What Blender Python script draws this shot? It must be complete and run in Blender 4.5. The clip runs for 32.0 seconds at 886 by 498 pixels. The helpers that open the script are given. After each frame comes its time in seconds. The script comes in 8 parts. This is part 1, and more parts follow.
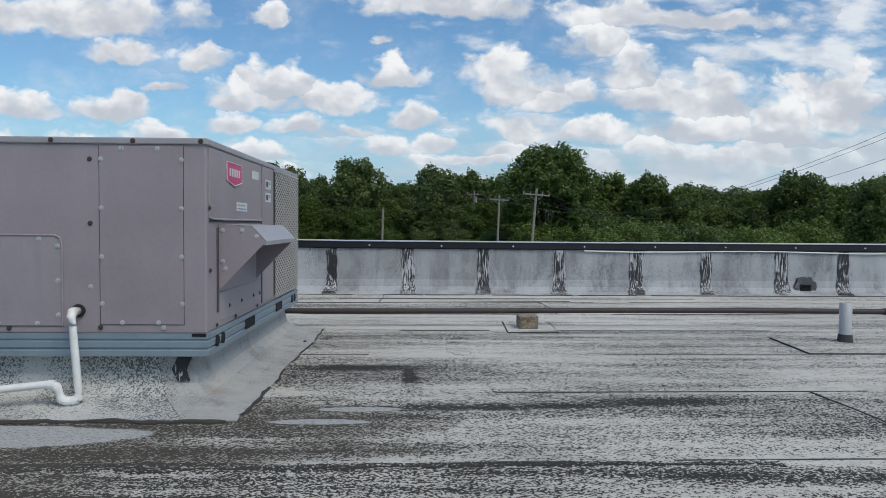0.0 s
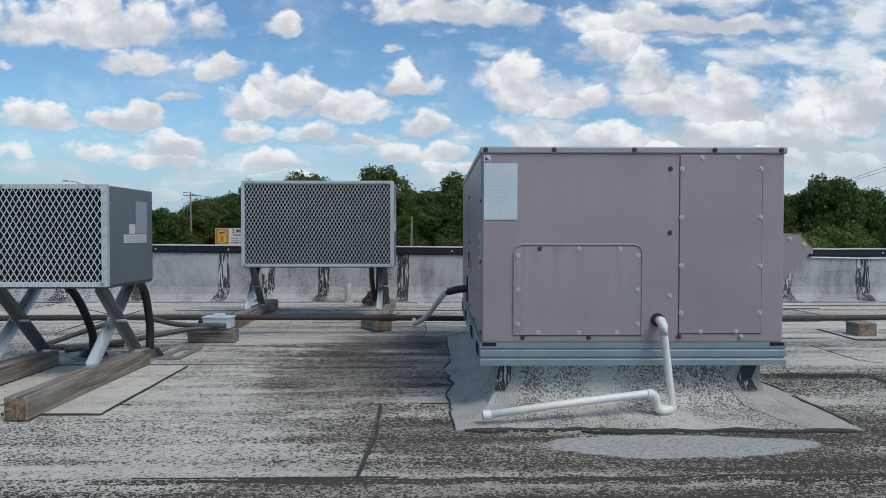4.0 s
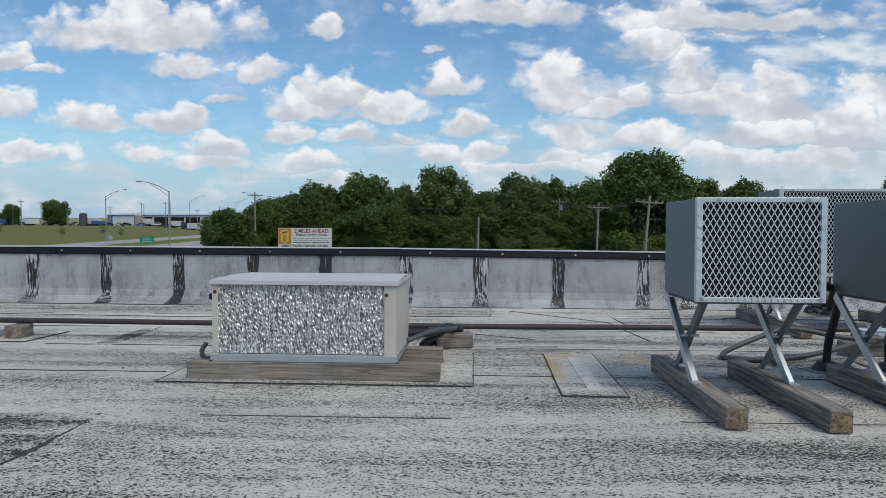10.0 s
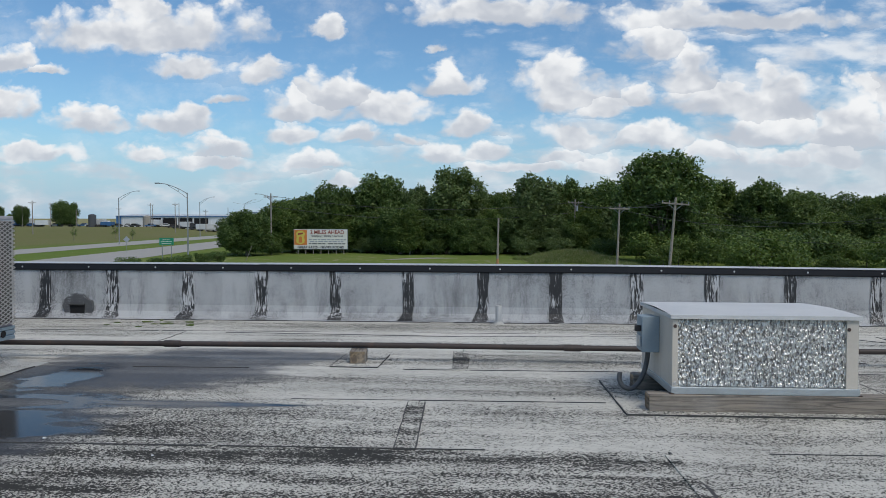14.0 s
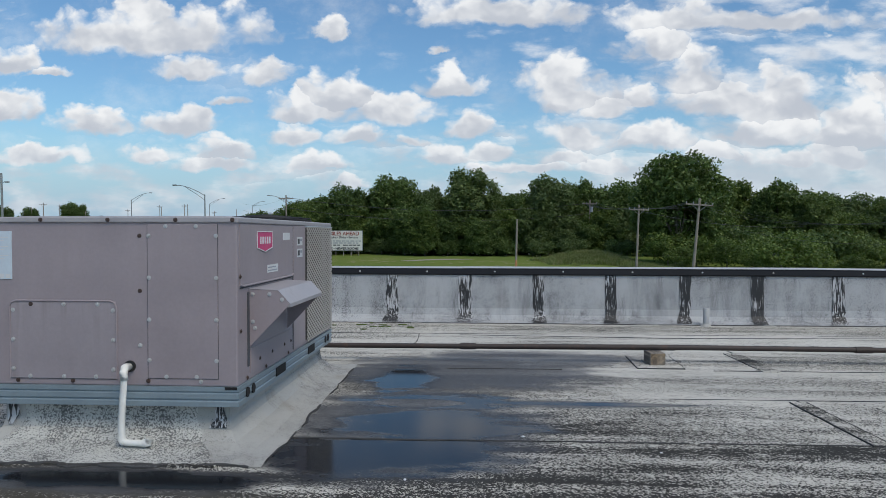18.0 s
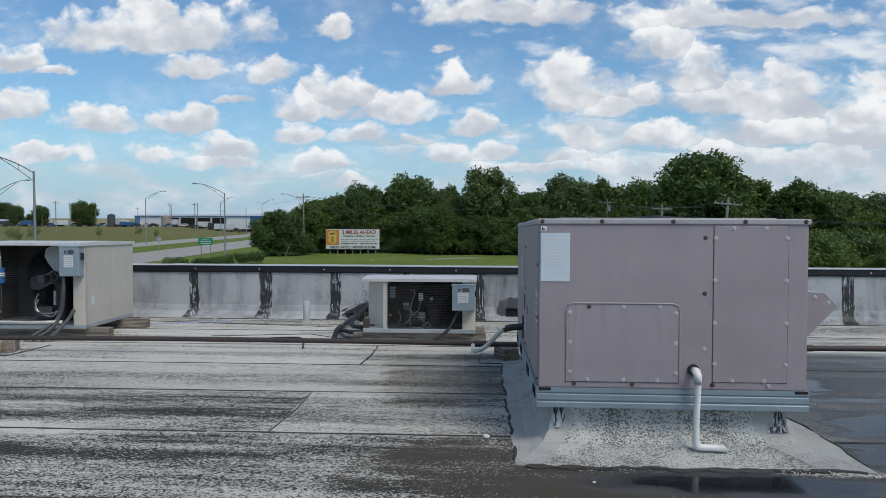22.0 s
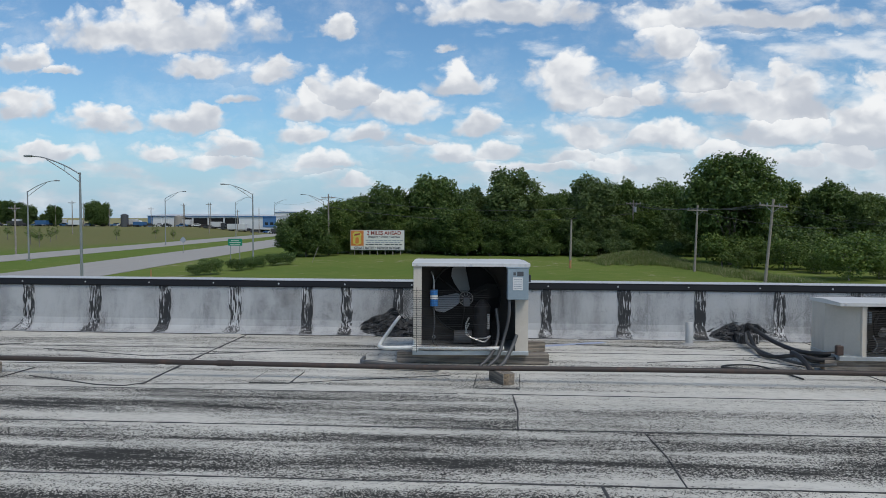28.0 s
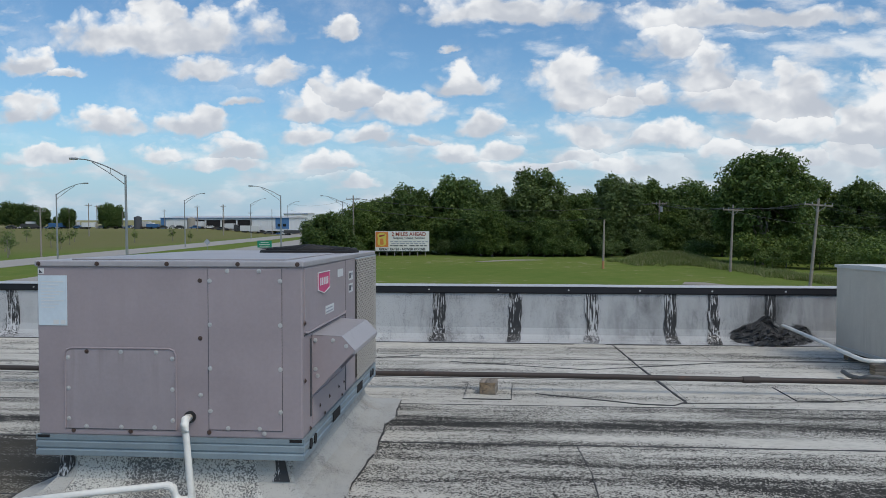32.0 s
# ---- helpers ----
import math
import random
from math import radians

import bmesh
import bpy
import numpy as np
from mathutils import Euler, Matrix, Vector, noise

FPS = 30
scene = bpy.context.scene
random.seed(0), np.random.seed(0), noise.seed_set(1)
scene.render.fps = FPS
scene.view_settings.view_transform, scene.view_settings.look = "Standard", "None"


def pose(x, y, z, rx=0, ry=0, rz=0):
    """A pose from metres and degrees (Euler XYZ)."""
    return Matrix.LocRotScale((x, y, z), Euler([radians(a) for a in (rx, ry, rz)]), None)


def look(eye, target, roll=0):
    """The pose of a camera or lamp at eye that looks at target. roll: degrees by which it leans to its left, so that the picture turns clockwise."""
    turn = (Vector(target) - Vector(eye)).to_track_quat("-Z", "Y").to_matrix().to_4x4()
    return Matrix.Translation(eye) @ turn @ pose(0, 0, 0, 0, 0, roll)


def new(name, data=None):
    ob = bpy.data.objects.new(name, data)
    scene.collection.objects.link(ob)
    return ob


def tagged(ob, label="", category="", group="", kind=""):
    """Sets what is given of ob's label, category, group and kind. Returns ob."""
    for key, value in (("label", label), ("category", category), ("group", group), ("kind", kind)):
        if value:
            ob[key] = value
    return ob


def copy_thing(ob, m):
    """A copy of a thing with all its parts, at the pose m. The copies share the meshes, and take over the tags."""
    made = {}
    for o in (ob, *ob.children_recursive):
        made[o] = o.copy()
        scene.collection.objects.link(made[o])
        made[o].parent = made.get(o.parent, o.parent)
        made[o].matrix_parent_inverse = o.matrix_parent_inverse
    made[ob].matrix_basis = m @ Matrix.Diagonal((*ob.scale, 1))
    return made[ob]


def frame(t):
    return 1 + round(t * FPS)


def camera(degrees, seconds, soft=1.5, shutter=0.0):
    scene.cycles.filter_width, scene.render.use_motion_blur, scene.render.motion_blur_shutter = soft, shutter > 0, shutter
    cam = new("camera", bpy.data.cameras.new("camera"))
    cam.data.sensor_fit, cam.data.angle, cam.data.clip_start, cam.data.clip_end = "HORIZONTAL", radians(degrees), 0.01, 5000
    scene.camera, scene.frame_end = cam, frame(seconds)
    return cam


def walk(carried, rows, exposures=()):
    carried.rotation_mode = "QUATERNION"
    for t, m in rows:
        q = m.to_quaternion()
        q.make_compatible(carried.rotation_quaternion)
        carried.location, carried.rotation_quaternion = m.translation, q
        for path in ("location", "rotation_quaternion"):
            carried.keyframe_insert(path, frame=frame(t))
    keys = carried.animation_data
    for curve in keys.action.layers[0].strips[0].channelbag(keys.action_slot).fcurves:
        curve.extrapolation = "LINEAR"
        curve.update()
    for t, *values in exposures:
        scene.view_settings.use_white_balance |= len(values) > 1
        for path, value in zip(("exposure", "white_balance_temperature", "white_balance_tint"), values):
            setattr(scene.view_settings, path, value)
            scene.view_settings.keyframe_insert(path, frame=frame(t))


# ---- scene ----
# the roof falls gently towards its far parapet; all that stands on it shares this tilt
ROOF = pose(0, 0, 0, -1.15, 0, 0)

PATH = [
    (0, (7.912, 0.271, 0.716), (7.969, 2.269, 0.647), 0.4),
    (0.5, (7.749, 0.267, 0.723), (7.806, 2.265, 0.654), 0.4),
    (1, (7.546, 0.257, 0.731), (7.603, 2.255, 0.664), 0.3),
    (1.5, (7.299, 0.253, 0.735), (7.357, 2.251, 0.668), 0.3),
    (2, (7.017, 0.254, 0.74), (7.075, 2.252, 0.673), 0.3),
    (2.5, (6.713, 0.257, 0.744), (6.772, 2.255, 0.677), 0.3),
    (4.5, (5.342, 0.336, 0.71), (5.33, 2.335, 0.665), 0.1),
    (5, (4.997, 0.368, 0.716), (4.959, 2.367, 0.669), 0.2),
    (5.5, (4.66, 0.39, 0.722), (4.619, 2.389, 0.674), 0.0),
    (6, (4.328, 0.403, 0.728), (4.242, 2.401, 0.678), 0.2),
    (6.5, (3.993, 0.417, 0.731), (3.908, 2.414, 0.678), 0.2),
    (7, (3.678, 0.431, 0.742), (3.591, 2.429, 0.69), 0.3),
    (7.5, (3.37, 0.432, 0.744), (3.283, 2.43, 0.693), 0.3),
    (8, (3.052, 0.412, 0.75), (2.963, 2.409, 0.699), 0.3),
    (8.5, (2.728, 0.382, 0.745), (2.636, 2.379, 0.695), 0.3),
    (9, (2.393, 0.352, 0.752), (2.301, 2.349, 0.703), 0.3),
    (9.5, (2.079, 0.323, 0.754), (1.986, 2.32, 0.705), 0.3),
    (10, (1.757, 0.301, 0.768), (1.663, 2.298, 0.72), 0.3),
    (10.5, (1.445, 0.284, 0.778), (1.35, 2.281, 0.729), 0.3),
    (11, (1.151, 0.25, 0.786), (1.055, 2.247, 0.738), 0.3),
    (11.5, (0.857, 0.211, 0.772), (0.759, 2.208, 0.725), 0.3),
    (12, (0.532, 0.196, 0.909), (0.434, 2.194, 0.862), 0.3),
    (12.5, (0.213, 0.19, 0.941), (0.113, 2.187, 0.892), 0.2),
    (13, (-0.082, 0.166, 0.936), (-0.183, 2.162, 0.888), 0.3),
    (13.5, (-0.358, 0.139, 0.943), (-0.461, 2.136, 0.895), 0.2),
    (14, (-0.637, 0.113, 0.946), (-0.739, 2.11, 0.898), 0.2),
    (14.5, (-0.902, 0.103, 0.945), (-1.006, 2.1, 0.896), 0.2),
    (16.5, (-1.943, -0.048, 0.958), (-2.051, 1.949, 0.912), 0.2),
    (17, (-2.232, -0.075, 0.964), (-2.341, 1.922, 0.917), 0.2),
    (17.5, (-2.52, -0.123, 0.977), (-2.629, 1.874, 0.931), 0.2),
    (18, (-2.803, -0.165, 0.977), (-2.914, 1.831, 0.932), 0.1),
    (18.5, (-3.102, -0.189, 0.968), (-3.213, 1.807, 0.924), 0.2),
    (19, (-3.404, -0.209, 0.969), (-3.518, 1.787, 0.925), 0.2),
    (19.5, (-3.717, -0.231, 0.978), (-3.832, 1.765, 0.934), 0.2),
    (20, (-4.034, -0.228, 0.982), (-4.151, 1.769, 0.937), 0.2),
    (20.5, (-4.379, -0.22, 0.991), (-4.497, 1.776, 0.945), 0.3),
    (21, (-4.72, -0.23, 0.984), (-4.839, 1.766, 0.936), 0.2),
    (21.5, (-5.042, -0.258, 0.97), (-5.163, 1.738, 0.923), 0.2),
    (22, (-5.334, -0.271, 0.986), (-5.455, 1.724, 0.937), 0.2),
    (22.5, (-5.617, -0.265, 0.986), (-5.739, 1.731, 0.937), 0.3),
    (23, (-5.89, -0.256, 1.012), (-6.014, 1.739, 0.963), 0.2),
    (23.5, (-6.198, -0.251, 1.061), (-6.323, 1.744, 1.011), 0.2),
    (24, (-6.499, -0.25, 1.065), (-6.625, 1.746, 1.015), 0.2),
    (24.5, (-6.806, -0.238, 1.072), (-6.933, 1.757, 1.022), 0.2),
    (25, (-7.148, -0.23, 1.076), (-7.276, 1.765, 1.026), 0.3),
    (25.5, (-7.481, -0.232, 1.077), (-7.611, 1.763, 1.027), 0.3),
    (27.5, (-8.913, -0.217, 1.147), (-9.044, 1.778, 1.097), 0.4),
    (28, (-9.308, -0.12, 1.143), (-9.44, 1.875, 1.094), 0.28),
    (28.5, (-9.707, -0.022, 1.137), (-9.841, 1.972, 1.088), 0.34),
    (29, (-10.199, 0.051, 1.131), (-10.332, 2.046, 1.082), 0.3),
    (29.5, (-10.742, 0.07, 1.132), (-10.877, 2.065, 1.082), 0.24),
    (30, (-11.278, 0.064, 1.146), (-11.414, 2.058, 1.097), 0.16),
    (30.5, (-11.78, 0.049, 1.153), (-11.917, 2.043, 1.104), 0.14),
    (31, (-12.253, 0.053, 1.149), (-12.393, 2.048, 1.1), 0.11),
    (31.5, (-12.732, 0.054, 1.154), (-12.873, 2.049, 1.106), 0.07),
    (32, (-13.215, 0.011, 1.172), (-13.359, 2.005, 1.125), 0.02),
]
cam = camera(65.9, 32.0, soft=0.75)
walk(cam, [(t, ROOF @ look(eye, target, roll)) for t, eye, target, roll in PATH])

# ------------------------------------------------------------------ light
SUN_EL, SUN_AZ = 54.0, 138.0   # degrees; azimuth clockwise from +y

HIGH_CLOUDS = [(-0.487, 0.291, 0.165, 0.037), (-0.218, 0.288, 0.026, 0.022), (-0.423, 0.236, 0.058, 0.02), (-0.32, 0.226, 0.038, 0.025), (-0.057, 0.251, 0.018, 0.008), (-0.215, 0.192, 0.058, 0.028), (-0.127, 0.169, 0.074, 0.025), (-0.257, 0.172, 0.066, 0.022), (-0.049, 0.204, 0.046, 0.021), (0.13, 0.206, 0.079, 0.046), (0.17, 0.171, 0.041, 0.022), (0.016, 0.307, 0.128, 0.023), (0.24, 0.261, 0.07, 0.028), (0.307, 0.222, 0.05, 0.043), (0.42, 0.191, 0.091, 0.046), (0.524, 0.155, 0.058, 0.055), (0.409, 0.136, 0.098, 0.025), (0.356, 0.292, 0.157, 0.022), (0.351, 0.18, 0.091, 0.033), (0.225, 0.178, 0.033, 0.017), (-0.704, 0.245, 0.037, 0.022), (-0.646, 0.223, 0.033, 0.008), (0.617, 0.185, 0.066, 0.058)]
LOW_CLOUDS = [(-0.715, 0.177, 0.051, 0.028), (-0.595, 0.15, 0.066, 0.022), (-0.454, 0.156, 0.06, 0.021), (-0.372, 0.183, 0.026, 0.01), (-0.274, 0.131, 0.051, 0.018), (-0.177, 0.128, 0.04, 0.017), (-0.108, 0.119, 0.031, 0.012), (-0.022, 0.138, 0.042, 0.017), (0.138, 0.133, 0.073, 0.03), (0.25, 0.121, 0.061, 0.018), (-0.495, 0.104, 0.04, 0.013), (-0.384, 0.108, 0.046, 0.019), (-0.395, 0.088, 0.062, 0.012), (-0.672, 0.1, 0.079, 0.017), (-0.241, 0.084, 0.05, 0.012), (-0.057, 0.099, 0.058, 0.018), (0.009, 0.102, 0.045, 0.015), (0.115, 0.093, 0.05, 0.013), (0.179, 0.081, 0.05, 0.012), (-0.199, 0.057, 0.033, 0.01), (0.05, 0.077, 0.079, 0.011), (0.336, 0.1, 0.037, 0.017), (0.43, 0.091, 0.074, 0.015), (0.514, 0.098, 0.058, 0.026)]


class Nodes:
    """Short-hand for building a node tree."""

    def __init__(self, tree):
        self.tree = tree
        tree.nodes.clear()

    def add(self, kind, **values):
        n = self.tree.nodes.new(kind)
        for key, value in values.items():
            self.put(n.inputs[key.replace("_", " ")], value)
        return n

    def put(self, socket, value):
        if isinstance(value, bpy.types.NodeSocket):
            self.tree.links.new(value, socket)
        else:
            socket.default_value = value

    def math(self, op, a, b=0.0, c=0.0, clamp=False):
        n = self.tree.nodes.new("ShaderNodeMath")
        n.operation, n.use_clamp = op, clamp
        for socket, value in zip(n.inputs, (a, b, c)):
            self.put(socket, value)
        return n.outputs[0]

    def remap(self, value, a, b, c=0.0, d=1.0, smooth=True):
        n = self.tree.nodes.new("ShaderNodeMapRange")
        n.interpolation_type = "SMOOTHSTEP" if smooth else "LINEAR"
        for socket, v in zip(n.inputs, (value, a, b, c, d)):
            self.put(socket, v)
        return n.outputs[0]

    def mix(self, fac, a, b, blend="MIX"):
        n = self.tree.nodes.new("ShaderNodeMix")
        n.data_type, n.blend_type = "RGBA", blend
        self.put(n.inputs[0], fac)
        self.put(n.inputs[6], a if isinstance(a, bpy.types.NodeSocket) else (*a, 1))
        self.put(n.inputs[7], b if isinstance(b, bpy.types.NodeSocket) else (*b, 1))
        return n.outputs[2]

    def noise(self, vector, scale, detail=4.0, rough=0.55, distort=0.0):
        n = self.add("ShaderNodeTexNoise", Vector=vector, Scale=scale, Detail=detail, Roughness=rough, Distortion=distort)
        return n.outputs[0]

    def stretch(self, vector, x, y, z):
        return self.add("ShaderNodeMapping", Vector=vector, Scale=(x, y, z)).outputs[0]


def make_world():
    w = bpy.data.worlds.new("sky")
    w.use_nodes = True
    scene.world = w
    k = Nodes(w.node_tree)
    sky = k.add("ShaderNodeTexSky")
    sky.sky_type, sky.sun_disc, sky.sun_elevation, sky.sun_rotation = "NISHITA", False, radians(SUN_EL), radians(SUN_AZ)
    sky.air_density, sky.dust_density, sky.ozone_density = 1.1, 0.6, 2.0
    way = k.add("ShaderNodeTexCoord").outputs["Generated"]
    s = k.add("ShaderNodeSeparateXYZ", Vector=way)
    dx, dy, dz = s.outputs
    ahead = k.math("MAXIMUM", dy, 0.12)
    u, v = k.math("DIVIDE", dx, ahead), k.math("DIVIDE", dz, ahead)
    flat = k.add("ShaderNodeCombineXYZ", X=u, Y=v).outputs[0]
    warp = k.add("ShaderNodeTexNoise", Vector=k.stretch(flat, 1.0, 1.4, 1.0), Scale=11.0, Detail=6.0, Roughness=0.6).outputs["Color"]
    wx, wy, wz = k.add("ShaderNodeSeparateXYZ", Vector=warp).outputs
    true_v = v
    u, v = k.math("MULTIPLY_ADD", wx, 0.11, k.math("ADD", u, -0.055)), k.math("MULTIPLY_ADD", wy, 0.05, k.math("ADD", v, -0.025))
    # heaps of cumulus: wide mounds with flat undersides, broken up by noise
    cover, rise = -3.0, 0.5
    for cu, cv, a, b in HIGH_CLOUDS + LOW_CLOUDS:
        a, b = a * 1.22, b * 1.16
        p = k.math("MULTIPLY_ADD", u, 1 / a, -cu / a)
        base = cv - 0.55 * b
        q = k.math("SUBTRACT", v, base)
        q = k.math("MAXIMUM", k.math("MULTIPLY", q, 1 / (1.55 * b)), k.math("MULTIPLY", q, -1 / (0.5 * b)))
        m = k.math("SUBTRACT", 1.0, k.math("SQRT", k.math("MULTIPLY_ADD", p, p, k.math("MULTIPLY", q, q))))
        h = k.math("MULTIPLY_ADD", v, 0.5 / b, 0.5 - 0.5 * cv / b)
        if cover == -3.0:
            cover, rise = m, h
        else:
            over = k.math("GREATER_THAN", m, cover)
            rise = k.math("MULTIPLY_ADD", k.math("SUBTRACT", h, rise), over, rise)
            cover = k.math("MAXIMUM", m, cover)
    wide = k.stretch(flat, 1.0, 1.35, 1.0)
    sway = k.add("ShaderNodeVectorMath")
    sway.operation = "MULTIPLY_ADD"
    k.put(sway.inputs[0], warp)
    sway.inputs[1].default_value = (0.05, 0.05, 0.0)
    k.put(sway.inputs[2], wide)

    def billow(vector):
        """Rounded cauliflower swellings with fine tufts."""
        n = k.add("ShaderNodeTexVoronoi", Vector=vector, Scale=19.0, Detail=3.0, Roughness=0.5)
        n.feature = "SMOOTH_F1"
        n.inputs["Smoothness"].default_value = 0.35
        return k.math("ADD", k.math("MULTIPLY_ADD", n.outputs["Distance"], -0.75, 0.27), k.math("MULTIPLY_ADD", k.noise(vector, 11.0, 6.0, 0.52), 1.2, -0.6))

    def swell(vector):
        return k.noise(vector, 12.0, 3.0, 0.5)

    lit = k.add("ShaderNodeVectorMath")
    k.put(lit.inputs[0], sway.outputs[0])
    lit.inputs[1].default_value = (0.008, 0.020, 0.0)
    edge = billow(sway.outputs[0])
    relief = k.math("ADD", k.math("SUBTRACT", swell(sway.outputs[0]), swell(lit.outputs[0])), k.math("MULTIPLY", edge, 0.09))
    rise = k.math("MINIMUM", k.math("MAXIMUM", rise, 0.0), 1.0)
    # smaller broken clouds fill the room between the mounds
    filler = k.math("ADD", k.math("MULTIPLY_ADD", k.noise(k.stretch(flat, 1.0, 2.0, 1.0), 11.0, 4.0, 0.5), 5.0, -3.4), k.remap(u, -0.05, 0.5, 0.0, 0.55))
    near = k.math("ADD", k.math("MAXIMUM", k.math("MULTIPLY_ADD", cover, 1.7, 0.45), filler), k.math("MULTIPLY", edge, 1.65))
    front = k.remap(near, k.remap(rise, 0.2, 0.8, -0.55, -0.2), k.remap(rise, 0.2, 0.8, 0.70, 0.42))
    # elsewhere in the sky: scattered clouds of the same kind
    round_ = k.stretch(way, 1.0, 1.0, 2.2)
    other = k.remap(k.noise(round_, 3.2, 8.0, 0.58), 0.51, 0.63)
    inside = k.math("MULTIPLY", k.remap(dy, 0.55, 0.75), k.remap(dz, 0.42, 0.34))
    thin = k.math("MULTIPLY", k.remap(k.noise(wide, 6.0, 9.0, 0.66), 0.45, 0.82), 0.42)
    # a denser, hazier bank of far cloud low down, thickest to the right
    bank = k.math("ADD", k.noise(k.stretch(flat, 1.0, 2.6, 1.0), 9.0, 6.0, 0.55), k.math("ADD", k.remap(true_v, 0.21, 0.04, 0.0, 0.16), k.remap(u, -0.3, 0.6, -0.04, 0.14)))
    thin = k.math("MAXIMUM", thin, k.math("MULTIPLY", k.remap(bank, 0.54, 0.78), 0.78))
    front = k.math("MAXIMUM", front, thin)
    fac = k.math("ADD", k.math("MULTIPLY", front, inside), k.math("MULTIPLY", other, k.math("SUBTRACT", 1.0, inside)), clamp=True)
    # undersides greyer, tops and edges white
    body = k.math("ADD", k.math("MULTIPLY", rise, 0.62), k.math("MULTIPLY_ADD", relief, 2.0, 0.25))
    body = k.math("ADD", body, k.math("MULTIPLY", k.remap(near, 1.0, 0.2), 0.15))
    light = k.remap(body, 0.12, 0.95)
    cloud = k.mix(light, (0.52, 0.56, 0.63), (0.89, 0.905, 0.92))
    haze = k.remap(true_v, 0.17, 0.0)
    blue = k.mix(1.0, sky.outputs[0], (SKY * 0.74, SKY * 1.0, SKY * 1.16), "MULTIPLY")
    blue = k.mix(k.math("MULTIPLY", haze, 0.75), blue, (0.345, 0.51, 0.70))
    cloud = k.mix(k.math("MULTIPLY", haze, 0.35), cloud, (0.62, 0.72, 0.80))
    out = k.mix(fac, blue, cloud)
    bg = k.add("ShaderNodeBackground", Color=out, Strength=1.0)
    k.tree.links.new(bg.outputs[0], k.add("ShaderNodeOutputWorld").inputs[0])


SKY = 0.103
make_world()
sun = new("sun", bpy.data.lights.new("sun", "SUN"))
sun.data.energy, sun.data.angle, sun.data.color = 2.0, radians(28), (1.0, 0.91, 0.79)
a, e = radians(SUN_AZ), radians(SUN_EL)
sun.matrix_world = look((math.sin(a) * math.cos(e) * 60, math.cos(a) * math.cos(e) * 60, math.sin(e) * 60), (0, 0, 0))
scene.view_settings.exposure = 0.0

# ------------------------------------------------------------------ materials
def material(name, build):
    m = bpy.data.materials.new(name)
    m.use_nodes = True
    k = Nodes(m.node_tree)
    bsdf = k.add("ShaderNodeBsdfPrincipled")
    k.tree.links.new(bsdf.outputs[0], k.add("ShaderNodeOutputMaterial").inputs[0])
    build(k, bsdf)
    return m


def bump(k, bsdf, height, strength=0.3, distance=0.004, level=None):
    out = k.add("ShaderNodeBump", Height=height, Strength=strength, Distance=distance).outputs[0]
    if level is not None:
        # standing water lies level whatever the fall of the roof
        n = k.tree.nodes.new("ShaderNodeMix")
        n.data_type = "VECTOR"
        k.put(n.inputs[0], level)
        k.put(n.inputs[4], out)
        n.inputs[5].default_value = (0.0, 0.0, 1.0)
        out = n.outputs[1]
    k.put(bsdf.inputs["Normal"], out)


def painted(name, color, rough=0.5, metal=0.0, dirt=0.25, grime=(0.12, 0.105, 0.09), scale=3.0, fine=60.0, relief=0.08, streaky=True, gloss=0.5):
    """A sheet-metal or painted surface: broad fading, run-off streaks and fine grain."""
    def build(k, bsdf):
        p = k.add("ShaderNodeTexCoord").outputs["Object"]
        broad = k.noise(p, scale, 5.0, 0.6)
        runs = k.noise(k.stretch(p, 22.0, 22.0, 1.6), 1.0, 4.0, 0.6)
        grain = k.noise(p, fine, 3.0, 0.6)
        each = k.add("ShaderNodeObjectInfo").outputs["Random"]
        tone = k.math("ADD", k.math("MULTIPLY_ADD", broad, 0.5, 0.72), k.math("MULTIPLY_ADD", grain, 0.16, -0.06))
        tone = k.math("ADD", tone, k.math("MULTIPLY_ADD", each, 0.06, -0.03))
        col = k.mix(1.0, color, k.add("ShaderNodeCombineColor", Red=tone, Green=tone, Blue=tone).outputs[0], "MULTIPLY")
        mask = k.remap(k.math("MULTIPLY", broad, runs) if streaky else broad, 0.24, 0.5)
        col = k.mix(k.math("MULTIPLY", mask, dirt), col, grime)
        k.put(bsdf.inputs["Base Color"], col)
        k.put(bsdf.inputs["Roughness"], k.math("MULTIPLY_ADD", broad, 0.3, rough - 0.15))
        k.put(bsdf.inputs["Metallic"], metal)
        k.put(bsdf.inputs["Specular IOR Level"], gloss)
        bump(k, bsdf, grain, relief, 0.002)
    return material(name, build)


def plain(name, color, rough=0.5, metal=0.0):
    def build(k, bsdf):
        p = k.add("ShaderNodeTexCoord").outputs["Object"]
        n = k.noise(p, 25.0, 4.0)
        k.put(bsdf.inputs["Base Color"], k.mix(k.math("MULTIPLY_ADD", n, 0.5, 0.0), color, tuple(c * 0.6 for c in color)))
        k.put(bsdf.inputs["Roughness"], rough)
        k.put(bsdf.inputs["Metallic"], metal)
    return material(name, build)


ROW, SKEW, ROW0 = 0.86, 0.0115, 3.02     # roofing rolls: exposed width, drift, one seam's line at x = -5


def blot(k, x, y, spots, wobble):
    """A soft mask of irregular spots (x, y, half-width, half-depth)."""
    total = None
    for cx, cy, rx, ry in spots:
        p = k.math("MULTIPLY_ADD", x, 1 / rx, -cx / rx)
        q = k.math("MULTIPLY_ADD", y, 1 / ry, -cy / ry)
        m = k.math("SUBTRACT", 1.0, k.math("SQRT", k.math("MULTIPLY_ADD", p, p, k.math("MULTIPLY", q, q))))
        total = m if total is None else k.math("MAXIMUM", total, m)
    return k.math("ADD", total, wobble)


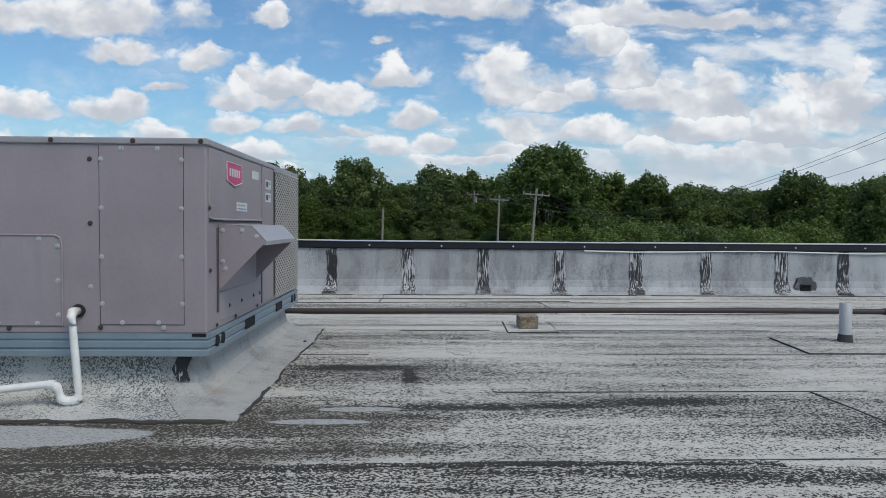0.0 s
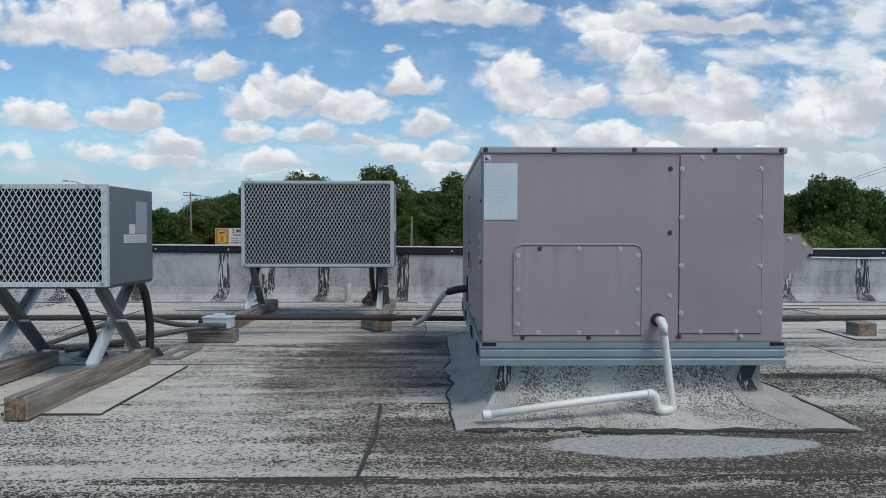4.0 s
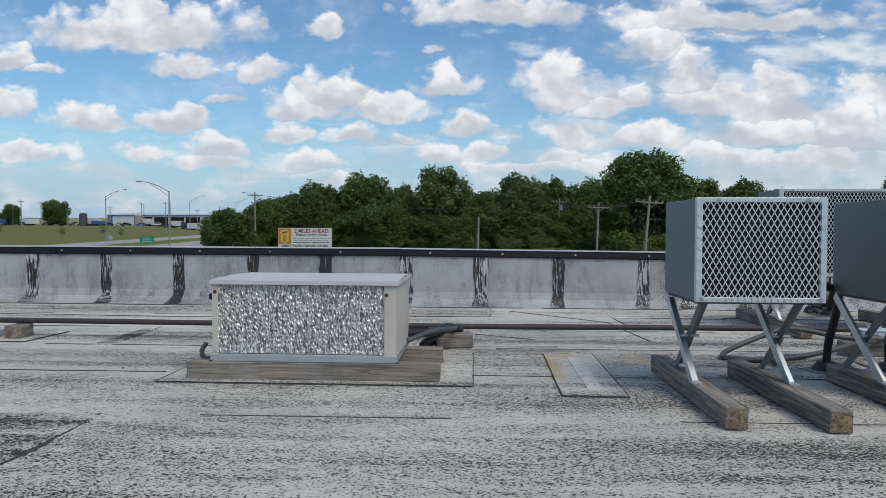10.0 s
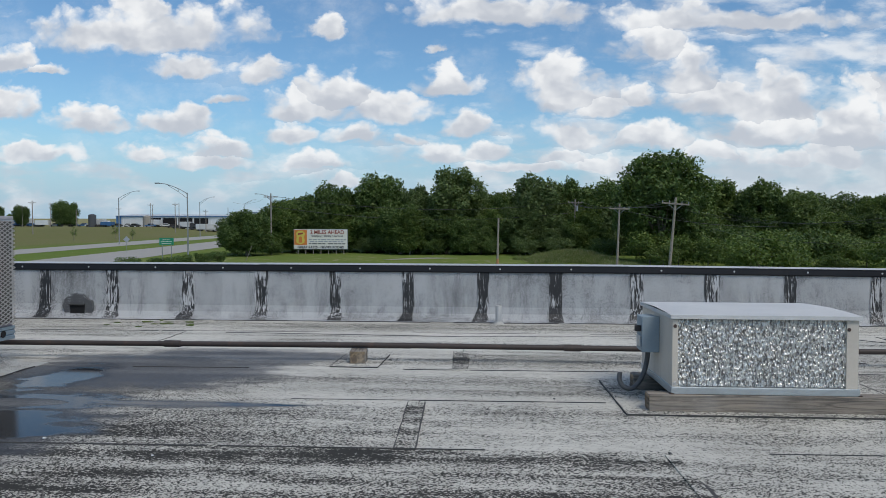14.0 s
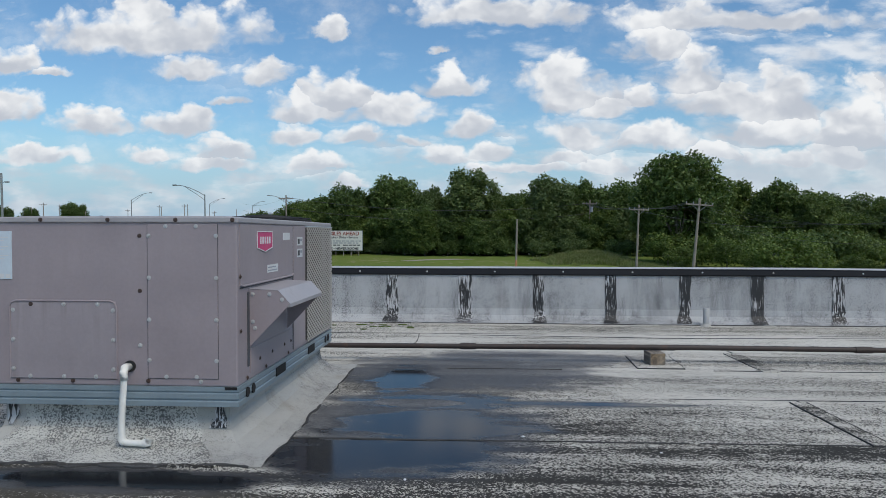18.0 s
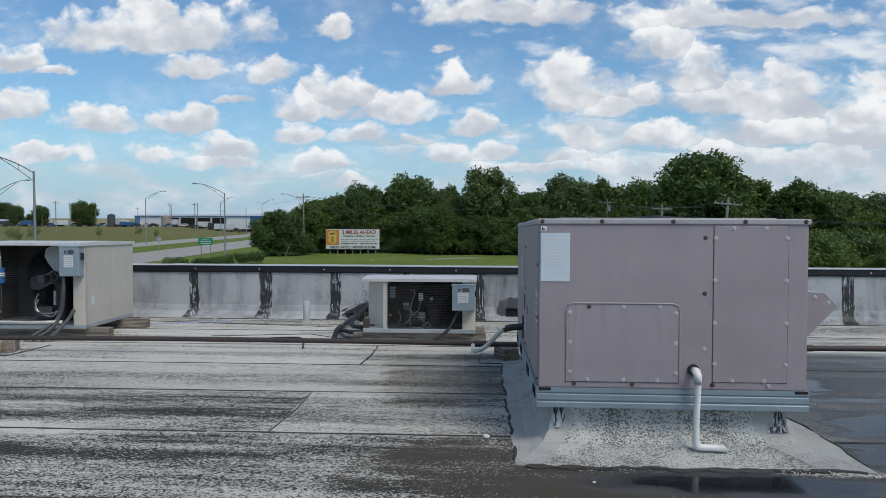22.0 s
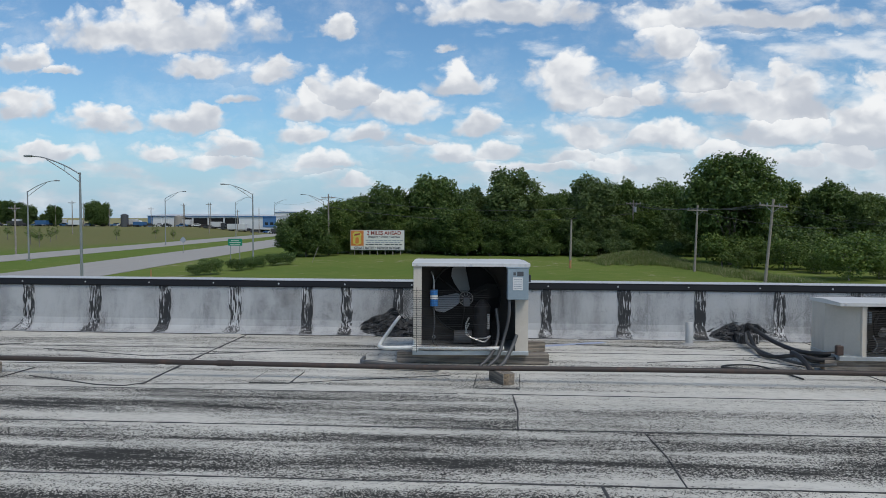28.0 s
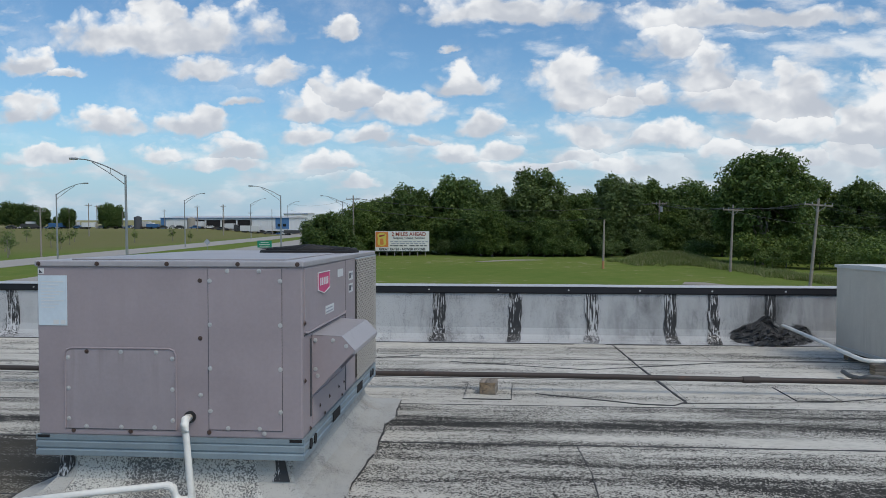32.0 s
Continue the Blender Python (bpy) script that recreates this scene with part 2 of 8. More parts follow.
WET = [(-3.15, 3.35, 0.8, 0.95), (-2.95, 4.7, 1.2, 0.8), (-2.5, 5.2, 1.1, 0.4), (-4.3, 2.45, 0.8, 0.2), (-2.3, 3.76, 0.75, 0.10), (-3.3, 2.85, 0.7, 0.4)]
POOL = [(-3.32, 4.4, 0.26, 0.5), (-3.05, 3.78, 0.6, 0.26), (-2.3, 3.77, 0.95, 0.05), (-3.05, 3.3, 0.62, 0.4), (-3.2, 2.85, 0.7, 0.42), (-4.2, 2.46, 0.8, 0.13)]
SMEAR = [(7.56, 3.68, 0.42, 0.09), (7.85, 3.47, 0.05, 0.28)]
ISLAND = [(-3.16, 3.74, 0.27, 0.085)]
DAMP = [(5.3, 3.85, 0.65, 1.1), (5.7, 2.65, 0.6, 0.3), (-5.6, 4.2, 0.75, 0.8), (-5.5, 4.9, 0.8, 0.5), (-5.4, 2.7, 0.55, 0.35), (-4.7, 2.38, 1.3, 0.32), (7.1, 2.75, 1.0, 0.35), (6.6, 2.42, 1.9, 0.22), (6.0, 2.1, 1.6, 0.25), (-3.1, 4.6, 1.2, 1.0), (-15.6, 3.0, 0.6, 1.0), (5.7, 4.6, 0.9, 0.5)]
BARE = [(-1.9, 3.2, 1.3, 0.6), (-2.4, 2.3, 1.4, 0.35), (4.9, 3.9, 0.8, 0.8), (-7.0, 3.3, 1.2, 0.3), (8.3, 3.08, 1.4, 0.22), (-13.2, 6.3, 2.4, 0.35), (-9.1, 6.05, 1.3, 0.2), (-9.9, 4.95, 1.2, 0.12), (-11.0, 6.6, 1.0, 0.25)]
CHALK = [(6.5, 2.58, 0.5, 0.12), (7.68, 2.91, 0.16, 0.035), (7.53, 2.74, 0.2, 0.035)]
RUST = [(2.21, 4.2, 0.07, 0.5), (2.3, 4.55, 0.2, 0.1), (2.75, 4.5, 0.2, 0.1), (5.9, 4.6, 0.3, 0.25), (2.2, 3.95, 0.1, 0.15), (-4.0, 2.95, 0.25, 0.1)]


def roofing(name, wear, pale=0.0, streak=1.0):
    """White-coated, granule-surfaced roll roofing whose coating has worn off in speckled bands along each roll."""
    def build(k, bsdf):
        p = k.add("ShaderNodeNewGeometry").outputs["Position"]
        x, y, z = k.add("ShaderNodeSeparateXYZ", Vector=p).outputs
        each = k.add("ShaderNodeObjectInfo").outputs["Random"]
        low = k.noise(k.stretch(p, 0.5, 0.9, 1.0), 1.0, 4.0, 0.6)
        along = k.noise(k.stretch(p, 1.1, 9.0, 1.0), 1.0, 6.0, 0.65)
        flakes = k.add("ShaderNodeTexVoronoi", Scale=1.0)
        flakes.voronoi_dimensions = "2D"
        ragged = k.add("ShaderNodeVectorMath")
        ragged.operation = "MULTIPLY_ADD"
        k.put(ragged.inputs[0], k.add("ShaderNodeTexNoise", Vector=p, Scale=180.0, Detail=2.0).outputs["Color"])
        ragged.inputs[1].default_value = (1.3, 1.3, 0.0)
        k.put(ragged.inputs[2], k.stretch(p, 165.0, 205.0, 1.0))
        k.put(flakes.inputs["Vector"], ragged.outputs[0])
        chip = k.add("ShaderNodeSeparateColor", Color=flakes.outputs["Color"]).outputs[0]
        grit = k.math("MULTIPLY_ADD", k.noise(k.stretch(p, 0.9, 1.0, 1.0), 74.0, 3.0, 0.85), 0.85, k.math("MULTIPLY_ADD", chip, 0.40, -0.125))
        fine = k.noise(p, 300.0, 2.0, 0.6)
        row = k.math("FRACT", k.math("MULTIPLY_ADD", x, -SKEW / ROW, k.math("MULTIPLY_ADD", y, 1 / ROW, -(ROW0 + SKEW * 5) / ROW + 20)))
        middle = k.math("MULTIPLY", k.remap(row, 0.08, 0.32), k.remap(row, 0.94, 0.68))
        band = k.noise(k.stretch(p, 0.33, 4.2, 1.0), 1.0, 2.0, 0.5)
        amount = k.math("ADD", k.math("MULTIPLY_ADD", band, 0.75 * streak, -0.375 * streak), k.math("ADD", k.math("MULTIPLY", middle, 0.08), k.math("MULTIPLY_ADD", along, 0.72 * streak, -0.36 * streak - 0.025)))
        amount = k.math("ADD", amount, k.math("MULTIPLY_ADD", low, 0.30, -0.15))
        amount = k.math("ADD", amount, k.math("MULTIPLY_ADD", each, 0.05, wear - 0.025))
        wob = k.math("ADD", k.math("MULTIPLY_ADD", k.noise(p, 2.6, 6.0, 0.65), 1.5, -0.75), k.math("MULTIPLY_ADD", along, 0.8, -0.4))
        damp = k.remap(blot(k, x, y, DAMP, wob), -0.05, 0.55)
        amount = k.math("MULTIPLY_ADD", damp, 0.13, amount)
        amount = k.math("MULTIPLY_ADD", k.remap(blot(k, x, y, BARE, wob), -0.1, 0.7), 0.13, amount)
        amount = k.math("MULTIPLY_ADD", k.remap(blot(k, x, y, SMEAR, k.math("MULTIPLY", wob, 0.8)), 0.0, 0.7), 0.20, amount)
        worn = k.remap(k.math("ADD", grit, amount), 0.562, 0.608)
        coat = k.mix(k.remap(low, 0.3, 0.7), (0.60 + pale, 0.582 + pale, 0.52 + pale), (0.49 + pale, 0.475 + pale, 0.425 + pale))
        coat = k.mix(k.math("MULTIPLY", k.remap(along, 0.42, 0.75), 0.22), coat, (0.33, 0.315, 0.28))
        grain = k.noise(k.stretch(p, 0.6, 1.0, 1.0), 26.0, 6.0, 0.7)
        coat = k.mix(k.remap(grain, 0.42, 0.85), coat, (0.32, 0.305, 0.27))
        bare = k.mix(fine, (0.010, 0.0105, 0.010), (0.038, 0.038, 0.036))
        col = k.mix(k.math("MULTIPLY", worn, 0.96), coat, bare)
        wet = k.remap(blot(k, x, y, WET, k.math("MULTIPLY", wob, 0.55)), -0.02, 0.42)
        still = k.remap(k.math("SUBTRACT", blot(k, x, y, POOL, k.math("MULTIPLY_ADD", k.noise(k.stretch(p, 0.6, 1.6, 1.0), 5.0, 5.0, 0.6), 1.6, -0.84)), k.math("MAXIMUM", k.math("MULTIPLY_ADD", blot(k, x, y, ISLAND, k.math("MULTIPLY", wob, 0.5)), 4.0, 0.4), 0.0)), -0.12, 0.42)
        chalk = k.remap(blot(k, x, y, CHALK, k.math("MULTIPLY", wob, 0.7)), 0.02, 0.14)
        rust = k.remap(blot(k, x, y, RUST, wob), 0.1, 0.8)
        col = k.mix(k.math("MULTIPLY", damp, 0.46), col, (0.10, 0.09, 0.068))
        col = k.mix(k.math("MULTIPLY", rust, 0.7), col, (0.45, 0.32, 0.15))
        col = k.mix(k.math("MULTIPLY", chalk, k.remap(grit, 0.8, 0.5, 0.35, 0.92)), col, (0.42, 0.43, 0.42))
        col = k.mix(k.math("MULTIPLY", wet, k.remap(grit, 0.3, 0.62, 0.88, 0.62)), col, (0.072, 0.074, 0.081))
        col = k.mix(still, col, (0.012, 0.013, 0.016))
        k.put(bsdf.inputs["Base Color"], col)
        pool = k.math("MULTIPLY", still, k.remap(grit, 0.98, 0.82))
        film = k.math("MAXIMUM", pool, k.math("MULTIPLY", wet, 0.55))
        k.put(bsdf.inputs["Roughness"], k.remap(film, 0.0, 1.0, 0.92, 0.11, False))
        k.put(bsdf.inputs["Specular IOR Level"], k.remap(film, 0.0, 0.6, 0.12, 0.28, False))
        h = k.math("MULTIPLY", k.math("ADD", k.math("MULTIPLY", worn, -0.6), k.math("MULTIPLY", fine, 0.7)), k.math("SUBTRACT", 1.0, pool))
        bump(k, bsdf, h, 0.5, 0.004, pool)
    return material(name, build)


def coated(name, speckle=0.5, base=(0.46, 0.475, 0.49), soil=0.0, run=0.5, size=180.0):
    """Aluminium-coated flashing with black speckles showing through."""
    def build(k, bsdf):
        p = k.add("ShaderNodeNewGeometry").outputs["Position"]
        low = k.noise(p, 1.4, 5.0, 0.6)
        grit = k.noise(p, size, 3.0, 0.8)
        runs = k.noise(k.stretch(p, 9.0, 9.0, 0.8), 1.0, 5.0, 0.65)
        worn = k.noise(k.stretch(p, 3.1, 3.1, 0.9), 1.0, 6.0, 0.7)
        amount = k.math("ADD", k.math("MULTIPLY_ADD", low, 0.3, -0.15), k.math("MULTIPLY_ADD", runs, run, -run / 2 + (speckle - 0.5) * 0.4))
        amount = k.math("ADD", amount, k.math("MULTIPLY_ADD", worn, 0.5, -0.25))
        dots = k.remap(k.math("ADD", grit, amount), 0.55, 0.61)
        col = k.mix(low, base, tuple(c * 0.82 for c in base))
        col = k.mix(k.math("MULTIPLY", k.remap(runs, 0.5, 0.8), 0.5 * run), col, (0.24, 0.25, 0.26))
        col = k.mix(k.math("MULTIPLY", k.remap(k.noise(p, 3.3, 5.0, 0.6), 0.52, 0.72), soil), col, (0.27, 0.24, 0.19))
        col = k.mix(k.math("MULTIPLY", dots, 0.84), col, (0.045, 0.047, 0.05))
        k.put(bsdf.inputs["Base Color"], col)
        k.put(bsdf.inputs["Roughness"], 0.7)
        k.put(bsdf.inputs["Specular IOR Level"], 0.25)
        bump(k, bsdf, k.math("ADD", grit, low), 0.35, 0.004)
    return material(name, build)


def tarred(name, bare=0.0):
    """Black bitumen with white coating left on it in upright runs."""
    def build(k, bsdf):
        p = k.add("ShaderNodeNewGeometry").outputs["Position"]
        runs = k.noise(k.stretch(p, 75.0, 75.0, 7.0), 1.0, 6.0, 0.7, 0.5)
        each = k.add("ShaderNodeObjectInfo").outputs["Random"]
        low = k.noise(p, 5.0, 4.0)
        m = k.remap(k.math("ADD", k.math("ADD", runs, k.math("MULTIPLY_ADD", low, 0.4, -0.2)), k.math("MULTIPLY_ADD", each, 0.08, -0.045 + bare)), 0.52, 0.57)
        k.put(bsdf.inputs["Base Color"], k.mix(m, (0.022, 0.023, 0.025), (0.5, 0.51, 0.52)))
        k.put(bsdf.inputs["Roughness"], 0.55)
        bump(k, bsdf, m, 0.5, 0.004)
    return material(name, build)


def timber(name, tone=(0.31, 0.265, 0.215), dark=(0.09, 0.08, 0.07), axis="Y"):
    def build(k, bsdf):
        p = k.add("ShaderNodeTexCoord").outputs["Object"]
        st = dict(X=(1.2, 26, 26), Y=(26, 1.2, 26))[axis]
        each = k.add("ShaderNodeObjectInfo").outputs["Random"]
        v = k.add("ShaderNodeVectorMath")
        k.put(v.inputs[0], k.stretch(p, *st))
        k.put(v.inputs[1], k.add("ShaderNodeCombineXYZ", X=k.math("MULTIPLY", each, 30.0)).outputs[0])
        grain = k.noise(v.outputs[0], 1.6, 6.0, 0.65, 1.2)
        broad = k.noise(p, 5.0, 4.0)
        col = k.mix(k.remap(grain, 0.36, 0.66), dark, tone)
        col = k.mix(k.math("MULTIPLY", k.remap(broad, 0.45, 0.75), 0.35), col, (0.34, 0.33, 0.31))
        k.put(bsdf.inputs["Base Color"], col)
        k.put(bsdf.inputs["Roughness"], 0.85)
        bump(k, bsdf, grain, 0.6, 0.004)
    return material(name, build)


def leafy(name, a, b, c, pale=(0.12, 0.16, 0.075)):
    def build(k, bsdf):
        r = k.add("ShaderNodeNewGeometry").outputs["Random Per Island"]
        each = k.add("ShaderNodeObjectInfo").outputs["Random"]
        p = k.add("ShaderNodeTexCoord").outputs["Object"]
        spray = k.noise(p, 0.9, 3.0, 0.6)
        col = k.mix(k.remap(k.math("MULTIPLY_ADD", spray, 0.9, k.math("MULTIPLY_ADD", r, 0.7, -0.3)), 0.2, 0.85), a, b)
        col = k.mix(k.math("MULTIPLY", k.remap(r, 0.72, 1.0), 0.7), col, c)
        col = k.mix(k.math("MULTIPLY", k.remap(each, 0.0, 0.45, 1.0, 0.0), 0.3), col, tuple(v * 0.6 for v in a))
        col = k.mix(k.math("MULTIPLY", k.remap(each, 0.65, 1.0), 0.45), col, pale)
        k.put(bsdf.inputs["Base Color"], col)
        k.put(bsdf.inputs["Roughness"], 0.55)
        k.put(bsdf.inputs["Specular IOR Level"], 0.35)
        # thin leaves let some light through
        thin = k.add("ShaderNodeBsdfTranslucent", Color=k.mix(0.5, col, (0.16, 0.22, 0.03)))
        both = k.add("ShaderNodeMixShader")
        both.inputs[0].default_value = 0.33
        k.tree.links.new(bsdf.outputs[0], both.inputs[1])
        k.tree.links.new(thin.outputs[0], both.inputs[2])
        k.tree.links.new(both.outputs[0], k.tree.nodes["Material Output"].inputs[0])
    return material(name, build)


def land(name):
    """Mown lawn, rougher meadow further off, fields at the horizon."""
    def build(k, bsdf):
        p = k.add("ShaderNodeNewGeometry").outputs["Position"]
        x, y, z = k.add("ShaderNodeSeparateXYZ", Vector=p).outputs
        big = k.noise(p, 0.035, 6.0, 0.6)
        mid = k.noise(p, 0.5, 5.0, 0.65)
        fine = k.noise(p, 6.0, 3.0, 0.7)
        lawn = k.mix(k.remap(k.math("ADD", k.math("MULTIPLY", big, 0.6), k.math("MULTIPLY", mid, 0.4)), 0.3, 0.7), (0.105, 0.165, 0.034), (0.18, 0.205, 0.058))
        lawn = k.mix(k.math("MULTIPLY", fine, 0.35), lawn, (0.08, 0.125, 0.03))
        dirt = k.remap(k.math("ADD", mid, k.math("MULTIPLY", big, 0.5)), 0.86, 0.95)
        lawn = k.mix(k.math("MULTIPLY", dirt, 0.6), lawn, (0.30, 0.27, 0.20))
        far = k.mix(k.remap(big, 0.35, 0.65), (0.20, 0.20, 0.09), (0.30, 0.27, 0.15))
        lawn = k.mix(k.math("MULTIPLY", k.math("MULTIPLY", k.remap(x, -96.0, -112.0), k.remap(y, 95.0, 175.0)), k.remap(mid, 0.25, 0.6, 0.6, 0.95)), lawn, (0.155, 0.15, 0.068))
        col = k.mix(k.remap(y, 230.0, 420.0), lawn, far)
        k.put(bsdf.inputs["Base Color"], col)
        k.put(bsdf.inputs["Roughness"], 1.0)
        k.put(bsdf.inputs["Specular IOR Level"], 0.03)
        bump(k, bsdf, k.math("ADD", fine, mid), 0.6, 0.08)
    return material(name, build)


def paving(name, a, b):
    def build(k, bsdf):
        p = k.add("ShaderNodeNewGeometry").outputs["Position"]
        low, fine = k.noise(k.stretch(p, 0.8, 0.12, 1.0), 1.0, 5.0, 0.6), k.noise(p, 9.0, 3.0, 0.7)
        k.put(bsdf.inputs["Base Color"], k.mix(k.math("MULTIPLY_ADD", low, 0.7, k.math("MULTIPLY_ADD", fine, 0.4, -0.1)), a, b))
        k.put(bsdf.inputs["Roughness"], 0.95)
        k.put(bsdf.inputs["Specular IOR Level"], 0.1)
    return material(name, build)


M = dict(
    worn=roofing("worn_roll_roofing", -0.015, 0.0, 0.8), heavy=roofing("heavily_worn_roll_roofing", 0.07, 0.0, 1.2), clean=roofing("clean_roll_roofing", -0.115, 0.02), mid=roofing("roll_roofing", -0.03, 0.0, 0.6),
    cement=roofing("roof_cement_and_lap_shadow", 0.24), crinkle=coated("crinkled_tarred_fabric", 0.92, (0.34, 0.35, 0.37), 0.0, 0.5, 90.0), flash=coated("coated_flashing", 0.57, (0.465, 0.48, 0.49), 0.1, 0.12, 130.0), curb=coated("coated_curb", 0.44, (0.44, 0.44, 0.415), 0.6, 0.2), curbface=coated("speckled_curb", 0.62, (0.56, 0.565, 0.53), 0.4, 0.15, 120.0),
    tar=tarred("tar_with_runs"), bitumen=plain("bitumen", (0.05, 0.05, 0.05), 0.8), cap=painted("dark_cap_metal", (0.012, 0.013, 0.016), 0.5, 0.0, 0.04, gloss=0.22),
    cabinet=painted("mauve_grey_enamel", (0.298, 0.256, 0.272), 0.42, 0.0, 0.16, (0.20, 0.17, 0.15)),
    lid=painted("pale_lid_enamel", (0.34, 0.325, 0.34), 0.42, 0.0, 0.2), rail=painted("galvanised_rail", (0.26, 0.325, 0.365), 0.42, 0.45, 0.2, (0.14, 0.14, 0.14)),
    galv=painted("galvanised_steel", (0.50, 0.54, 0.56), 0.38, 0.7, 0.15, (0.2, 0.2, 0.2), 6.0), strut=painted("galvanised_strut", (0.58, 0.64, 0.68), 0.36, 0.75, 0.15, (0.2, 0.2, 0.2), 6.0),
    slate=painted("slate_grey_enamel", (0.135, 0.165, 0.185), 0.45, 0.1, 0.1), beige=painted("beige_enamel", (0.53, 0.485, 0.42), 0.5, 0.0, 0.25, (0.2, 0.17, 0.13)),
    # the near-black also serves as painted shade inside casings and openings
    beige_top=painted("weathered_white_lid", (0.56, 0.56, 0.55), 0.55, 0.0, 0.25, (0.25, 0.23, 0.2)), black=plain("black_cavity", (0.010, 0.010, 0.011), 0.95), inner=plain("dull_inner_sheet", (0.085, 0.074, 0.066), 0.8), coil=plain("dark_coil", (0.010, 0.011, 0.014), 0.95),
    pvc=painted("white_pvc", (0.74, 0.74, 0.70), 0.4, 0.0, 0.12, (0.4, 0.36, 0.3), 8.0), paper=painted("faded_paper", (0.52, 0.60, 0.66), 0.6, 0.0, 0.1, (0.4, 0.4, 0.4)), white=plain("white_label", (0.66, 0.67, 0.67), 0.6),
    pink=plain("pink_enamel", (0.62, 0.07, 0.20), 0.45), orange=plain("orange_print", (0.65, 0.22, 0.05), 0.55), yellow=plain("yellow_print", (0.62, 0.55, 0.10), 0.55), ink=plain("dark_print", (0.07, 0.075, 0.085), 0.6), greyprint=plain("grey_print", (0.33, 0.36, 0.4), 0.6),
    rubber=plain("black_rubber", (0.018, 0.018, 0.019), 0.55), hose=plain("grey_conduit", (0.085, 0.088, 0.09), 0.5), pale_hose=plain("pale_conduit", (0.80, 0.78, 0.70), 0.5), gas=painted("dark_steel_pipe", (0.048, 0.038, 0.034), 0.65, 0.1, 0.45, (0.14, 0.075, 0.05), 5.0),
    wood_y=timber("weathered_timber"), wood_x=timber("weathered_timber_across", axis="X"), endgrain=timber("end_grain", (0.30, 0.22, 0.135), (0.08, 0.06, 0.042)), steel=plain("screw_steel", (0.56, 0.56, 0.56), 0.45, 0.4), rusty=plain("rusty_screw", (0.09, 0.06, 0.05), 0.6, 0.3),
    # the first is a darkened copy of the strut steel for legs in shade
    dull=painted("shaded_galvanised_angle", (0.17, 0.18, 0.185), 0.6, 0.25, 0.3, (0.1, 0.1, 0.1), 6.0), mesh=painted("bright_expanded_metal", (0.58, 0.62, 0.63), 0.4, 0.4, 0.15, (0.25, 0.25, 0.25), 6.0), bright=roofing("white_repair_sheet", -0.17, 0.10, 0.4),
    strip=plain("pale_blue_strip", (0.30, 0.36, 0.50), 0.5), fin=None, guard=painted("pale_guard_wire", (0.50, 0.48, 0.45), 0.5, 0.2, 0.2, (0.2, 0.18, 0.15), 6.0), box_blue=painted("blue_grey_box", (0.24, 0.30, 0.34), 0.5, 0.1, 0.12), blue=plain("blue_enamel", (0.03, 0.16, 0.42), 0.4), copper=plain("bright_tube", (0.5, 0.5, 0.5), 0.3, 0.8), alu=plain("aluminium", (0.42, 0.42, 0.42), 0.4, 0.7),
    lead=painted("coated_vent_pipe", (0.42, 0.43, 0.43), 0.6, 0.2, 0.5, (0.06, 0.06, 0.06), 9.0),
    leaf=leafy("broad_leaves", (0.045, 0.085, 0.022), (0.125, 0.195, 0.05), (0.23, 0.30, 0.10)), leaf2=leafy("pale_leaves", (0.06, 0.105, 0.022), (0.15, 0.22, 0.05), (0.25, 0.31, 0.09)), bark=timber("bark", (0.30, 0.265, 0.22), (0.11, 0.095, 0.08)),
    moss=plain("moss", (0.10, 0.14, 0.035), 0.95), grass=land("grassland"), tall=leafy("tall_grass", (0.13, 0.19, 0.05), (0.26, 0.28, 0.11), (0.50, 0.43, 0.27)), asphalt=paving("road_surface", (0.37, 0.355, 0.33), (0.29, 0.28, 0.26)), gravel=paving("gravel_yard", (0.26, 0.24, 0.21), (0.34, 0.32, 0.28)),
    pole=timber("pole_wood", (0.34, 0.30, 0.26), (0.17, 0.15, 0.13)), post_yellow=plain("ochre_paint", (0.42, 0.22, 0.10), 0.8), lamp=painted("lamp_post_steel", (0.30, 0.31, 0.32), 0.45, 0.5, 0.1), wire=plain("wire", (0.09, 0.09, 0.092), 0.8),
    shed=painted("white_shed_cladding", (0.62, 0.64, 0.65), 0.6, 0.0, 0.1, scale=0.2), shed_blue=painted("blue_shed_cladding", (0.06, 0.16, 0.33), 0.6, 0.0, 0.1, scale=0.2), shed_roof=painted("shed_roof", (0.5, 0.5, 0.5), 0.5, 0.2, 0.1, scale=0.2), green=plain("sign_green", (0.01, 0.24, 0.14), 0.5),
    board=plain("billboard_white", (0.72, 0.72, 0.68), 0.6), brick=paving("building_wall", (0.36, 0.30, 0.25), (0.30, 0.25, 0.21)), carpaint=plain("car_white", (0.6, 0.61, 0.62), 0.3), carblue=plain("car_blue", (0.04, 0.12, 0.28), 0.3), cardark=plain("car_dark", (0.05, 0.05, 0.055), 0.3), carred=plain("car_red", (0.30, 0.05, 0.035), 0.35), glass=plain("dark_glass", (0.02, 0.024, 0.028), 0.1),
    # the near-black blade colour stands in for shade inside the open units
    soiled=painted("soiled_mauve_enamel", (0.30, 0.265, 0.283), 0.45, 0.0, 0.5, (0.17, 0.145, 0.14), 4.0), coil_tan=painted("dusty_coil", (0.12, 0.11, 0.098), 0.8, 0.1, 0.5, (0.05, 0.045, 0.04), 2.0, 90.0, 0.4), blade_shade=plain("shaded_blade_black", (0.014, 0.014, 0.014), 0.8), snow=plain("bleached_tar", (0.2, 0.2, 0.2), 0.7),
)


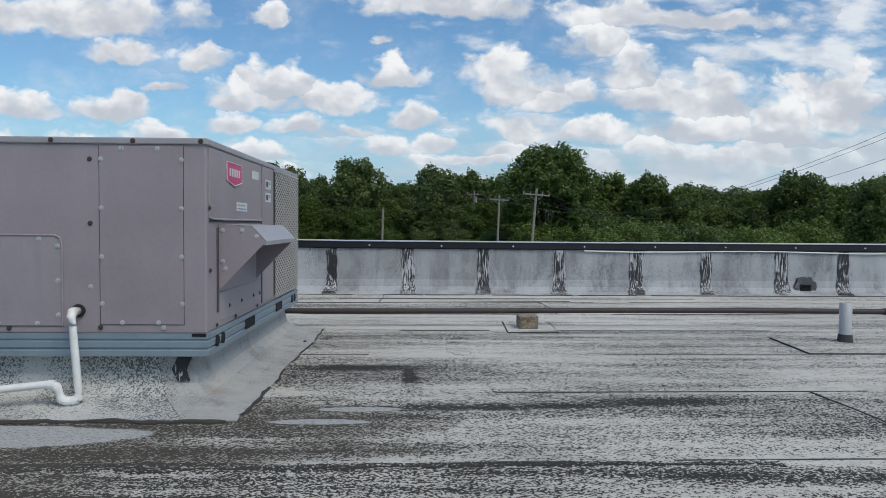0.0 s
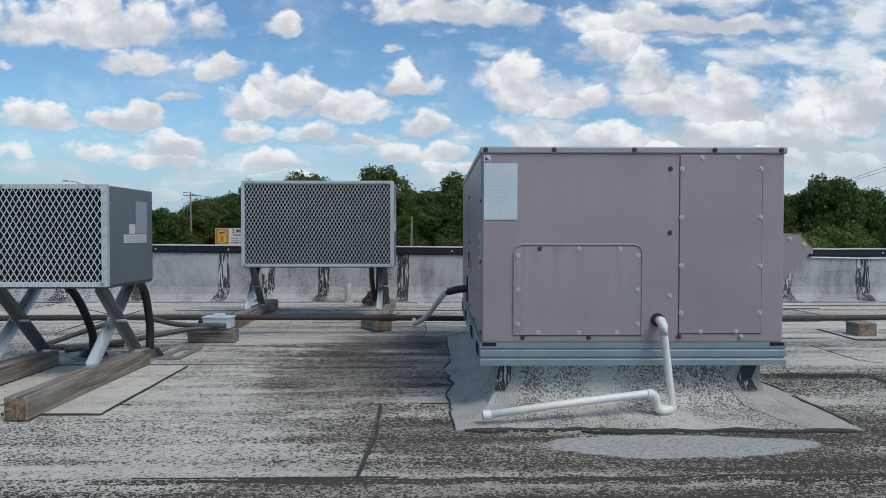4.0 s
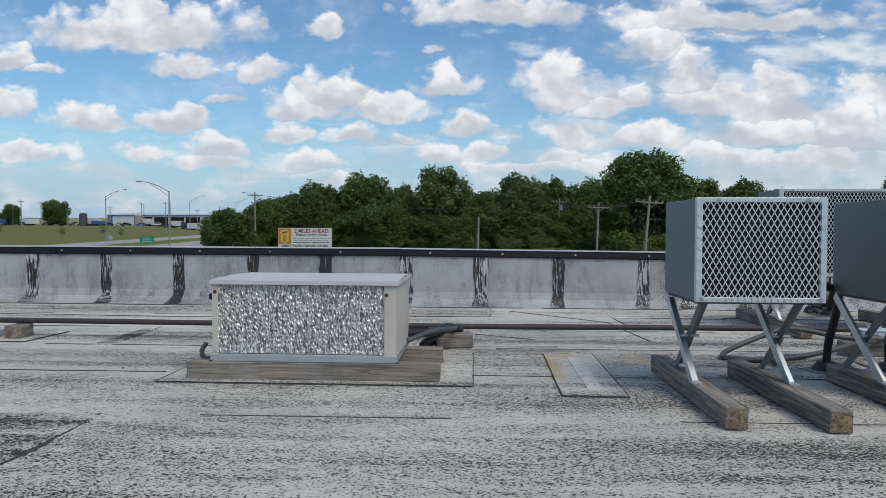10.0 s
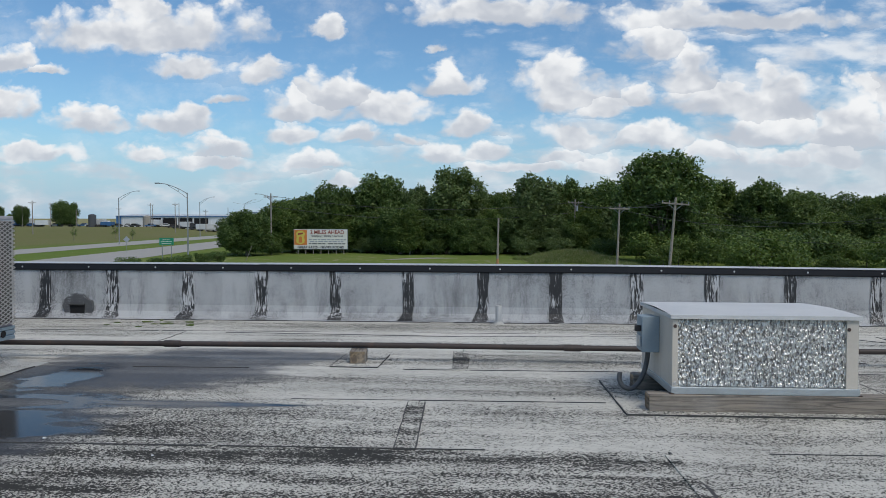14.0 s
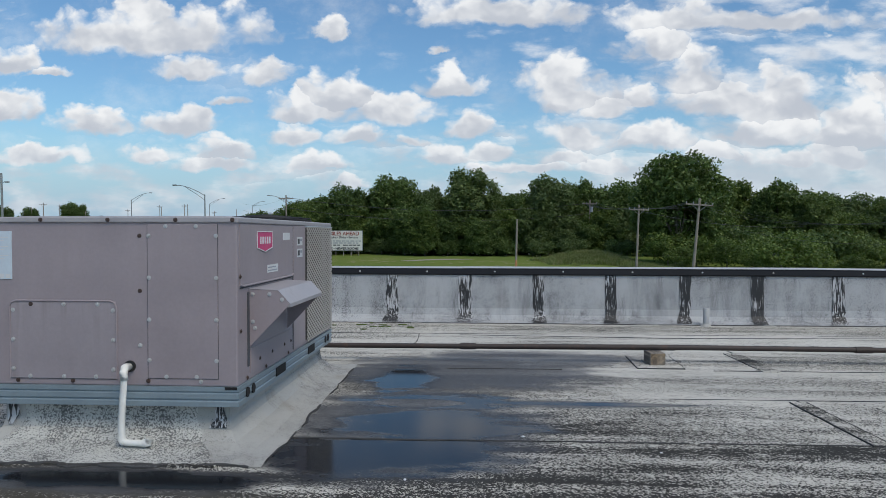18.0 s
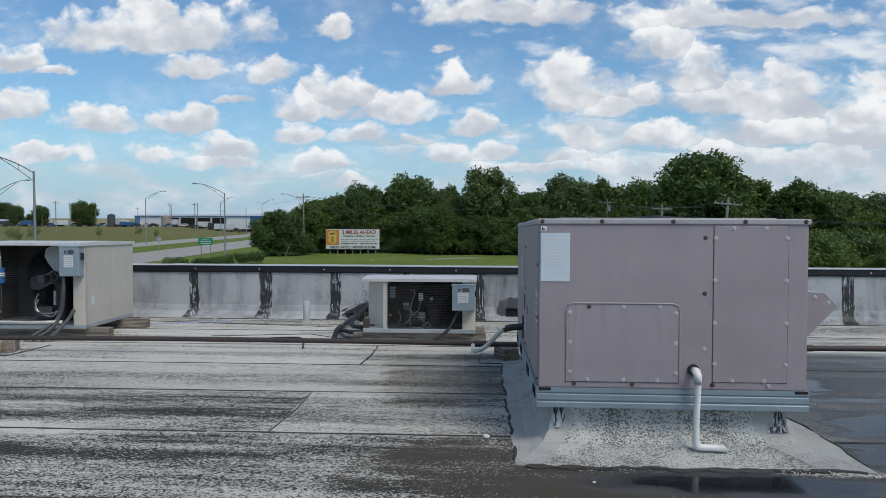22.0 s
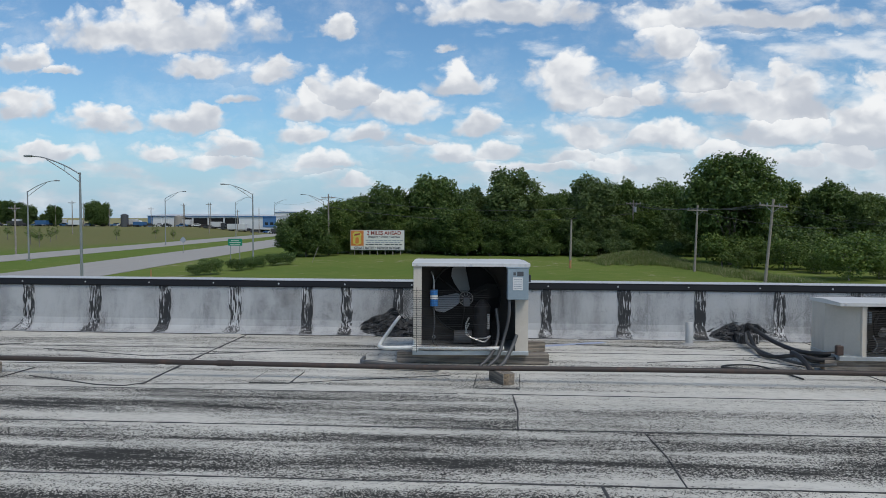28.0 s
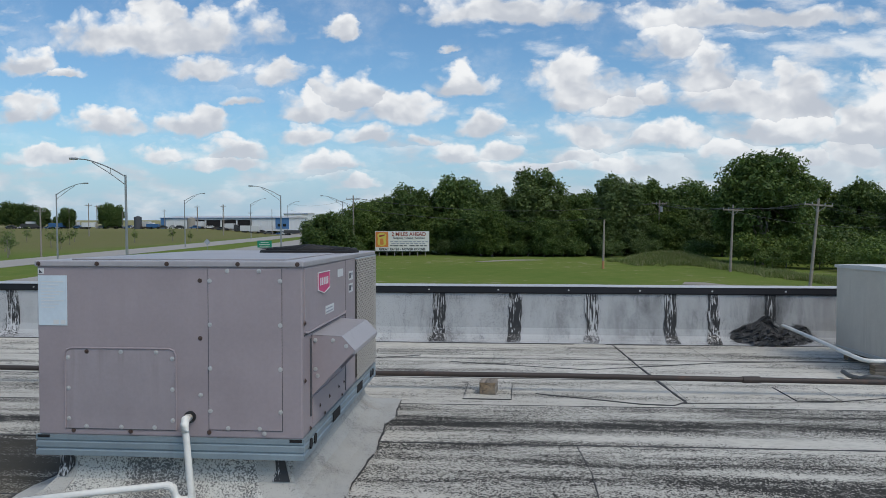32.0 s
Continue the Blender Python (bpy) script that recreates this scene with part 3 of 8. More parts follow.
def fins(k, bsdf):
    """Aluminium coil fins, dented; their uneven glints are also put into the colour."""
    p = k.add("ShaderNodeTexCoord").outputs["Object"]
    v = k.add("ShaderNodeTexVoronoi", Vector=k.stretch(p, 78.0, 78.0, 48.0), Scale=1.0).outputs[0]
    n = k.noise(k.stretch(p, 85.0, 85.0, 34.0), 1.0, 4.0, 0.6, 0.8)
    h = k.math("ADD", v, n)
    k.put(bsdf.inputs["Base Color"], k.mix(k.remap(n, 0.38, 0.57), (0.24, 0.235, 0.225), (0.80, 0.79, 0.75)))
    k.put(bsdf.inputs["Metallic"], 0.85)
    k.put(bsdf.inputs["Roughness"], 0.32)
    bump(k, bsdf, h, 1.0, 0.012)


M["fin"] = material("bent_aluminium_fins", fins)


# ------------------------------------------------------------------ building blocks
def mesh_of(bm, name="mesh", smooth=False):
    me = bpy.data.meshes.new(name)
    bm.to_mesh(me)
    bm.free()
    if smooth:
        me.shade_smooth()
    return me


def thing(name, label, category, m=None, group="", kind="", roof=True):
    """An Empty at a thing's base; things on the roof share the roof's tilt."""
    ob = tagged(new(name), label, category, group, kind)
    ob.empty_display_size = 0.1
    m = m or Matrix.Identity(4)
    ob.matrix_basis = ROOF @ m if roof else m
    return ob


def part(name, bm, mat, parent, label="", smooth=False, at=None):
    me = bm if isinstance(bm, bpy.types.Mesh) else mesh_of(bm, name, smooth)
    ob = new(name, me)
    if mat and not me.materials:
        me.materials.append(mat)
    ob.parent = parent
    if at:
        ob.matrix_basis = at
    return tagged(ob, label)


def solid(name, bm, mat, label="", category="", kind="", group="", roof=True, m=None, smooth=False):
    """A top-level mesh."""
    me = bm if isinstance(bm, bpy.types.Mesh) else mesh_of(bm, name, smooth)
    ob = tagged(new(name, me), label, category, group, kind)
    if mat and not me.materials:
        me.materials.append(mat)
    m = m or Matrix.Identity(4)
    ob.matrix_basis = ROOF @ m if roof else m
    return ob


def box(x0, x1, y0, y1, z0, z1, bevel=0.0, bm=None):
    bm = bm or bmesh.new()
    r = bmesh.ops.create_cube(bm, size=1.0, matrix=Matrix.LocRotScale(((x0 + x1) / 2, (y0 + y1) / 2, (z0 + z1) / 2), None, (x1 - x0, y1 - y0, z1 - z0)))
    if bevel:
        edges = list({e for v in r["verts"] for e in v.link_edges})
        bmesh.ops.bevel(bm, geom=edges, offset=bevel, segments=2, affect="EDGES", profile=0.5)
    return bm


def rod(p, q, r, r2=None, n=10, bm=None):
    bm = bm or bmesh.new()
    p, q = Vector(p), Vector(q)
    turn = (q - p).to_track_quat("Z", "Y").to_matrix().to_4x4()
    bmesh.ops.create_cone(bm, cap_ends=True, segments=n, radius1=r, radius2=r if r2 is None else r2, depth=(q - p).length, matrix=Matrix.Translation((p + q) / 2) @ turn)
    return bm


def smooth_line(points, steps=6):
    """A Catmull-Rom line through the points."""
    pts = [Vector(p) for p in points]
    pts = [2 * pts[0] - pts[1]] + pts + [2 * pts[-1] - pts[-2]]
    out = []
    for i in range(1, len(pts) - 2):
        a, b, c, d = pts[i - 1:i + 3]
        for s in range(steps):
            t = s / steps
            out.append(0.5 * (2 * b + (c - a) * t + (2 * a - 5 * b + 4 * c - d) * t * t + (3 * b - a - 3 * c + d) * t ** 3))
    return out + [pts[-2]]


def sweep(points, r, n=8, bm=None):
    """A round tube along a line."""
    bm = bm or bmesh.new()
    pts = [Vector(p) for p in points]
    rings, up = [], Vector((0.13, 0.21, 1)).normalized()
    for i, p in enumerate(pts):
        way = (pts[min(i + 1, len(pts) - 1)] - pts[max(i - 1, 0)]).normalized()
        side = way.cross(up)
        side = side.normalized() if side.length > 1e-3 else Vector((1, 0, 0))
        top = side.cross(way)
        rings.append([bm.verts.new(p + r * (math.cos(a) * side + math.sin(a) * top)) for a in (2 * math.pi * j / n for j in range(n))])
    for a, b in zip(rings, rings[1:]):
        for j in range(n):
            bm.faces.new((a[j], a[(j + 1) % n], b[(j + 1) % n], b[j]))
    bm.faces.new(rings[0][::-1])
    bm.faces.new(rings[-1])
    return bm


def prism(profile, x0, x1, axis="x", bm=None):
    """An outline extruded along an axis. Outline points are (y, z) for x, (x, z) for y, (x, y) for z."""
    bm = bm or bmesh.new()
    put = dict(x=lambda a, b, c: (c, a, b), y=lambda a, b, c: (a, c, b), z=lambda a, b, c: (a, b, c))[axis]
    one = [bm.verts.new(put(a, b, x0)) for a, b in profile]
    two = [bm.verts.new(put(a, b, x1)) for a, b in profile]
    n = len(profile)
    bm.faces.new(one)
    bm.faces.new(two[::-1])
    for i in range(n):
        bm.faces.new((one[i], two[i], two[(i + 1) % n], one[(i + 1) % n]))
    bmesh.ops.recalc_face_normals(bm, faces=bm.faces)
    return bm


def ribbon(points, width, z0, z1, seed=1, rough=0.4):
    """A flat bead with a ragged edge along a line on the roof."""
    rng = random.Random(seed)
    line = [Vector((p[0], p[1], 0)) for p in points]
    fine = []
    for a, b in zip(line, line[1:]):
        n = max(2, int((b - a).length / 0.08))
        fine += [a.lerp(b, i / n) for i in range(n)]
    fine.append(line[-1])
    verts, faces = [], []
    for i, p in enumerate(fine):
        way = (fine[min(i + 1, len(fine) - 1)] - fine[max(i - 1, 0)]).normalized()
        side = Vector((-way.y, way.x, 0))
        w1, w2 = (width * 0.5 * (1 + rng.uniform(-rough, rough)) for _ in range(2))
        for q, z in ((p - side * w1, z0), (p - side * w1 * 0.8, z1), (p + side * w2 * 0.8, z1), (p + side * w2, z0)):
            verts.append((q.x, q.y, z))
        if i:
            k = 4 * i
            faces += [(k - 4 + j, k + j, k + j + 1, k - 3 + j) for j in range(3)]
    me = bpy.data.meshes.new("bead")
    me.from_pydata(verts, [], faces)
    return me


def lattice(w, h, pw, ph, t, deep):
    """Expanded-metal mesh in the x-z plane: diamonds pw wide and ph high from flat strands t wide."""
    verts, faces = [], []
    nx, nz = max(1, round(w / pw)), max(1, round(h / ph))
    pw, ph = w / nx, h / nz

    def strand(a, b):
        (x0, z0), (x1, z1) = a, b
        l = math.hypot(x1 - x0, z1 - z0)
        sx, sz = -(z1 - z0) / l * t / 2, (x1 - x0) / l * t / 2
        k = len(verts)
        for y in (0.0, -deep):
            verts.extend([(x0 + sx, y, z0 + sz), (x0 - sx, y, z0 - sz), (x1 - sx, y, z1 - sz), (x1 + sx, y, z1 + sz)])
        faces.extend([(k + 4, k + 5, k + 6, k + 7), (k, k + 3, k + 2, k + 1), (k, k + 4, k + 7, k + 3), (k + 1, k + 2, k + 6, k + 5)])

    for i in range(nx):
        for j in range(nz):
            x, z = i * pw, j * ph
            for a, b in (((x + pw / 2, z), (x, z + ph / 2)), ((x + pw / 2, z), (x + pw, z + ph / 2)), ((x, z + ph / 2), (x + pw / 2, z + ph)), ((x + pw, z + ph / 2), (x + pw / 2, z + ph))):
                strand(a, b)
    me = bpy.data.meshes.new("lattice")
    me.from_pydata(verts, [], faces)
    return me


def screw_mesh():
    bm = rod((0, 0, 0), (0, -0.005, 0), 0.0052, 0.0048, 6)
    return rod((0, 0.0005, 0), (0, -0.0015, 0), 0.0102, 0.0098, 10, bm)


SCREW, SCREW_RUSTY = mesh_of(screw_mesh(), "screw"), mesh_of(screw_mesh(), "screw")
SCREW.materials.append(M["steel"])
SCREW_RUSTY.materials.append(M["rusty"])


def screws(parent, spots, rusty=()):
    """Hex screws on a front face: (x, y, z)."""
    for i, p in enumerate(spots):
        part("screw", SCREW_RUSTY if i in rusty else SCREW, None, parent, at=Matrix.Translation(p))


def side_screws(parent, spots, sign):
    for p in spots:
        part("screw", SCREW_RUSTY, None, parent, at=Matrix.Translation(p) @ pose(0, 0, 0, 0, 0, 90 * sign))


# ------------------------------------------------------------------ the building
X0, X1, YB = -34.0, 27.0, -14.0
WALL_Y = 7.41


def seam_y(k, x):
    return ROW0 + ROW * k + SKEW * (x + 5)


def build_roof():
    deck = solid("floor_roof_deck", box(X0, X1, YB, 7.6, -0.35, -0.004), M["bitumen"], "flat bitumen roof deck under the rolls", "roof", "structure")
    rng = random.Random(5)
    joints = {1: (-9.13, 0.9, 6.6), 0: (-12.75, -8.41, -6.39, -0.96, 3.9), -1: (-8.79, 0.19, 5.46, 9.6), 2: (-11.85, -6.25, -0.75, 5.6), 3: (-12.1, -3.4, 3.0, 9.0), 4: (-11.2, -6.0, 1.9, 7.5), -2: (-12.4, -5.2, 2.2, 12.4)}
    clean = {(1, 3): "mid", (0, 3): "mid", (0, 4): "mid", (-1, 2): "heavy", (-1, 3): "heavy", (-1, 4): "mid", (-2, 1): "heavy", (-2, 2): "worn", (-2, 3): "heavy"}
    for k in range(-19, 5):
        xs = [X0, *[x for x in (-26.0, -19.0) if k % 2], *joints.get(k, (-10 + k % 4, 1.5 + k % 5, 12.0)), *[x for x in (14.0, 20.0) if k % 2 == 0], X1]
        for i, (a, b) in enumerate(zip(xs, xs[1:])):
            lift = 0.0015 * ((k + i) % 2)
            g = 0.0008
            # each roll piece is a thin slab that follows the slight drift of the rows
            hi = [seam_y(k + 1, x) for x in (a, b)]
            if k == 4:
                hi = [7.40, 7.40]
            bm = prism([(a + g, seam_y(k, a) + g), (b - g, seam_y(k, b) + g), (b - g, hi[1] - g), (a + g, hi[0] - g)], -0.0035, lift, "z")
            look_ = ("clean" if rng.random() < 0.7 else "mid") if k >= 2 else clean.get((k, i)) or ("heavy" if b < -5.5 else "mid" if b < 5.5 and rng.random() < 0.75 else "worn")
            part("roof_sheet", bm, M[look_], deck)
        if k > -4:
            # the bitumen bleeds out along the seam in broken lengths
            x = X0
            while x < X1 - 0.5:
                worn_here = x < -5.5
                if k in (0, 1) and -4.4 < x < -1.8:
                    x += 0.5
                    continue
                l = rng.uniform(2.5, 6.0) if worn_here else rng.uniform(0.6, 2.2)
                e = min(x + l, X1 - 0.1)
                part("seam_bead", ribbon([(q, seam_y(k, q)) for q in (x, (x + e) / 2, e)], 0.013 if k < 2 and worn_here else 0.007, -0.002, 0.004, int(x * 10) + k, 0.8), M["bitumen"], deck)
                x = e + (rng.uniform(0.0, 0.06) if worn_here else rng.uniform(0.3, 1.6))
        for j, x in enumerate(joints.get(k, ())):
            if k > 1 and x < -11:
                continue
            part("end_lap", ribbon([(x, seam_y(k, x)), (x + 0.02, seam_y(k, x) + 0.43), (x, seam_y(k + 1, x))], 0.032 if x == 0.19 else 0.013 if x == 5.46 else 0.011 if x < -5.5 and k != 0 else 0.007, -0.002, 0.005, 70 + 7 * k + j, 0.7), M["bitumen"], deck)
        if k == -1:
            # a broad strip painted as lap shadow in front of the first unit
            for a, b, w in ((4.7, 6.3, 0.045), (6.3, 7.7, 0.06), (7.7, 9.0, 0.04), (-8.2, -6.9, 0.03), (-11.5, -9.4, 0.035)):
                part("bared_lap", ribbon([(q, seam_y(k, q) - 0.03) for q in np.linspace(a, b, 9)], w, -0.002, 0.0045, int(a * 10), 0.9), M["cement"], deck)
    # wandering cracks and edge lines beyond the pipe
    for i, (pts, w) in enumerate([
        ([(-12.9, 5.0), (-12.2, 4.74), (-11.98, 4.72), (-11.88, 4.82), (-11.90, 5.3), (-11.93, 6.0), (-11.96, 7.25)], 0.02), ([(-11.9, 4.78), (-10.93, 4.87), (-9.6, 5.3)], 0.012), ([(-13.6, 6.2), (-12.4, 5.9), (-11.2, 6.3), (-9.9, 6.5)], 0.014),
        ([(-9.0, 7.0), (-6.9, 6.7)], 0.012), ([(-3.0, 6.4), (-1.0, 6.3), (1.6, 6.5)], 0.014), ([(2.1, 7.0), (2.9, 6.2), (3.0, 5.2)], 0.012), ([(4.0, 6.6), (6.5, 6.5), (9.3, 6.7)], 0.012), ([(7.1, 6.9), (10.6, 6.95)], 0.01), ([(-16.8, 6.3), (-14.8, 6.1), (-13.9, 6.5)], 0.012), ([(1.5, 5.6), (2.2, 5.2)], 0.01), ([(-7.9, 6.0), (-7.0, 6.2), (-6.6, 5.9)], 0.01)]):
        part("crack", ribbon(pts, w * 0.9, -0.002, 0.0055, 200 + i, 0.7), M["bitumen"], deck)


def sheet_patch(name, x0, x1, y0, y1, mat, label, skew=0.0, z=0.007, edge=True):
    p = thing(name, label, "roof patch")
    part("patch_sheet", prism([(x0, y0), (x1, y0), (x1 + skew, y1), (x0 + skew, y1)], 0.0, z, "z"), mat, p)
    if edge:
        part("patch_edge", ribbon([(x0 + skew, y1), (x0, y0), (x1, y0), (x1 + skew, y1)], 0.006, 0.001, z + 0.002, int(abs(x0) * 100), 0.8), M["bitumen"], p)


def build_patches():
    sheet_patch("roof_patch", -1.0, -0.905, 3.05, 3.87, M["heavy"], "narrow worn repair strip lying on the roof", -0.02)
    sheet_patch("roof_patch", -0.81, -0.69, 4.76, 5.5, M["heavy"], "narrow worn repair strip beside the pipe", -0.02, edge=False)
    sheet_patch("roof_patch", 0.16, 0.21, 2.1, 3.04, M["heavy"], "thin ragged repair strip on the roof", edge=False)
    sheet_patch("roof_patch", 2.17, 2.48, 3.51, 4.63, M["clean"], "pale rectangular roof patch with a rust stain", 0.02)
    part_of = thing("roof_patch", "small white square patched over roofing", "roof patch")
    part("patch_sheet", prism([(2.31, 3.62), (2.385, 3.62), (2.39, 4.5), (2.32, 4.5)], 0.007, 0.011, "z"), M["bright"], part_of)
    sheet_patch("roof_patch", 3.69, 3.85, 2.985, 3.9, M["clean"], "pale roof patch under the timber sleeper", edge=False)
    sheet_patch("roof_patch", 4.0, 4.385, 2.965, 3.93, M["clean"], "white rectangular roof patch with black edges", -0.01)
    sheet_patch("roof_patch", 0.14, 1.75, 3.68, 4.5, M["mid"], "large pale roof patch under the condensing unit")
    for x, y in ((-1.5, 5.03), (-9.24, 5.06), (8.65, 5.0), (-13.25, 5.0), (-5.2, 5.05)):
        sheet_patch("roof_patch", x - 0.17, x + 0.17, y - 0.2, y + 0.3, M["clean"], "square pad of pale roofing under a pipe block", 0.02, 0.006)
    for x0, y0, w, d in ((3.9, 4.1, 0.16, 0.42), (4.12, 4.12, 0.14, 0.38)):
        p = thing("tar_ring", "square of grey roof cement around an old mounting", "roof patch")
        bm = bmesh.new()
        for a, b, c, e in ((0, w, 0, 0.05), (0, w, d - 0.05, d), (0, 0.035, 0.05, d - 0.05), (w - 0.035, w, 0.05, d - 0.05)):
            box(x0 + a, x0 + b, y0 + c, y0 + e, 0.0, 0.012, 0.003, bm)
        part("cement", bm, M["snow"], p)
    # greyed scraps of old roof cement near the first unit
    rng = random.Random(8)
    for cx, cy, rx, ry in ((8.12, 4.32, 0.085, 0.3), (7.86, 3.3, 0.05, 0.14)):
        pts = [(cx + rx * math.copysign(abs(math.cos(a)) ** 0.5, math.cos(a)) * rng.uniform(0.7, 1.1), cy + ry * math.copysign(abs(math.sin(a)) ** 0.5, math.sin(a)) * rng.uniform(0.75, 1.1)) for a in np.linspace(0, 2 * math.pi, 26)[:-1]]
        solid("roof_patch", prism(pts, 0.0, 0.005, "z"), M["heavy"], "greyed ragged scrap of old roof cement", "roof patch")


STREAKS = [-20.3, -19.5, -18.66, -17.84, -17.0, -16.2, -15.4, -14.58, -13.79, -12.97, -12.15, -11.33, -10.88, -10.3, -9.5, -8.67, -7.83, -7.02, -6.19, -5.4, -4.64, -3.79, -2.98, -2.17, -1.38, -0.58, 0.19, 1.04, 1.82, 2.62, 3.49, 3.95, 4.53, 5.35, 6.16, 6.96, 7.75, 8.54, 9.34, 10.15, 10.9, 11.71, 12.37, 13.2, 14.0, 14.8]


def cap_z(x):
    return 0.592 - 0.055 * min(max((x - 1.0) / 7.0, 0.0), 1.0)


def build_parapet():
    wall = solid("wall_parapet", prism([(WALL_Y + 0.012, -0.3), (WALL_Y + 0.22, -0.3), (WALL_Y + 0.22, 0.45), (WALL_Y + 0.012, 0.45)], X0, X1), M["flash"], "low roof parapet under aluminium-coated flashing", "parapet", "structure")
    xs = [X0, *STREAKS, X1]
    for a, b in zip(xs, xs[1:]):
        za, zb = cap_z(a) - 0.06, cap_z(b) - 0.06
        # the sheet turns out over a cant strip at its foot
        prof = [(0.012, 1.0), (0.0, 1.0), (-0.002, 0.30), (-0.02, 0.16), (-0.07, 0.06), (-0.14, 0.016), (-0.14, 0.006), (0.012, 0.006)]
        bm = bmesh.new()
        rings = [[bm.verts.new((x, WALL_Y + y, z * zt if z > 0.5 else z * 0.5)) for y, z in prof] for x, zt in ((a + 0.003, za), (b - 0.003, zb))]
        n = len(prof)
        for i in range(n):
            bm.faces.new((rings[0][i], rings[0][(i + 1) % n], rings[1][(i + 1) % n], rings[1][i]))
        bm.faces.new(rings[0][::-1])
        bm.faces.new(rings[1])
        bmesh.ops.recalc_face_normals(bm, faces=bm.faces)
        part("flashing_sheet", bm, M["flash"], wall)
    rng = random.Random(3)
    for i, x in enumerate(STREAKS):
        # a brushed band of tar over each joint, with ragged sides and a splayed foot
        zt = cap_z(x) - 0.062
        verts, faces = [], []
        rows = [(zt, 0.0), (zt * 0.85, 0.0), (zt * 0.7, 0.0), (zt * 0.55, 0.0), (zt * 0.4, 0.0), (0.15, -0.003), (0.085, -0.02), (0.035, -0.07), (0.012, -0.13)]
        wide = rng.uniform(0.115, 0.155)
        drift = rng.uniform(-0.05, 0.02)
        for j, (z, y) in enumerate(rows):
            spread = wide * (1.25 if j > 6 else 1.0)
            off = drift * max(0, j - 5) / 3
            for s in (-1, 1):
                verts.append((x + off + s * spread * 0.5 * rng.uniform(0.8, 1.12), WALL_Y + y - 0.004, z))
            if j:
                faces.append((2 * j - 2, 2 * j - 1, 2 * j + 1, 2 * j))
        me = bpy.data.meshes.new("tar_band")
        me.from_pydata(verts, [], faces)
        bm = bmesh.new()
        bm.from_mesh(me)
        bmesh.ops.solidify(bm, geom=bm.faces, thickness=0.003)
        part("tar_band", bm, M["tar"], wall, "black tar band with white runs")
    # broken dark line where the flashing meets the roof, its foot shadow as colour
    x = X0
    while x < X1 - 1:
        e = x + rng.uniform(0.5, 2.4)
        part("foot_seam", ribbon([(x, WALL_Y - 0.15), ((x + e) / 2, WALL_Y - 0.145 + rng.uniform(-0.012, 0.012)), (e, WALL_Y - 0.15)], 0.02, -0.002, 0.007, int(x * 7), 0.8), M["bitumen"], wall)
        x = e + rng.uniform(0.0, 0.35)
    # metal coping in lengths
    cuts = [X0, -27, -24, -21, -18, -15, -12, -9, -6, -3, 0.94, 4.0, 7.0, 10.0, 13.0, 16.0, 20.0, X1]
    coping = thing("trim_coping", "dark metal coping along the parapet top", "coping", kind="structure")
    for i, (a, b) in enumerate(zip(cuts, cuts[1:])):
        bm = bmesh.new()
        o = 0.002 * (i % 2)
        prof = [(-0.014 - o, -0.072), (-0.02 - o, -0.06), (-0.012 - o, -0.012), (-0.012 - o, 0.0 + o), (0.235, 0.006 + o), (0.235, -0.08), (0.225, -0.08), (0.225, -0.02), (0.0, -0.02), (-0.006, -0.072)]
        rings = [[bm.verts.new((x, WALL_Y + y, cap_z(x) + z)) for y, z in prof] for x in (a, b + 0.012 * (i % 2))]
        for j in range(len(prof)):
            bm.faces.new((rings[0][j], rings[0][(j + 1) % len(prof)], rings[1][(j + 1) % len(prof)], rings[1][j]))
        bm.faces.new(rings[0][::-1])
        bm.faces.new(rings[1])
        bmesh.ops.recalc_face_normals(bm, faces=bm.faces)
        part("coping_length", bm, M["cap"], coping)
        # pale strip: the upper face's sky reflection put into its colour
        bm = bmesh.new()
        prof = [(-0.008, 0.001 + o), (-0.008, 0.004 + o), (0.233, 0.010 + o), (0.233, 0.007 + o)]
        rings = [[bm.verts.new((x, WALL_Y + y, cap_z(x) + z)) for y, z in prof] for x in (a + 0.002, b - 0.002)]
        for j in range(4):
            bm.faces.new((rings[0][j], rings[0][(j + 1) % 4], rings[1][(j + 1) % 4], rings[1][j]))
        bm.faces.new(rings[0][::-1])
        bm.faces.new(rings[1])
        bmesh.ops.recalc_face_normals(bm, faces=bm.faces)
        part("coping_top", bm, M["shed_roof"], coping, "pale upper face, sky reflection put into its colour")
        x = a + 0.35
        while x < b:
            part("screw", SCREW, None, coping, at=Matrix.Translation((x, WALL_Y - 0.017, cap_z(x) - 0.035)))
            x += 0.75
    # the sheet's top edge has come away under the coping
    lip = bmesh.new()
    for i in range(11):
        x = 9.6 + 0.5 * i
        z = cap_z(x) - 0.078 - 0.010 * math.sin(i * 1.3) - 0.004 * i / 4
        rod((x, WALL_Y - 0.014, z), (x + 0.5, WALL_Y - 0.014, cap_z(x + 0.5) - 0.078 - 0.010 * math.sin((i + 1) * 1.3) - 0.004 * (i + 1) / 4), 0.007, n=6, bm=lip)
    part("loose_edge", lip, M["pvc"], wall, "pale curled edge of the flashing")
    # the other edges of the roof and the walls below
    for name, dims in (("wall_back_parapet", (X0, X1, YB - 0.2, YB, -0.3, 0.55)), ("wall_left_parapet", (X0 - 0.2, X0, YB - 0.2, 7.63, -0.3, 0.55)), ("wall_right_parapet", (X1, X1 + 0.2, YB - 0.2, 7.63, -0.3, 0.55))):
        solid(name, box(*dims), M["flash"], "low roof parapet under aluminium-coated flashing", "parapet", "structure")
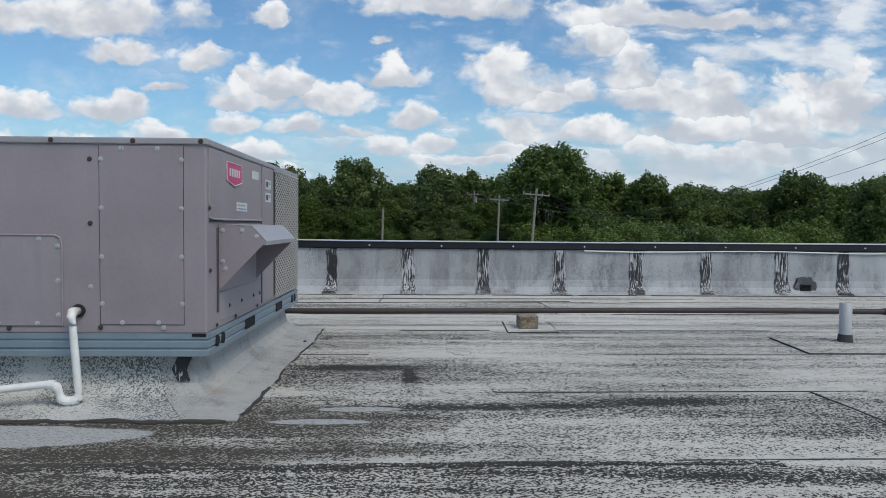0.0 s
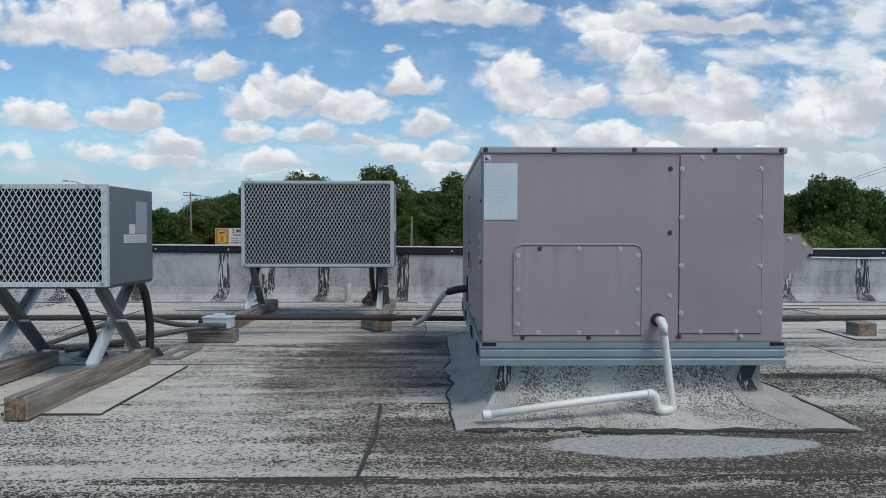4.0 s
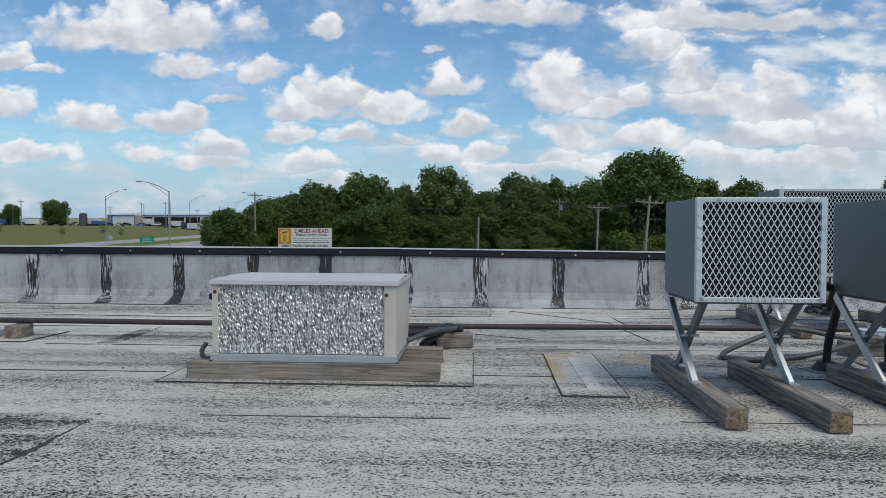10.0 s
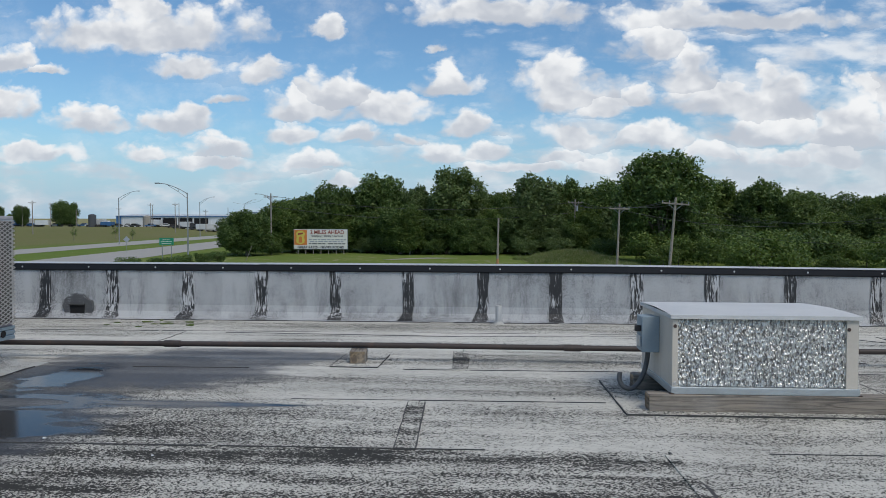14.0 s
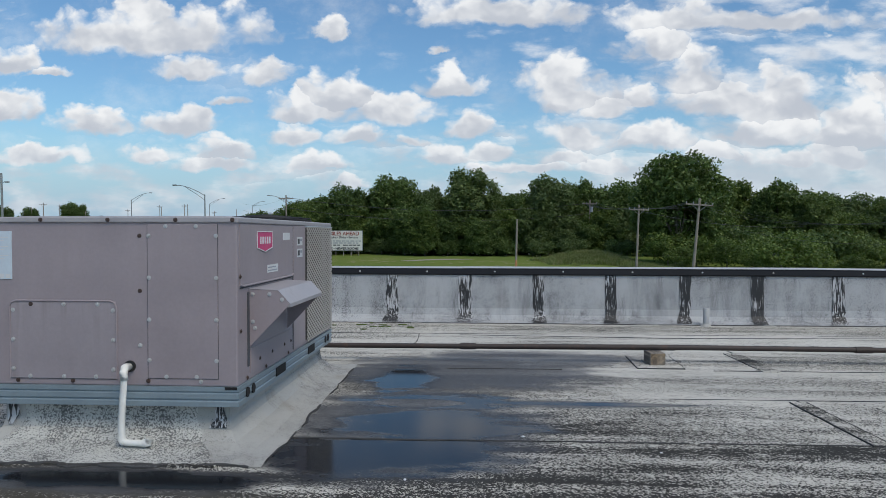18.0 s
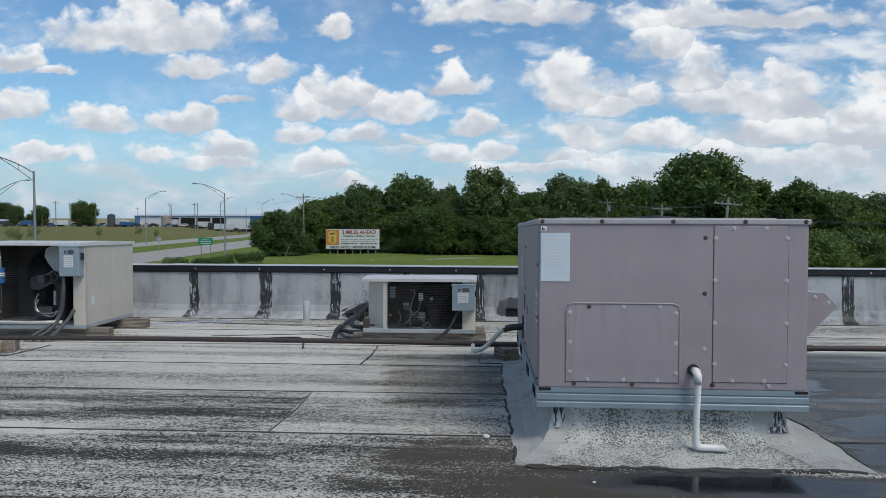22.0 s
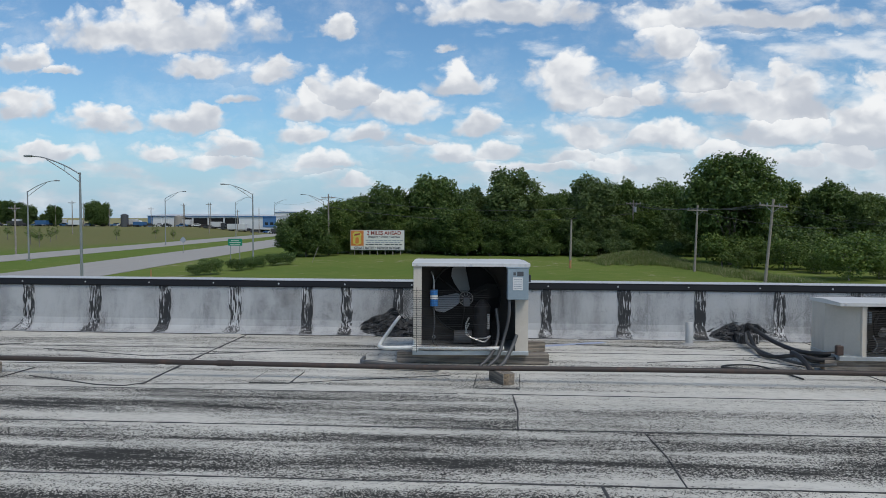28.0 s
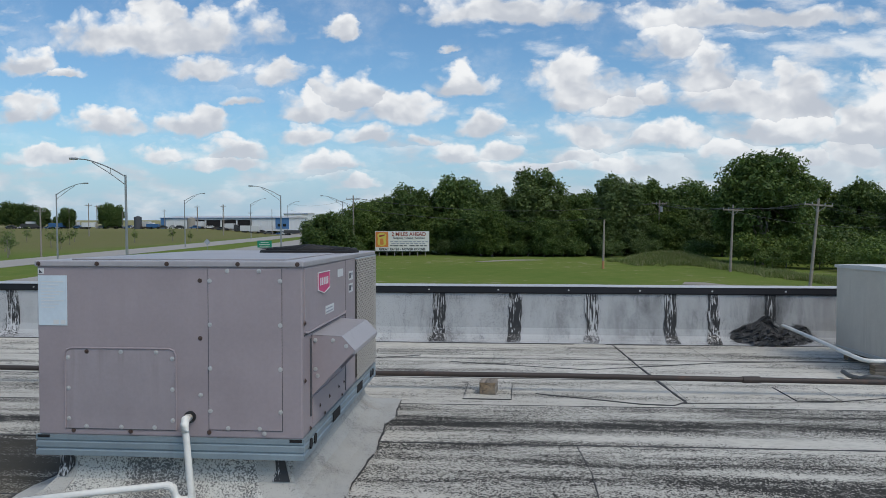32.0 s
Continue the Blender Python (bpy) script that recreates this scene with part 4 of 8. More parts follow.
    solid("wall_building", box(X0 - 0.2, X1 + 0.2, YB - 0.2, 7.6, -6.2, -0.34), M["brick"], "masonry walls of the low flat-roofed building", "building", "structure", roof=False)


build_roof()
build_patches()
build_parapet()


# ------------------------------------------------------------------ rooftop units
RW, RD, RZ0, RZ1 = 1.187, 1.89, 0.193, 1.05


def curb(x, y, deep=1.0):
    """A flashed roof curb: upright sides that sweep out into the roof."""
    c = thing("roof_curb", "white-coated roof curb with flared flashing", "roof curb", pose(x, y, 0) @ Matrix.Diagonal((1, deep, 1, 1)), "roof curbs")
    prof = [(0.062, 0.19), (0.062, 0.12), (0.05, 0.075), (0.0, 0.035), (-0.1, 0.012), (-0.2, 0.004)]
    out = dict(left=0.11, right=0.18, front=0.24, back=0.12)

    def ring(d, z):
        f = (0.062 - d) / 0.262
        w = [0.06 - f * (out[s] + 0.06) for s in ("left", "right", "front", "back")]
        return [(w[0], w[2], z), (RW - w[1], w[2], z), (RW - w[1], RD - w[3], z), (w[0], RD - w[3], z)]

    rings = [ring(d, z) for d, z in prof]

    def at(i, f, m, lift=0.0):
        """A point of side i, a share f along it, on ring m; the outer rings wander."""
        a, b = Vector(rings[m][i]), Vector(rings[m][(i + 1) % 4])
        p = a.lerp(b, f)
        out_way = (Vector((0, -1, 0)), Vector((1, 0, 0)), Vector((0, 1, 0)), Vector((-1, 0, 0)))[i]
        if m > 2:
            q = noise.noise(Vector((f * 7 + x, i * 5.0, 0.5))) * 0.03 + noise.noise(Vector((f * 31 + x, i * 5.0, 2.5))) * 0.018
            p += out_way * (q * (m - 2) / 3 * min(1.0, 9 * f, 9 * (1 - f)))
        return p + out_way * lift * 0.8 + Vector((0, 0, lift))

    def sheet(i, edges, lift=0.0):
        """A strip of flashing between two edges, each given as shares along the side per ring."""
        bm = bmesh.new()
        n = max(2, int(30 * (edges[1][0] - edges[0][0])) + 1)
        vs = [[bm.verts.new(at(i, lo + (hi - lo) * q / n, m, lift)) for q in range(n + 1)] for m, (lo, hi) in enumerate(zip(*edges))]
        for a, b in zip(vs, vs[1:]):
            for q in range(n):
                bm.faces.new((a[q], b[q], b[q + 1], a[q + 1]))
        bmesh.ops.recalc_face_normals(bm, faces=bm.faces)
        bmesh.ops.solidify(bm, geom=bm.faces, thickness=0.004)
        return bm

    full = ([0.0] * 6, [1.0] * 6)
    for i, name in enumerate(("front", "right", "back", "left")):
        part("curb_flashing", sheet(i, full), M["curbface" if name == "front" else "curb"], c, "speckled worn flashing" if name == "front" else "")
    rng = random.Random(int(abs(x) * 100))
    # smooth corner wraps lapped over the speckled front
    part("corner_flashing", sheet(0, ([0.0] * 6, [rng.uniform(0.07, 0.10) for _ in range(6)]), 0.002), M["curb"], c, "smooth white-coated corner wrap")
    part("corner_flashing", sheet(0, ([rng.uniform(0.84, 0.88) for _ in range(6)], [1.0] * 6), 0.002), M["curb"], c, "smooth white-coated corner wrap")
    part("curb_core", box(0.075, RW - 0.075, 0.075, RD - 0.075, 0.0, 0.192), M["curb"], c)
    for f0, f1 in ((0.012, 0.05), (0.925, 0.98)):
        bm = bmesh.new()
        vs = [[bm.verts.new(at(0, f + rng.uniform(-0.018, 0.018), m, 0.008)) for f in (f0, f1)] for m in range(3)]
        for a, b in zip(vs, vs[1:]):
            bm.faces.new((a[0], b[0], b[1], a[1]))
        part("tar_corner", bm, M["tar"], c, "tarred corner with white runs")
    for i in (3, 0, 1):
        pts = [at(i, 0.03 + 0.94 * q / 24, 5, 0.003) for q in range(25)]
        q = 0
        while q < 23:
            e = min(24, q + rng.randint(3, 9))
            part("curb_edge", ribbon([(p.x, p.y) for p in pts[q:e + 1]], 0.02 if i == 0 else rng.uniform(0.005, 0.012), 0.001, 0.008, int(abs(x) * 10) + i + q, 0.95), M["bitumen"], c)
            q = e + (0 if i == 0 else rng.randint(0, 3))
    # broken scraps of tarred edge along the front
    for q in range(14):
        f = rng.uniform(0.05, 0.95)
        p = at(0, f, 5)
        l, d = rng.uniform(0.03, 0.12), rng.uniform(0.012, 0.035)
        pts = [(p.x + l * math.cos(a) * rng.uniform(0.6, 1.0), p.y - 0.01 + d * math.sin(a) * rng.uniform(0.5, 1.0)) for a in np.linspace(0, 2 * math.pi, 12)[:-1]]
        part("tar_scrap", prism(pts, 0.001, rng.uniform(0.005, 0.009), "z"), M["cement"], c)


def rail_bm():
    """The base rail's ring, pressed with two long grooves."""
    o = 0.009
    prof = [(0.0, 0.0), (0.0, 0.022), (0.007, 0.028), (0.0, 0.036), (0.0, 0.058), (0.006, 0.063), (0.0, 0.07), (0.0, 0.09), (0.03, 0.09), (0.03, 0.0)]
    bm = bmesh.new()
    rings = [[bm.verts.new(p) for p in ((-o + d, -o + d, RZ0 + z), (RW + o - d, -o + d, RZ0 + z), (RW + o - d, RD + o - d, RZ0 + z), (-o + d, RD + o - d, RZ0 + z))] for d, z in prof]
    n = len(prof)
    for i in range(n):
        a, b = rings[i], rings[(i + 1) % n]
        for j in range(4):
            bm.faces.new((a[j], a[(j + 1) % 4], b[(j + 1) % 4], b[j]))
    bmesh.ops.recalc_face_normals(bm, faces=bm.faces)
    return bm


def label_plate(parent, name, x, y0, y1, z0, z1, mat, sign, bars=(), label=""):
    """A sticker on a side panel at x; bars: (from, to, low, high, material) as fractions."""
    t = 0.0015 * sign
    ob = part(name, box(min(x, x + t), max(x, x + t), y0, y1, z0, z1), mat, parent, label)
    for a, b, c, d, m in bars:
        xa, xb = x + t, x + 1.6 * t
        part("print", box(min(xa, xb), max(xa, xb), y0 + (y1 - y0) * a, y0 + (y1 - y0) * b, z0 + (z1 - z0) * c, z0 + (z1 - z0) * d), M[m], ob)


def zigzag_guard(parent, x, y0, y1, z0, z1):
    """Wire guard standing off the coil face at x."""
    me = lattice(y1 - y0, z1 - z0, 0.054, 0.029, 0.0055, 0.004)
    part("coil_guard", me, M["guard"], parent, "diamond-mesh steel coil guard", at=Matrix.Translation((x, y0, z0)) @ pose(0, 0, 0, 0, 0, 90))


def rooftop_unit(x, y, drain, paper, deep=1.0, group="rooftop units"):
    u = thing("rooftop_unit", "mauve-grey packaged rooftop air conditioner with a pale paper notice", "air conditioner", pose(x, y, 0) @ Matrix.Diagonal((1, deep, 1, 1)), group)
    z0 = RZ0 + 0.09
    rail = part("base_rail", rail_bm(), M["rail"], u, "blue-grey galvanised base rail")
    for sx, xx in ((-1, -0.0105), (1, RW + 0.0105)):
        for a, b, c, d in ((0.55, 0.72, 0.022, 0.068), (1.22, 1.38, 0.022, 0.068)):
            part("lifting_slot", box(xx - 0.002, xx + 0.002, a, b, RZ0 + c, RZ0 + d, 0.0), M["black"], rail, "dark lifting slot")
        for a in (0.105, 0.185, 1.70, 1.78):
            part("lifting_hole", rod((xx - 0.002, a, RZ0 + 0.044), (xx + 0.002, a, RZ0 + 0.044), 0.024, n=18), M["black"], rail, "dark round lifting hole")
    for a in (0.0, RW - 0.055):
        part("corner_notch", box(a, a + 0.055, -0.0115, -0.0085, RZ0 + 0.078, RZ0 + 0.0905), M["black"], rail)
    body = part("cabinet", box(0.0, RW, 0.0, RD, z0, RZ1 - 0.022, 0.006), M["cabinet"], u)
    lid = part("lid", box(-0.008, RW + 0.008, -0.008, RD + 0.008, RZ1 - 0.026, RZ1, 0.005), M["lid"], u, "overhanging pale lid with a turned-down edge")
    part("lid_rib", box(0.1, RW - 0.1, 0.1, 1.1, RZ1, RZ1 + 0.006, 0.003), M["lid"], lid)
    screws(lid, [(f * RW, -0.009, RZ1 - 0.013) for f in (0.01, 0.235, 0.5, 0.765, 0.985)], range(5))
    # condenser fan in the lid
    fx, fy, fr = 0.86, 1.42, 0.30
    fan = part("fan_shroud", rod((fx, fy, RZ1 - 0.004), (fx, fy, RZ1 + 0.016), fr + 0.01, fr, 32), M["black"], u, "black round fan guard in the lid")
    part("guard_dome", rod((fx, fy, RZ1 + 0.016), (fx, fy, RZ1 + 0.042), fr - 0.01, fr * 0.35, 32), M["black"], fan)
    for i in range(7):
        r = 0.04 + i * 0.042
        z = RZ1 + 0.024 + 0.026 * (1 - r / fr)
        part("guard_ring", sweep([(fx + r * math.cos(a), fy + r * math.sin(a), z) for a in np.linspace(0, 2 * math.pi, 25)], 0.003, 5), M["rubber"], fan)
    for i in range(8):
        a = math.pi * i / 4
        part("guard_spoke", rod((fx, fy, RZ1 + 0.05), (fx + fr * math.cos(a), fy + fr * math.sin(a), RZ1 + 0.022), 0.003, n=5), M["rubber"], fan)
    # tall right-hand access panel
    panel = part("access_panel", box(0.775, 1.098, -0.004, 0.002, 0.318, 1.017, 0.0015), M["cabinet"], u)
    part("panel_gap", sweep([(0.774, -0.001, 1.018), (0.774, -0.001, 0.317), (1.099, -0.001, 0.317), (1.099, -0.001, 1.018)], 0.0016, 5), M["ink"], panel)
    screws(panel, [(0.782 + f * 0.31, -0.004, z) for z in (0.965, 0.775, 0.585, 0.40) for f in (0, 1)] + [(0.86, -0.004, 1.008), (1.0, -0.004, 1.008), (0.86, -0.004, 0.326), (1.0, -0.004, 0.326), (1.02, -0.004, 0.306), (0.775, -0.004, 0.306)], (13,))
    screws(body, [(0.737, 0.0, z) for z in (0.965, 0.715, 0.467)], (0, 1))
    # low left-hand filter cover with a rolled bead round it
    a0, a1, b0, b1, r = 0.125, 0.628, 0.312, 0.668, 0.03
    cover = part("filter_cover", box(a0 + 0.004, a1 - 0.004, -0.003, 0.002, b0, b1 - 0.004, 0.0012), M["soiled"], u)
    line = [(a0, b0), (a0, b1 - r), (a0 + r * 0.3, b1 - r * 0.3), (a0 + r, b1), (a1 - r, b1), (a1 - r * 0.3, b1 - r * 0.3), (a1, b1 - r), (a1, b0)]
    part("rolled_bead", sweep([(p, -0.003, q) for p, q in line], 0.0042, 8), M["cabinet"], cover)
    part("bead_foot", sweep([(a0, -0.002, b0), (a1, -0.002, b0)], 0.002, 6), M["ink"], cover)
    screws(cover, [(0.14, -0.003, z) for z in (0.625, 0.49, 0.355)] + [(0.612, -0.003, z) for z in (0.625, 0.49, 0.355)] + [(0.225, -0.003, 0.652), (0.38, -0.003, 0.652), (0.54, -0.003, 0.652), (0.22, -0.003, 0.322), (0.38, -0.003, 0.322), (0.53, -0.003, 0.322)] + [(0.16, -0.001, 0.302), (0.42, -0.001, 0.302)], (6, 12, 13))
    if paper:
        doc = part("paper_notice", box(0.006, 0.137, -0.003, 0.001, 0.765, 0.985), M["paper"], u, "faded pale blue paper notice")
        for i in range(9):
            part("print", box(0.018, 0.122 - 0.02 * (i % 3), -0.0036, -0.003, 0.955 - i * 0.014, 0.959 - i * 0.014), M["white"], doc)
        part("print", box(0.075, 0.10, -0.0036, -0.003, 0.77, 0.79), M["white"], doc)
        part("print", box(0.108, 0.13, -0.0036, -0.003, 0.77, 0.788), M["white"], doc)
    tab = part("warning_tab", box(0.006, 0.032, -0.003, 0.001, 0.992, 1.016), M["white"], u, "small white corner sticker")
    part("print", prism([(0.010, 0.996), (0.028, 0.996), (0.012, 1.012)], -0.0036, -0.003, "y"), M["ink"], tab)
    # right side: control panel, fresh-air hood, coil guard
    s = RW
    upper = part("control_panel", box(s - 0.002, s + 0.004, 0.03, 0.90, 0.738, 1.018, 0.0015), M["cabinet"], u)
    part("panel_lip", sweep([(s + 0.004, 0.03, 0.742), (s + 0.007, 0.06, 0.735), (s + 0.007, 0.87, 0.735), (s + 0.004, 0.90, 0.742)], 0.005, 6), M["cabinet"], upper)
    # a dark strip holds the shadow under the lip in its colour
    part("panel_gap", sweep([(s + 0.001, 0.03, 0.7265), (s + 0.001, 0.90, 0.7265)], 0.004, 5), M["ink"], upper)
    part("panel_gap", sweep([(s + 0.001, 0.905, 1.018), (s + 0.001, 0.905, 0.30)], 0.003, 5), M["ink"], upper)
    part("side_post", box(s - 0.002, s + 0.006, 0.91, 1.17, 0.30, 1.02, 0.0015), M["cabinet"], u)
    badge = part("badge", prism([(0.26, 0.905), (0.38, 0.885), (0.50, 0.905), (0.50, 0.985), (0.26, 0.985)], s + 0.004, s + 0.007, "x"), M["pink"], u, "pink five-sided maker's badge")
    part("badge_rim", sweep([(s + 0.007, a, b) for a, b in ((0.26, 0.905), (0.38, 0.885), (0.50, 0.905), (0.50, 0.985), (0.26, 0.985), (0.26, 0.905))], 0.0025, 5), M["white"], badge)
    for i in range(5):
        part("badge_bar", box(s + 0.007, s + 0.0085, 0.30 + i * 0.036, 0.32 + i * 0.036, 0.925, 0.96), M["white"], badge)
    label_plate(u, "label", s + 0.004, 0.70, 0.83, 0.94, 0.98, M["white"], 1)
    label_plate(u, "label", s + 0.004, 0.42, 0.60, 0.775, 0.815, M["white"], 1, [(0.05, 0.9, 0.2, 0.35, "greyprint"), (0.05, 0.8, 0.6, 0.75, "greyprint")])
    for z in (0.905, 0.835):
        label_plate(u, "label", s + 0.006, 0.98, 1.10, z, z + 0.05, M["white"], 1, [(0.1, 0.45, 0.2, 0.8, "ink"), (0.55, 0.9, 0.5, 0.8, "greyprint")])
    hood = part("fresh_air_hood", prism([(s + 0.004, 0.715), (s + 0.14, 0.708), (s + 0.2, 0.645), (s + 0.004, 0.44)], 0.15, 0.152, "y"), M["cabinet"], u, "sloping sheet-metal fresh-air hood")
    part("hood_cheek", prism([(s + 0.004, 0.715), (s + 0.14, 0.708), (s + 0.2, 0.645), (s + 0.004, 0.44)], 0.78, 0.782, "y"), M["cabinet"], hood)
    part("hood_top", prism([(s + 0.002, 0.716), (s + 0.14, 0.7095), (s + 0.2, 0.646), (s + 0.198, 0.643), (s + 0.139, 0.706), (s + 0.002, 0.712)], 0.15, 0.782, "y"), M["lid"], hood)
    part("hood_lip", box(s + 0.188, s + 0.2, 0.152, 0.78, 0.628, 0.646, 0.001), M["lid"], hood)
    part("hood_frame", box(s - 0.002, s + 0.005, 0.13, 0.15, 0.35, 0.70, 0.001), M["ink"], hood)
    part("relief_panel", box(s - 0.002, s + 0.004, 0.17, 0.88, 0.31, 0.43, 0.0015), M["cabinet"], u)
    screws(hood, [(s + 0.02, 0.15, 0.69), (s + 0.02, 0.15, 0.56), (s + 0.03, 0.15, 0.53), (s + 0.10, 0.15, 0.69), (s + 0.16, 0.15, 0.665)])
    side_screws(u, [(s + 0.004, yy, zz) for yy, zz in ((0.03, 0.78), (0.035, 0.53), (0.3, 0.36), (0.5, 0.36), (0.72, 0.36), (0.85, 0.36), (0.12, 0.30), (0.4, 0.30), (0.8, 0.30))], 1)
    part("coil", box(s - 0.01, s + 0.002, 1.18, RD - 0.01, 0.31, 1.01), M["coil_tan"], u, "dusty tan condenser coil")
    zigzag_guard(u, s + 0.013, 1.18, RD - 0.01, 0.30, 1.02)
    part("coil_guard", lattice(RW, 0.72, 0.054, 0.029, 0.0055, 0.004), M["guard"], u, "diamond-mesh steel coil guard", at=Matrix.Translation((RW, RD + 0.03, 0.30)) @ pose(0, 0, 0, 0, 0, 180))
    part("guard_rail", sweep([(s + 0.004, 1.18, 1.02), (s + 0.014, 1.19, 1.02), (s + 0.014, RD + 0.0, 1.02), (s - 0.02, RD + 0.03, 1.02), (0.0, RD + 0.03, 1.02)], 0.004, 6), M["galv"], u)
    # left side: two doors, louvres, stickers, conduit
    part("door", box(-0.004, 0.002, 0.012, 0.93, 0.30, 1.02, 0.0015), M["cabinet"], u)
    part("door", box(-0.004, 0.002, 1.07, RD - 0.012, 0.30, 1.02, 0.0015), M["cabinet"], u)
    strip = part("control_strip", box(-0.003, 0.002, 0.936, 1.064, 0.30, 1.02, 0.0012), M["cabinet"], u)
    vent = part("louvre", box(-0.004, -0.002, 1.09, 1.19, 0.655, 0.84), M["ink"], u, "pressed vent louvres")
    for i in range(10):
        part("louvre_blade", prism([(-0.004, 0.661 + i * 0.018), (-0.013, 0.661 + i * 0.018), (-0.004, 0.672 + i * 0.018)], 1.095, 1.185, "y"), M["lid"], vent)
    label_plate(u, "sticker", -0.004, 0.04, 0.15, 0.61, 0.715, M["white"], -1, [(0.0, 1.0, 0.88, 1.0, "yellow"), (0.1, 0.9, 0.5, 0.75, "greyprint"), (0.1, 0.9, 0.1, 0.4, "greyprint")], "white and yellow instruction sticker")
    label_plate(u, "sticker", -0.004, 0.05, 0.14, 0.53, 0.60, M["white"], -1, [(0.0, 1.0, 0.75, 1.0, "orange"), (0.0, 1.0, 0.3, 0.5, "orange"), (0.1, 0.9, 0.05, 0.2, "greyprint")], "white and orange warning sticker")
    label_plate(u, "sticker", -0.004, 0.76, 0.90, 0.52, 0.575, M["ink"], -1, [(0.6, 1.0, 0.0, 1.0, "white"), (0.0, 0.55, 0.75, 1.0, "orange")], "orange and black warning sticker")
    label_plate(u, "sticker", -0.004, 1.08, 1.2, 0.575, 0.62, M["white"], -1, [(0.0, 0.45, 0.1, 0.9, "ink"), (0.5, 1.0, 0.8, 1.0, "orange")], "orange and black warning sticker")
    label_plate(u, "sticker", -0.004, 1.08, 1.17, 0.51, 0.55, M["white"], -1, [(0.1, 0.9, 0.2, 0.5, "greyprint"), (0.0, 1.0, 0.8, 1.0, "orange")], "orange and white warning sticker")
    label_plate(u, "sticker", -0.003, 0.95, 1.05, 0.40, 0.47, M["paper"], -1, [(0.1, 0.9, 0.5, 0.7, "greyprint")], "pale sticker")
    part("disconnect_slot", box(-0.006, -0.002, 0.98, 1.05, 0.525, 0.61), M["black"], strip, "dark recessed disconnect")
    side_screws(u, [(-0.004, yy, zz) for yy, zz in ((0.02, 0.84), (0.02, 0.60), (0.02, 0.32), (0.94, 0.90), (0.94, 0.66), (0.94, 0.33), (0.5, 0.31))], -1)
    # condensate drain
    gx, gz = 0.69, 0.372
    part("grommet", rod((gx, 0.002, gz), (gx, -0.008, gz), 0.026, 0.026, 18), M["rubber"], u, "black rubber grommet")
    drain_pipe = part("drain_pipe", sweep([(gx, 0.0, gz), (gx, -0.045, gz), (gx + 0.002, -0.06, gz - 0.012), (gx + 0.004, -0.063, gz - 0.03), *drain], 0.0145, 12), M["pvc"], u, "white plastic condensate drain pipe", smooth=True)
    part("pipe_elbow", sweep([(gx, -0.028, gz), (gx, -0.05, gz), (gx + 0.002, -0.064, gz - 0.014), (gx + 0.004, -0.064, gz - 0.05)], 0.0185, 12), M["pvc"], drain_pipe, smooth=True)
    # glued sockets at the bends
    for a, b in zip(drain[1:-1], drain[2:]):
        if (Vector(a) - Vector(b)).length < 0.03:
            part("pipe_socket", rod(a, b, 0.0178, n=12), M["pvc"], drain_pipe)
    for end in (drain[-1],):
        q = Vector(end) + (Vector(drain[-2]) - Vector(end)).normalized() * 0.03
        part("pipe_socket", rod(q, end, 0.0178, n=12), M["pvc"], drain_pipe)
    return u


LONG_DRAIN = [(0.72, -0.075, 0.10), (0.728, -0.078, 0.06), (0.722, -0.08, 0.042), (0.70, -0.085, 0.036), (0.675, -0.09, 0.038), (0.662, -0.092, 0.052), (0.656, -0.095, 0.085), (0.645, -0.097, 0.10), (0.62, -0.1, 0.104), (0.3, -0.14, 0.075), (-0.01, -0.19, 0.045)]
SHORT_DRAIN = [(0.685, -0.07, 0.16), (0.685, -0.072, 0.07), (0.688, -0.073, 0.052), (0.70, -0.074, 0.045), (0.73, -0.076, 0.044), (0.79, -0.08, 0.044), (0.81, -0.081, 0.05), (0.818, -0.082, 0.07)]

UNITS = [(5.872, 2.982, LONG_DRAIN, True, 1.0), (-5.085, 2.85, SHORT_DRAIN, True, 1.0), (-15.214, 2.88, LONG_DRAIN, True, 0.94)]
for x, y, d, p, deep in UNITS:
    curb(x, y, deep)
    rooftop_unit(x, y, d, p, deep)


# ------------------------------------------------------------------ caged condensers on crossed legs
def sleeper(x, y, length, across, label, group=""):
    """A weathered 4x4 timber, slightly worn at its arrises."""
    s = thing("timber_sleeper", label, "timber", pose(x, y, 0.0), group)
    w = 0.089
    bm = box(-w / 2, w / 2, 0.0, length, 0.006, 0.006 + w, 0.005) if not across else box(0.0, length, -w / 2, w / 2, 0.006, 0.006 + w, 0.005)
    part("timber", bm, M["wood_x" if across else "wood_y"], s)
    for e in (0.0, length):
        d = -0.0015 if e == 0.0 else 0.0015
        a, b = sorted((e, e + d))
        bm = box(-w / 2 + 0.006, w / 2 - 0.006, a, b, 0.013, w - 0.001) if not across else box(a, b, -w / 2 + 0.006, w / 2 - 0.006, 0.013, w - 0.001)
        part("end_grain", bm, M["endgrain"], s)
    return s


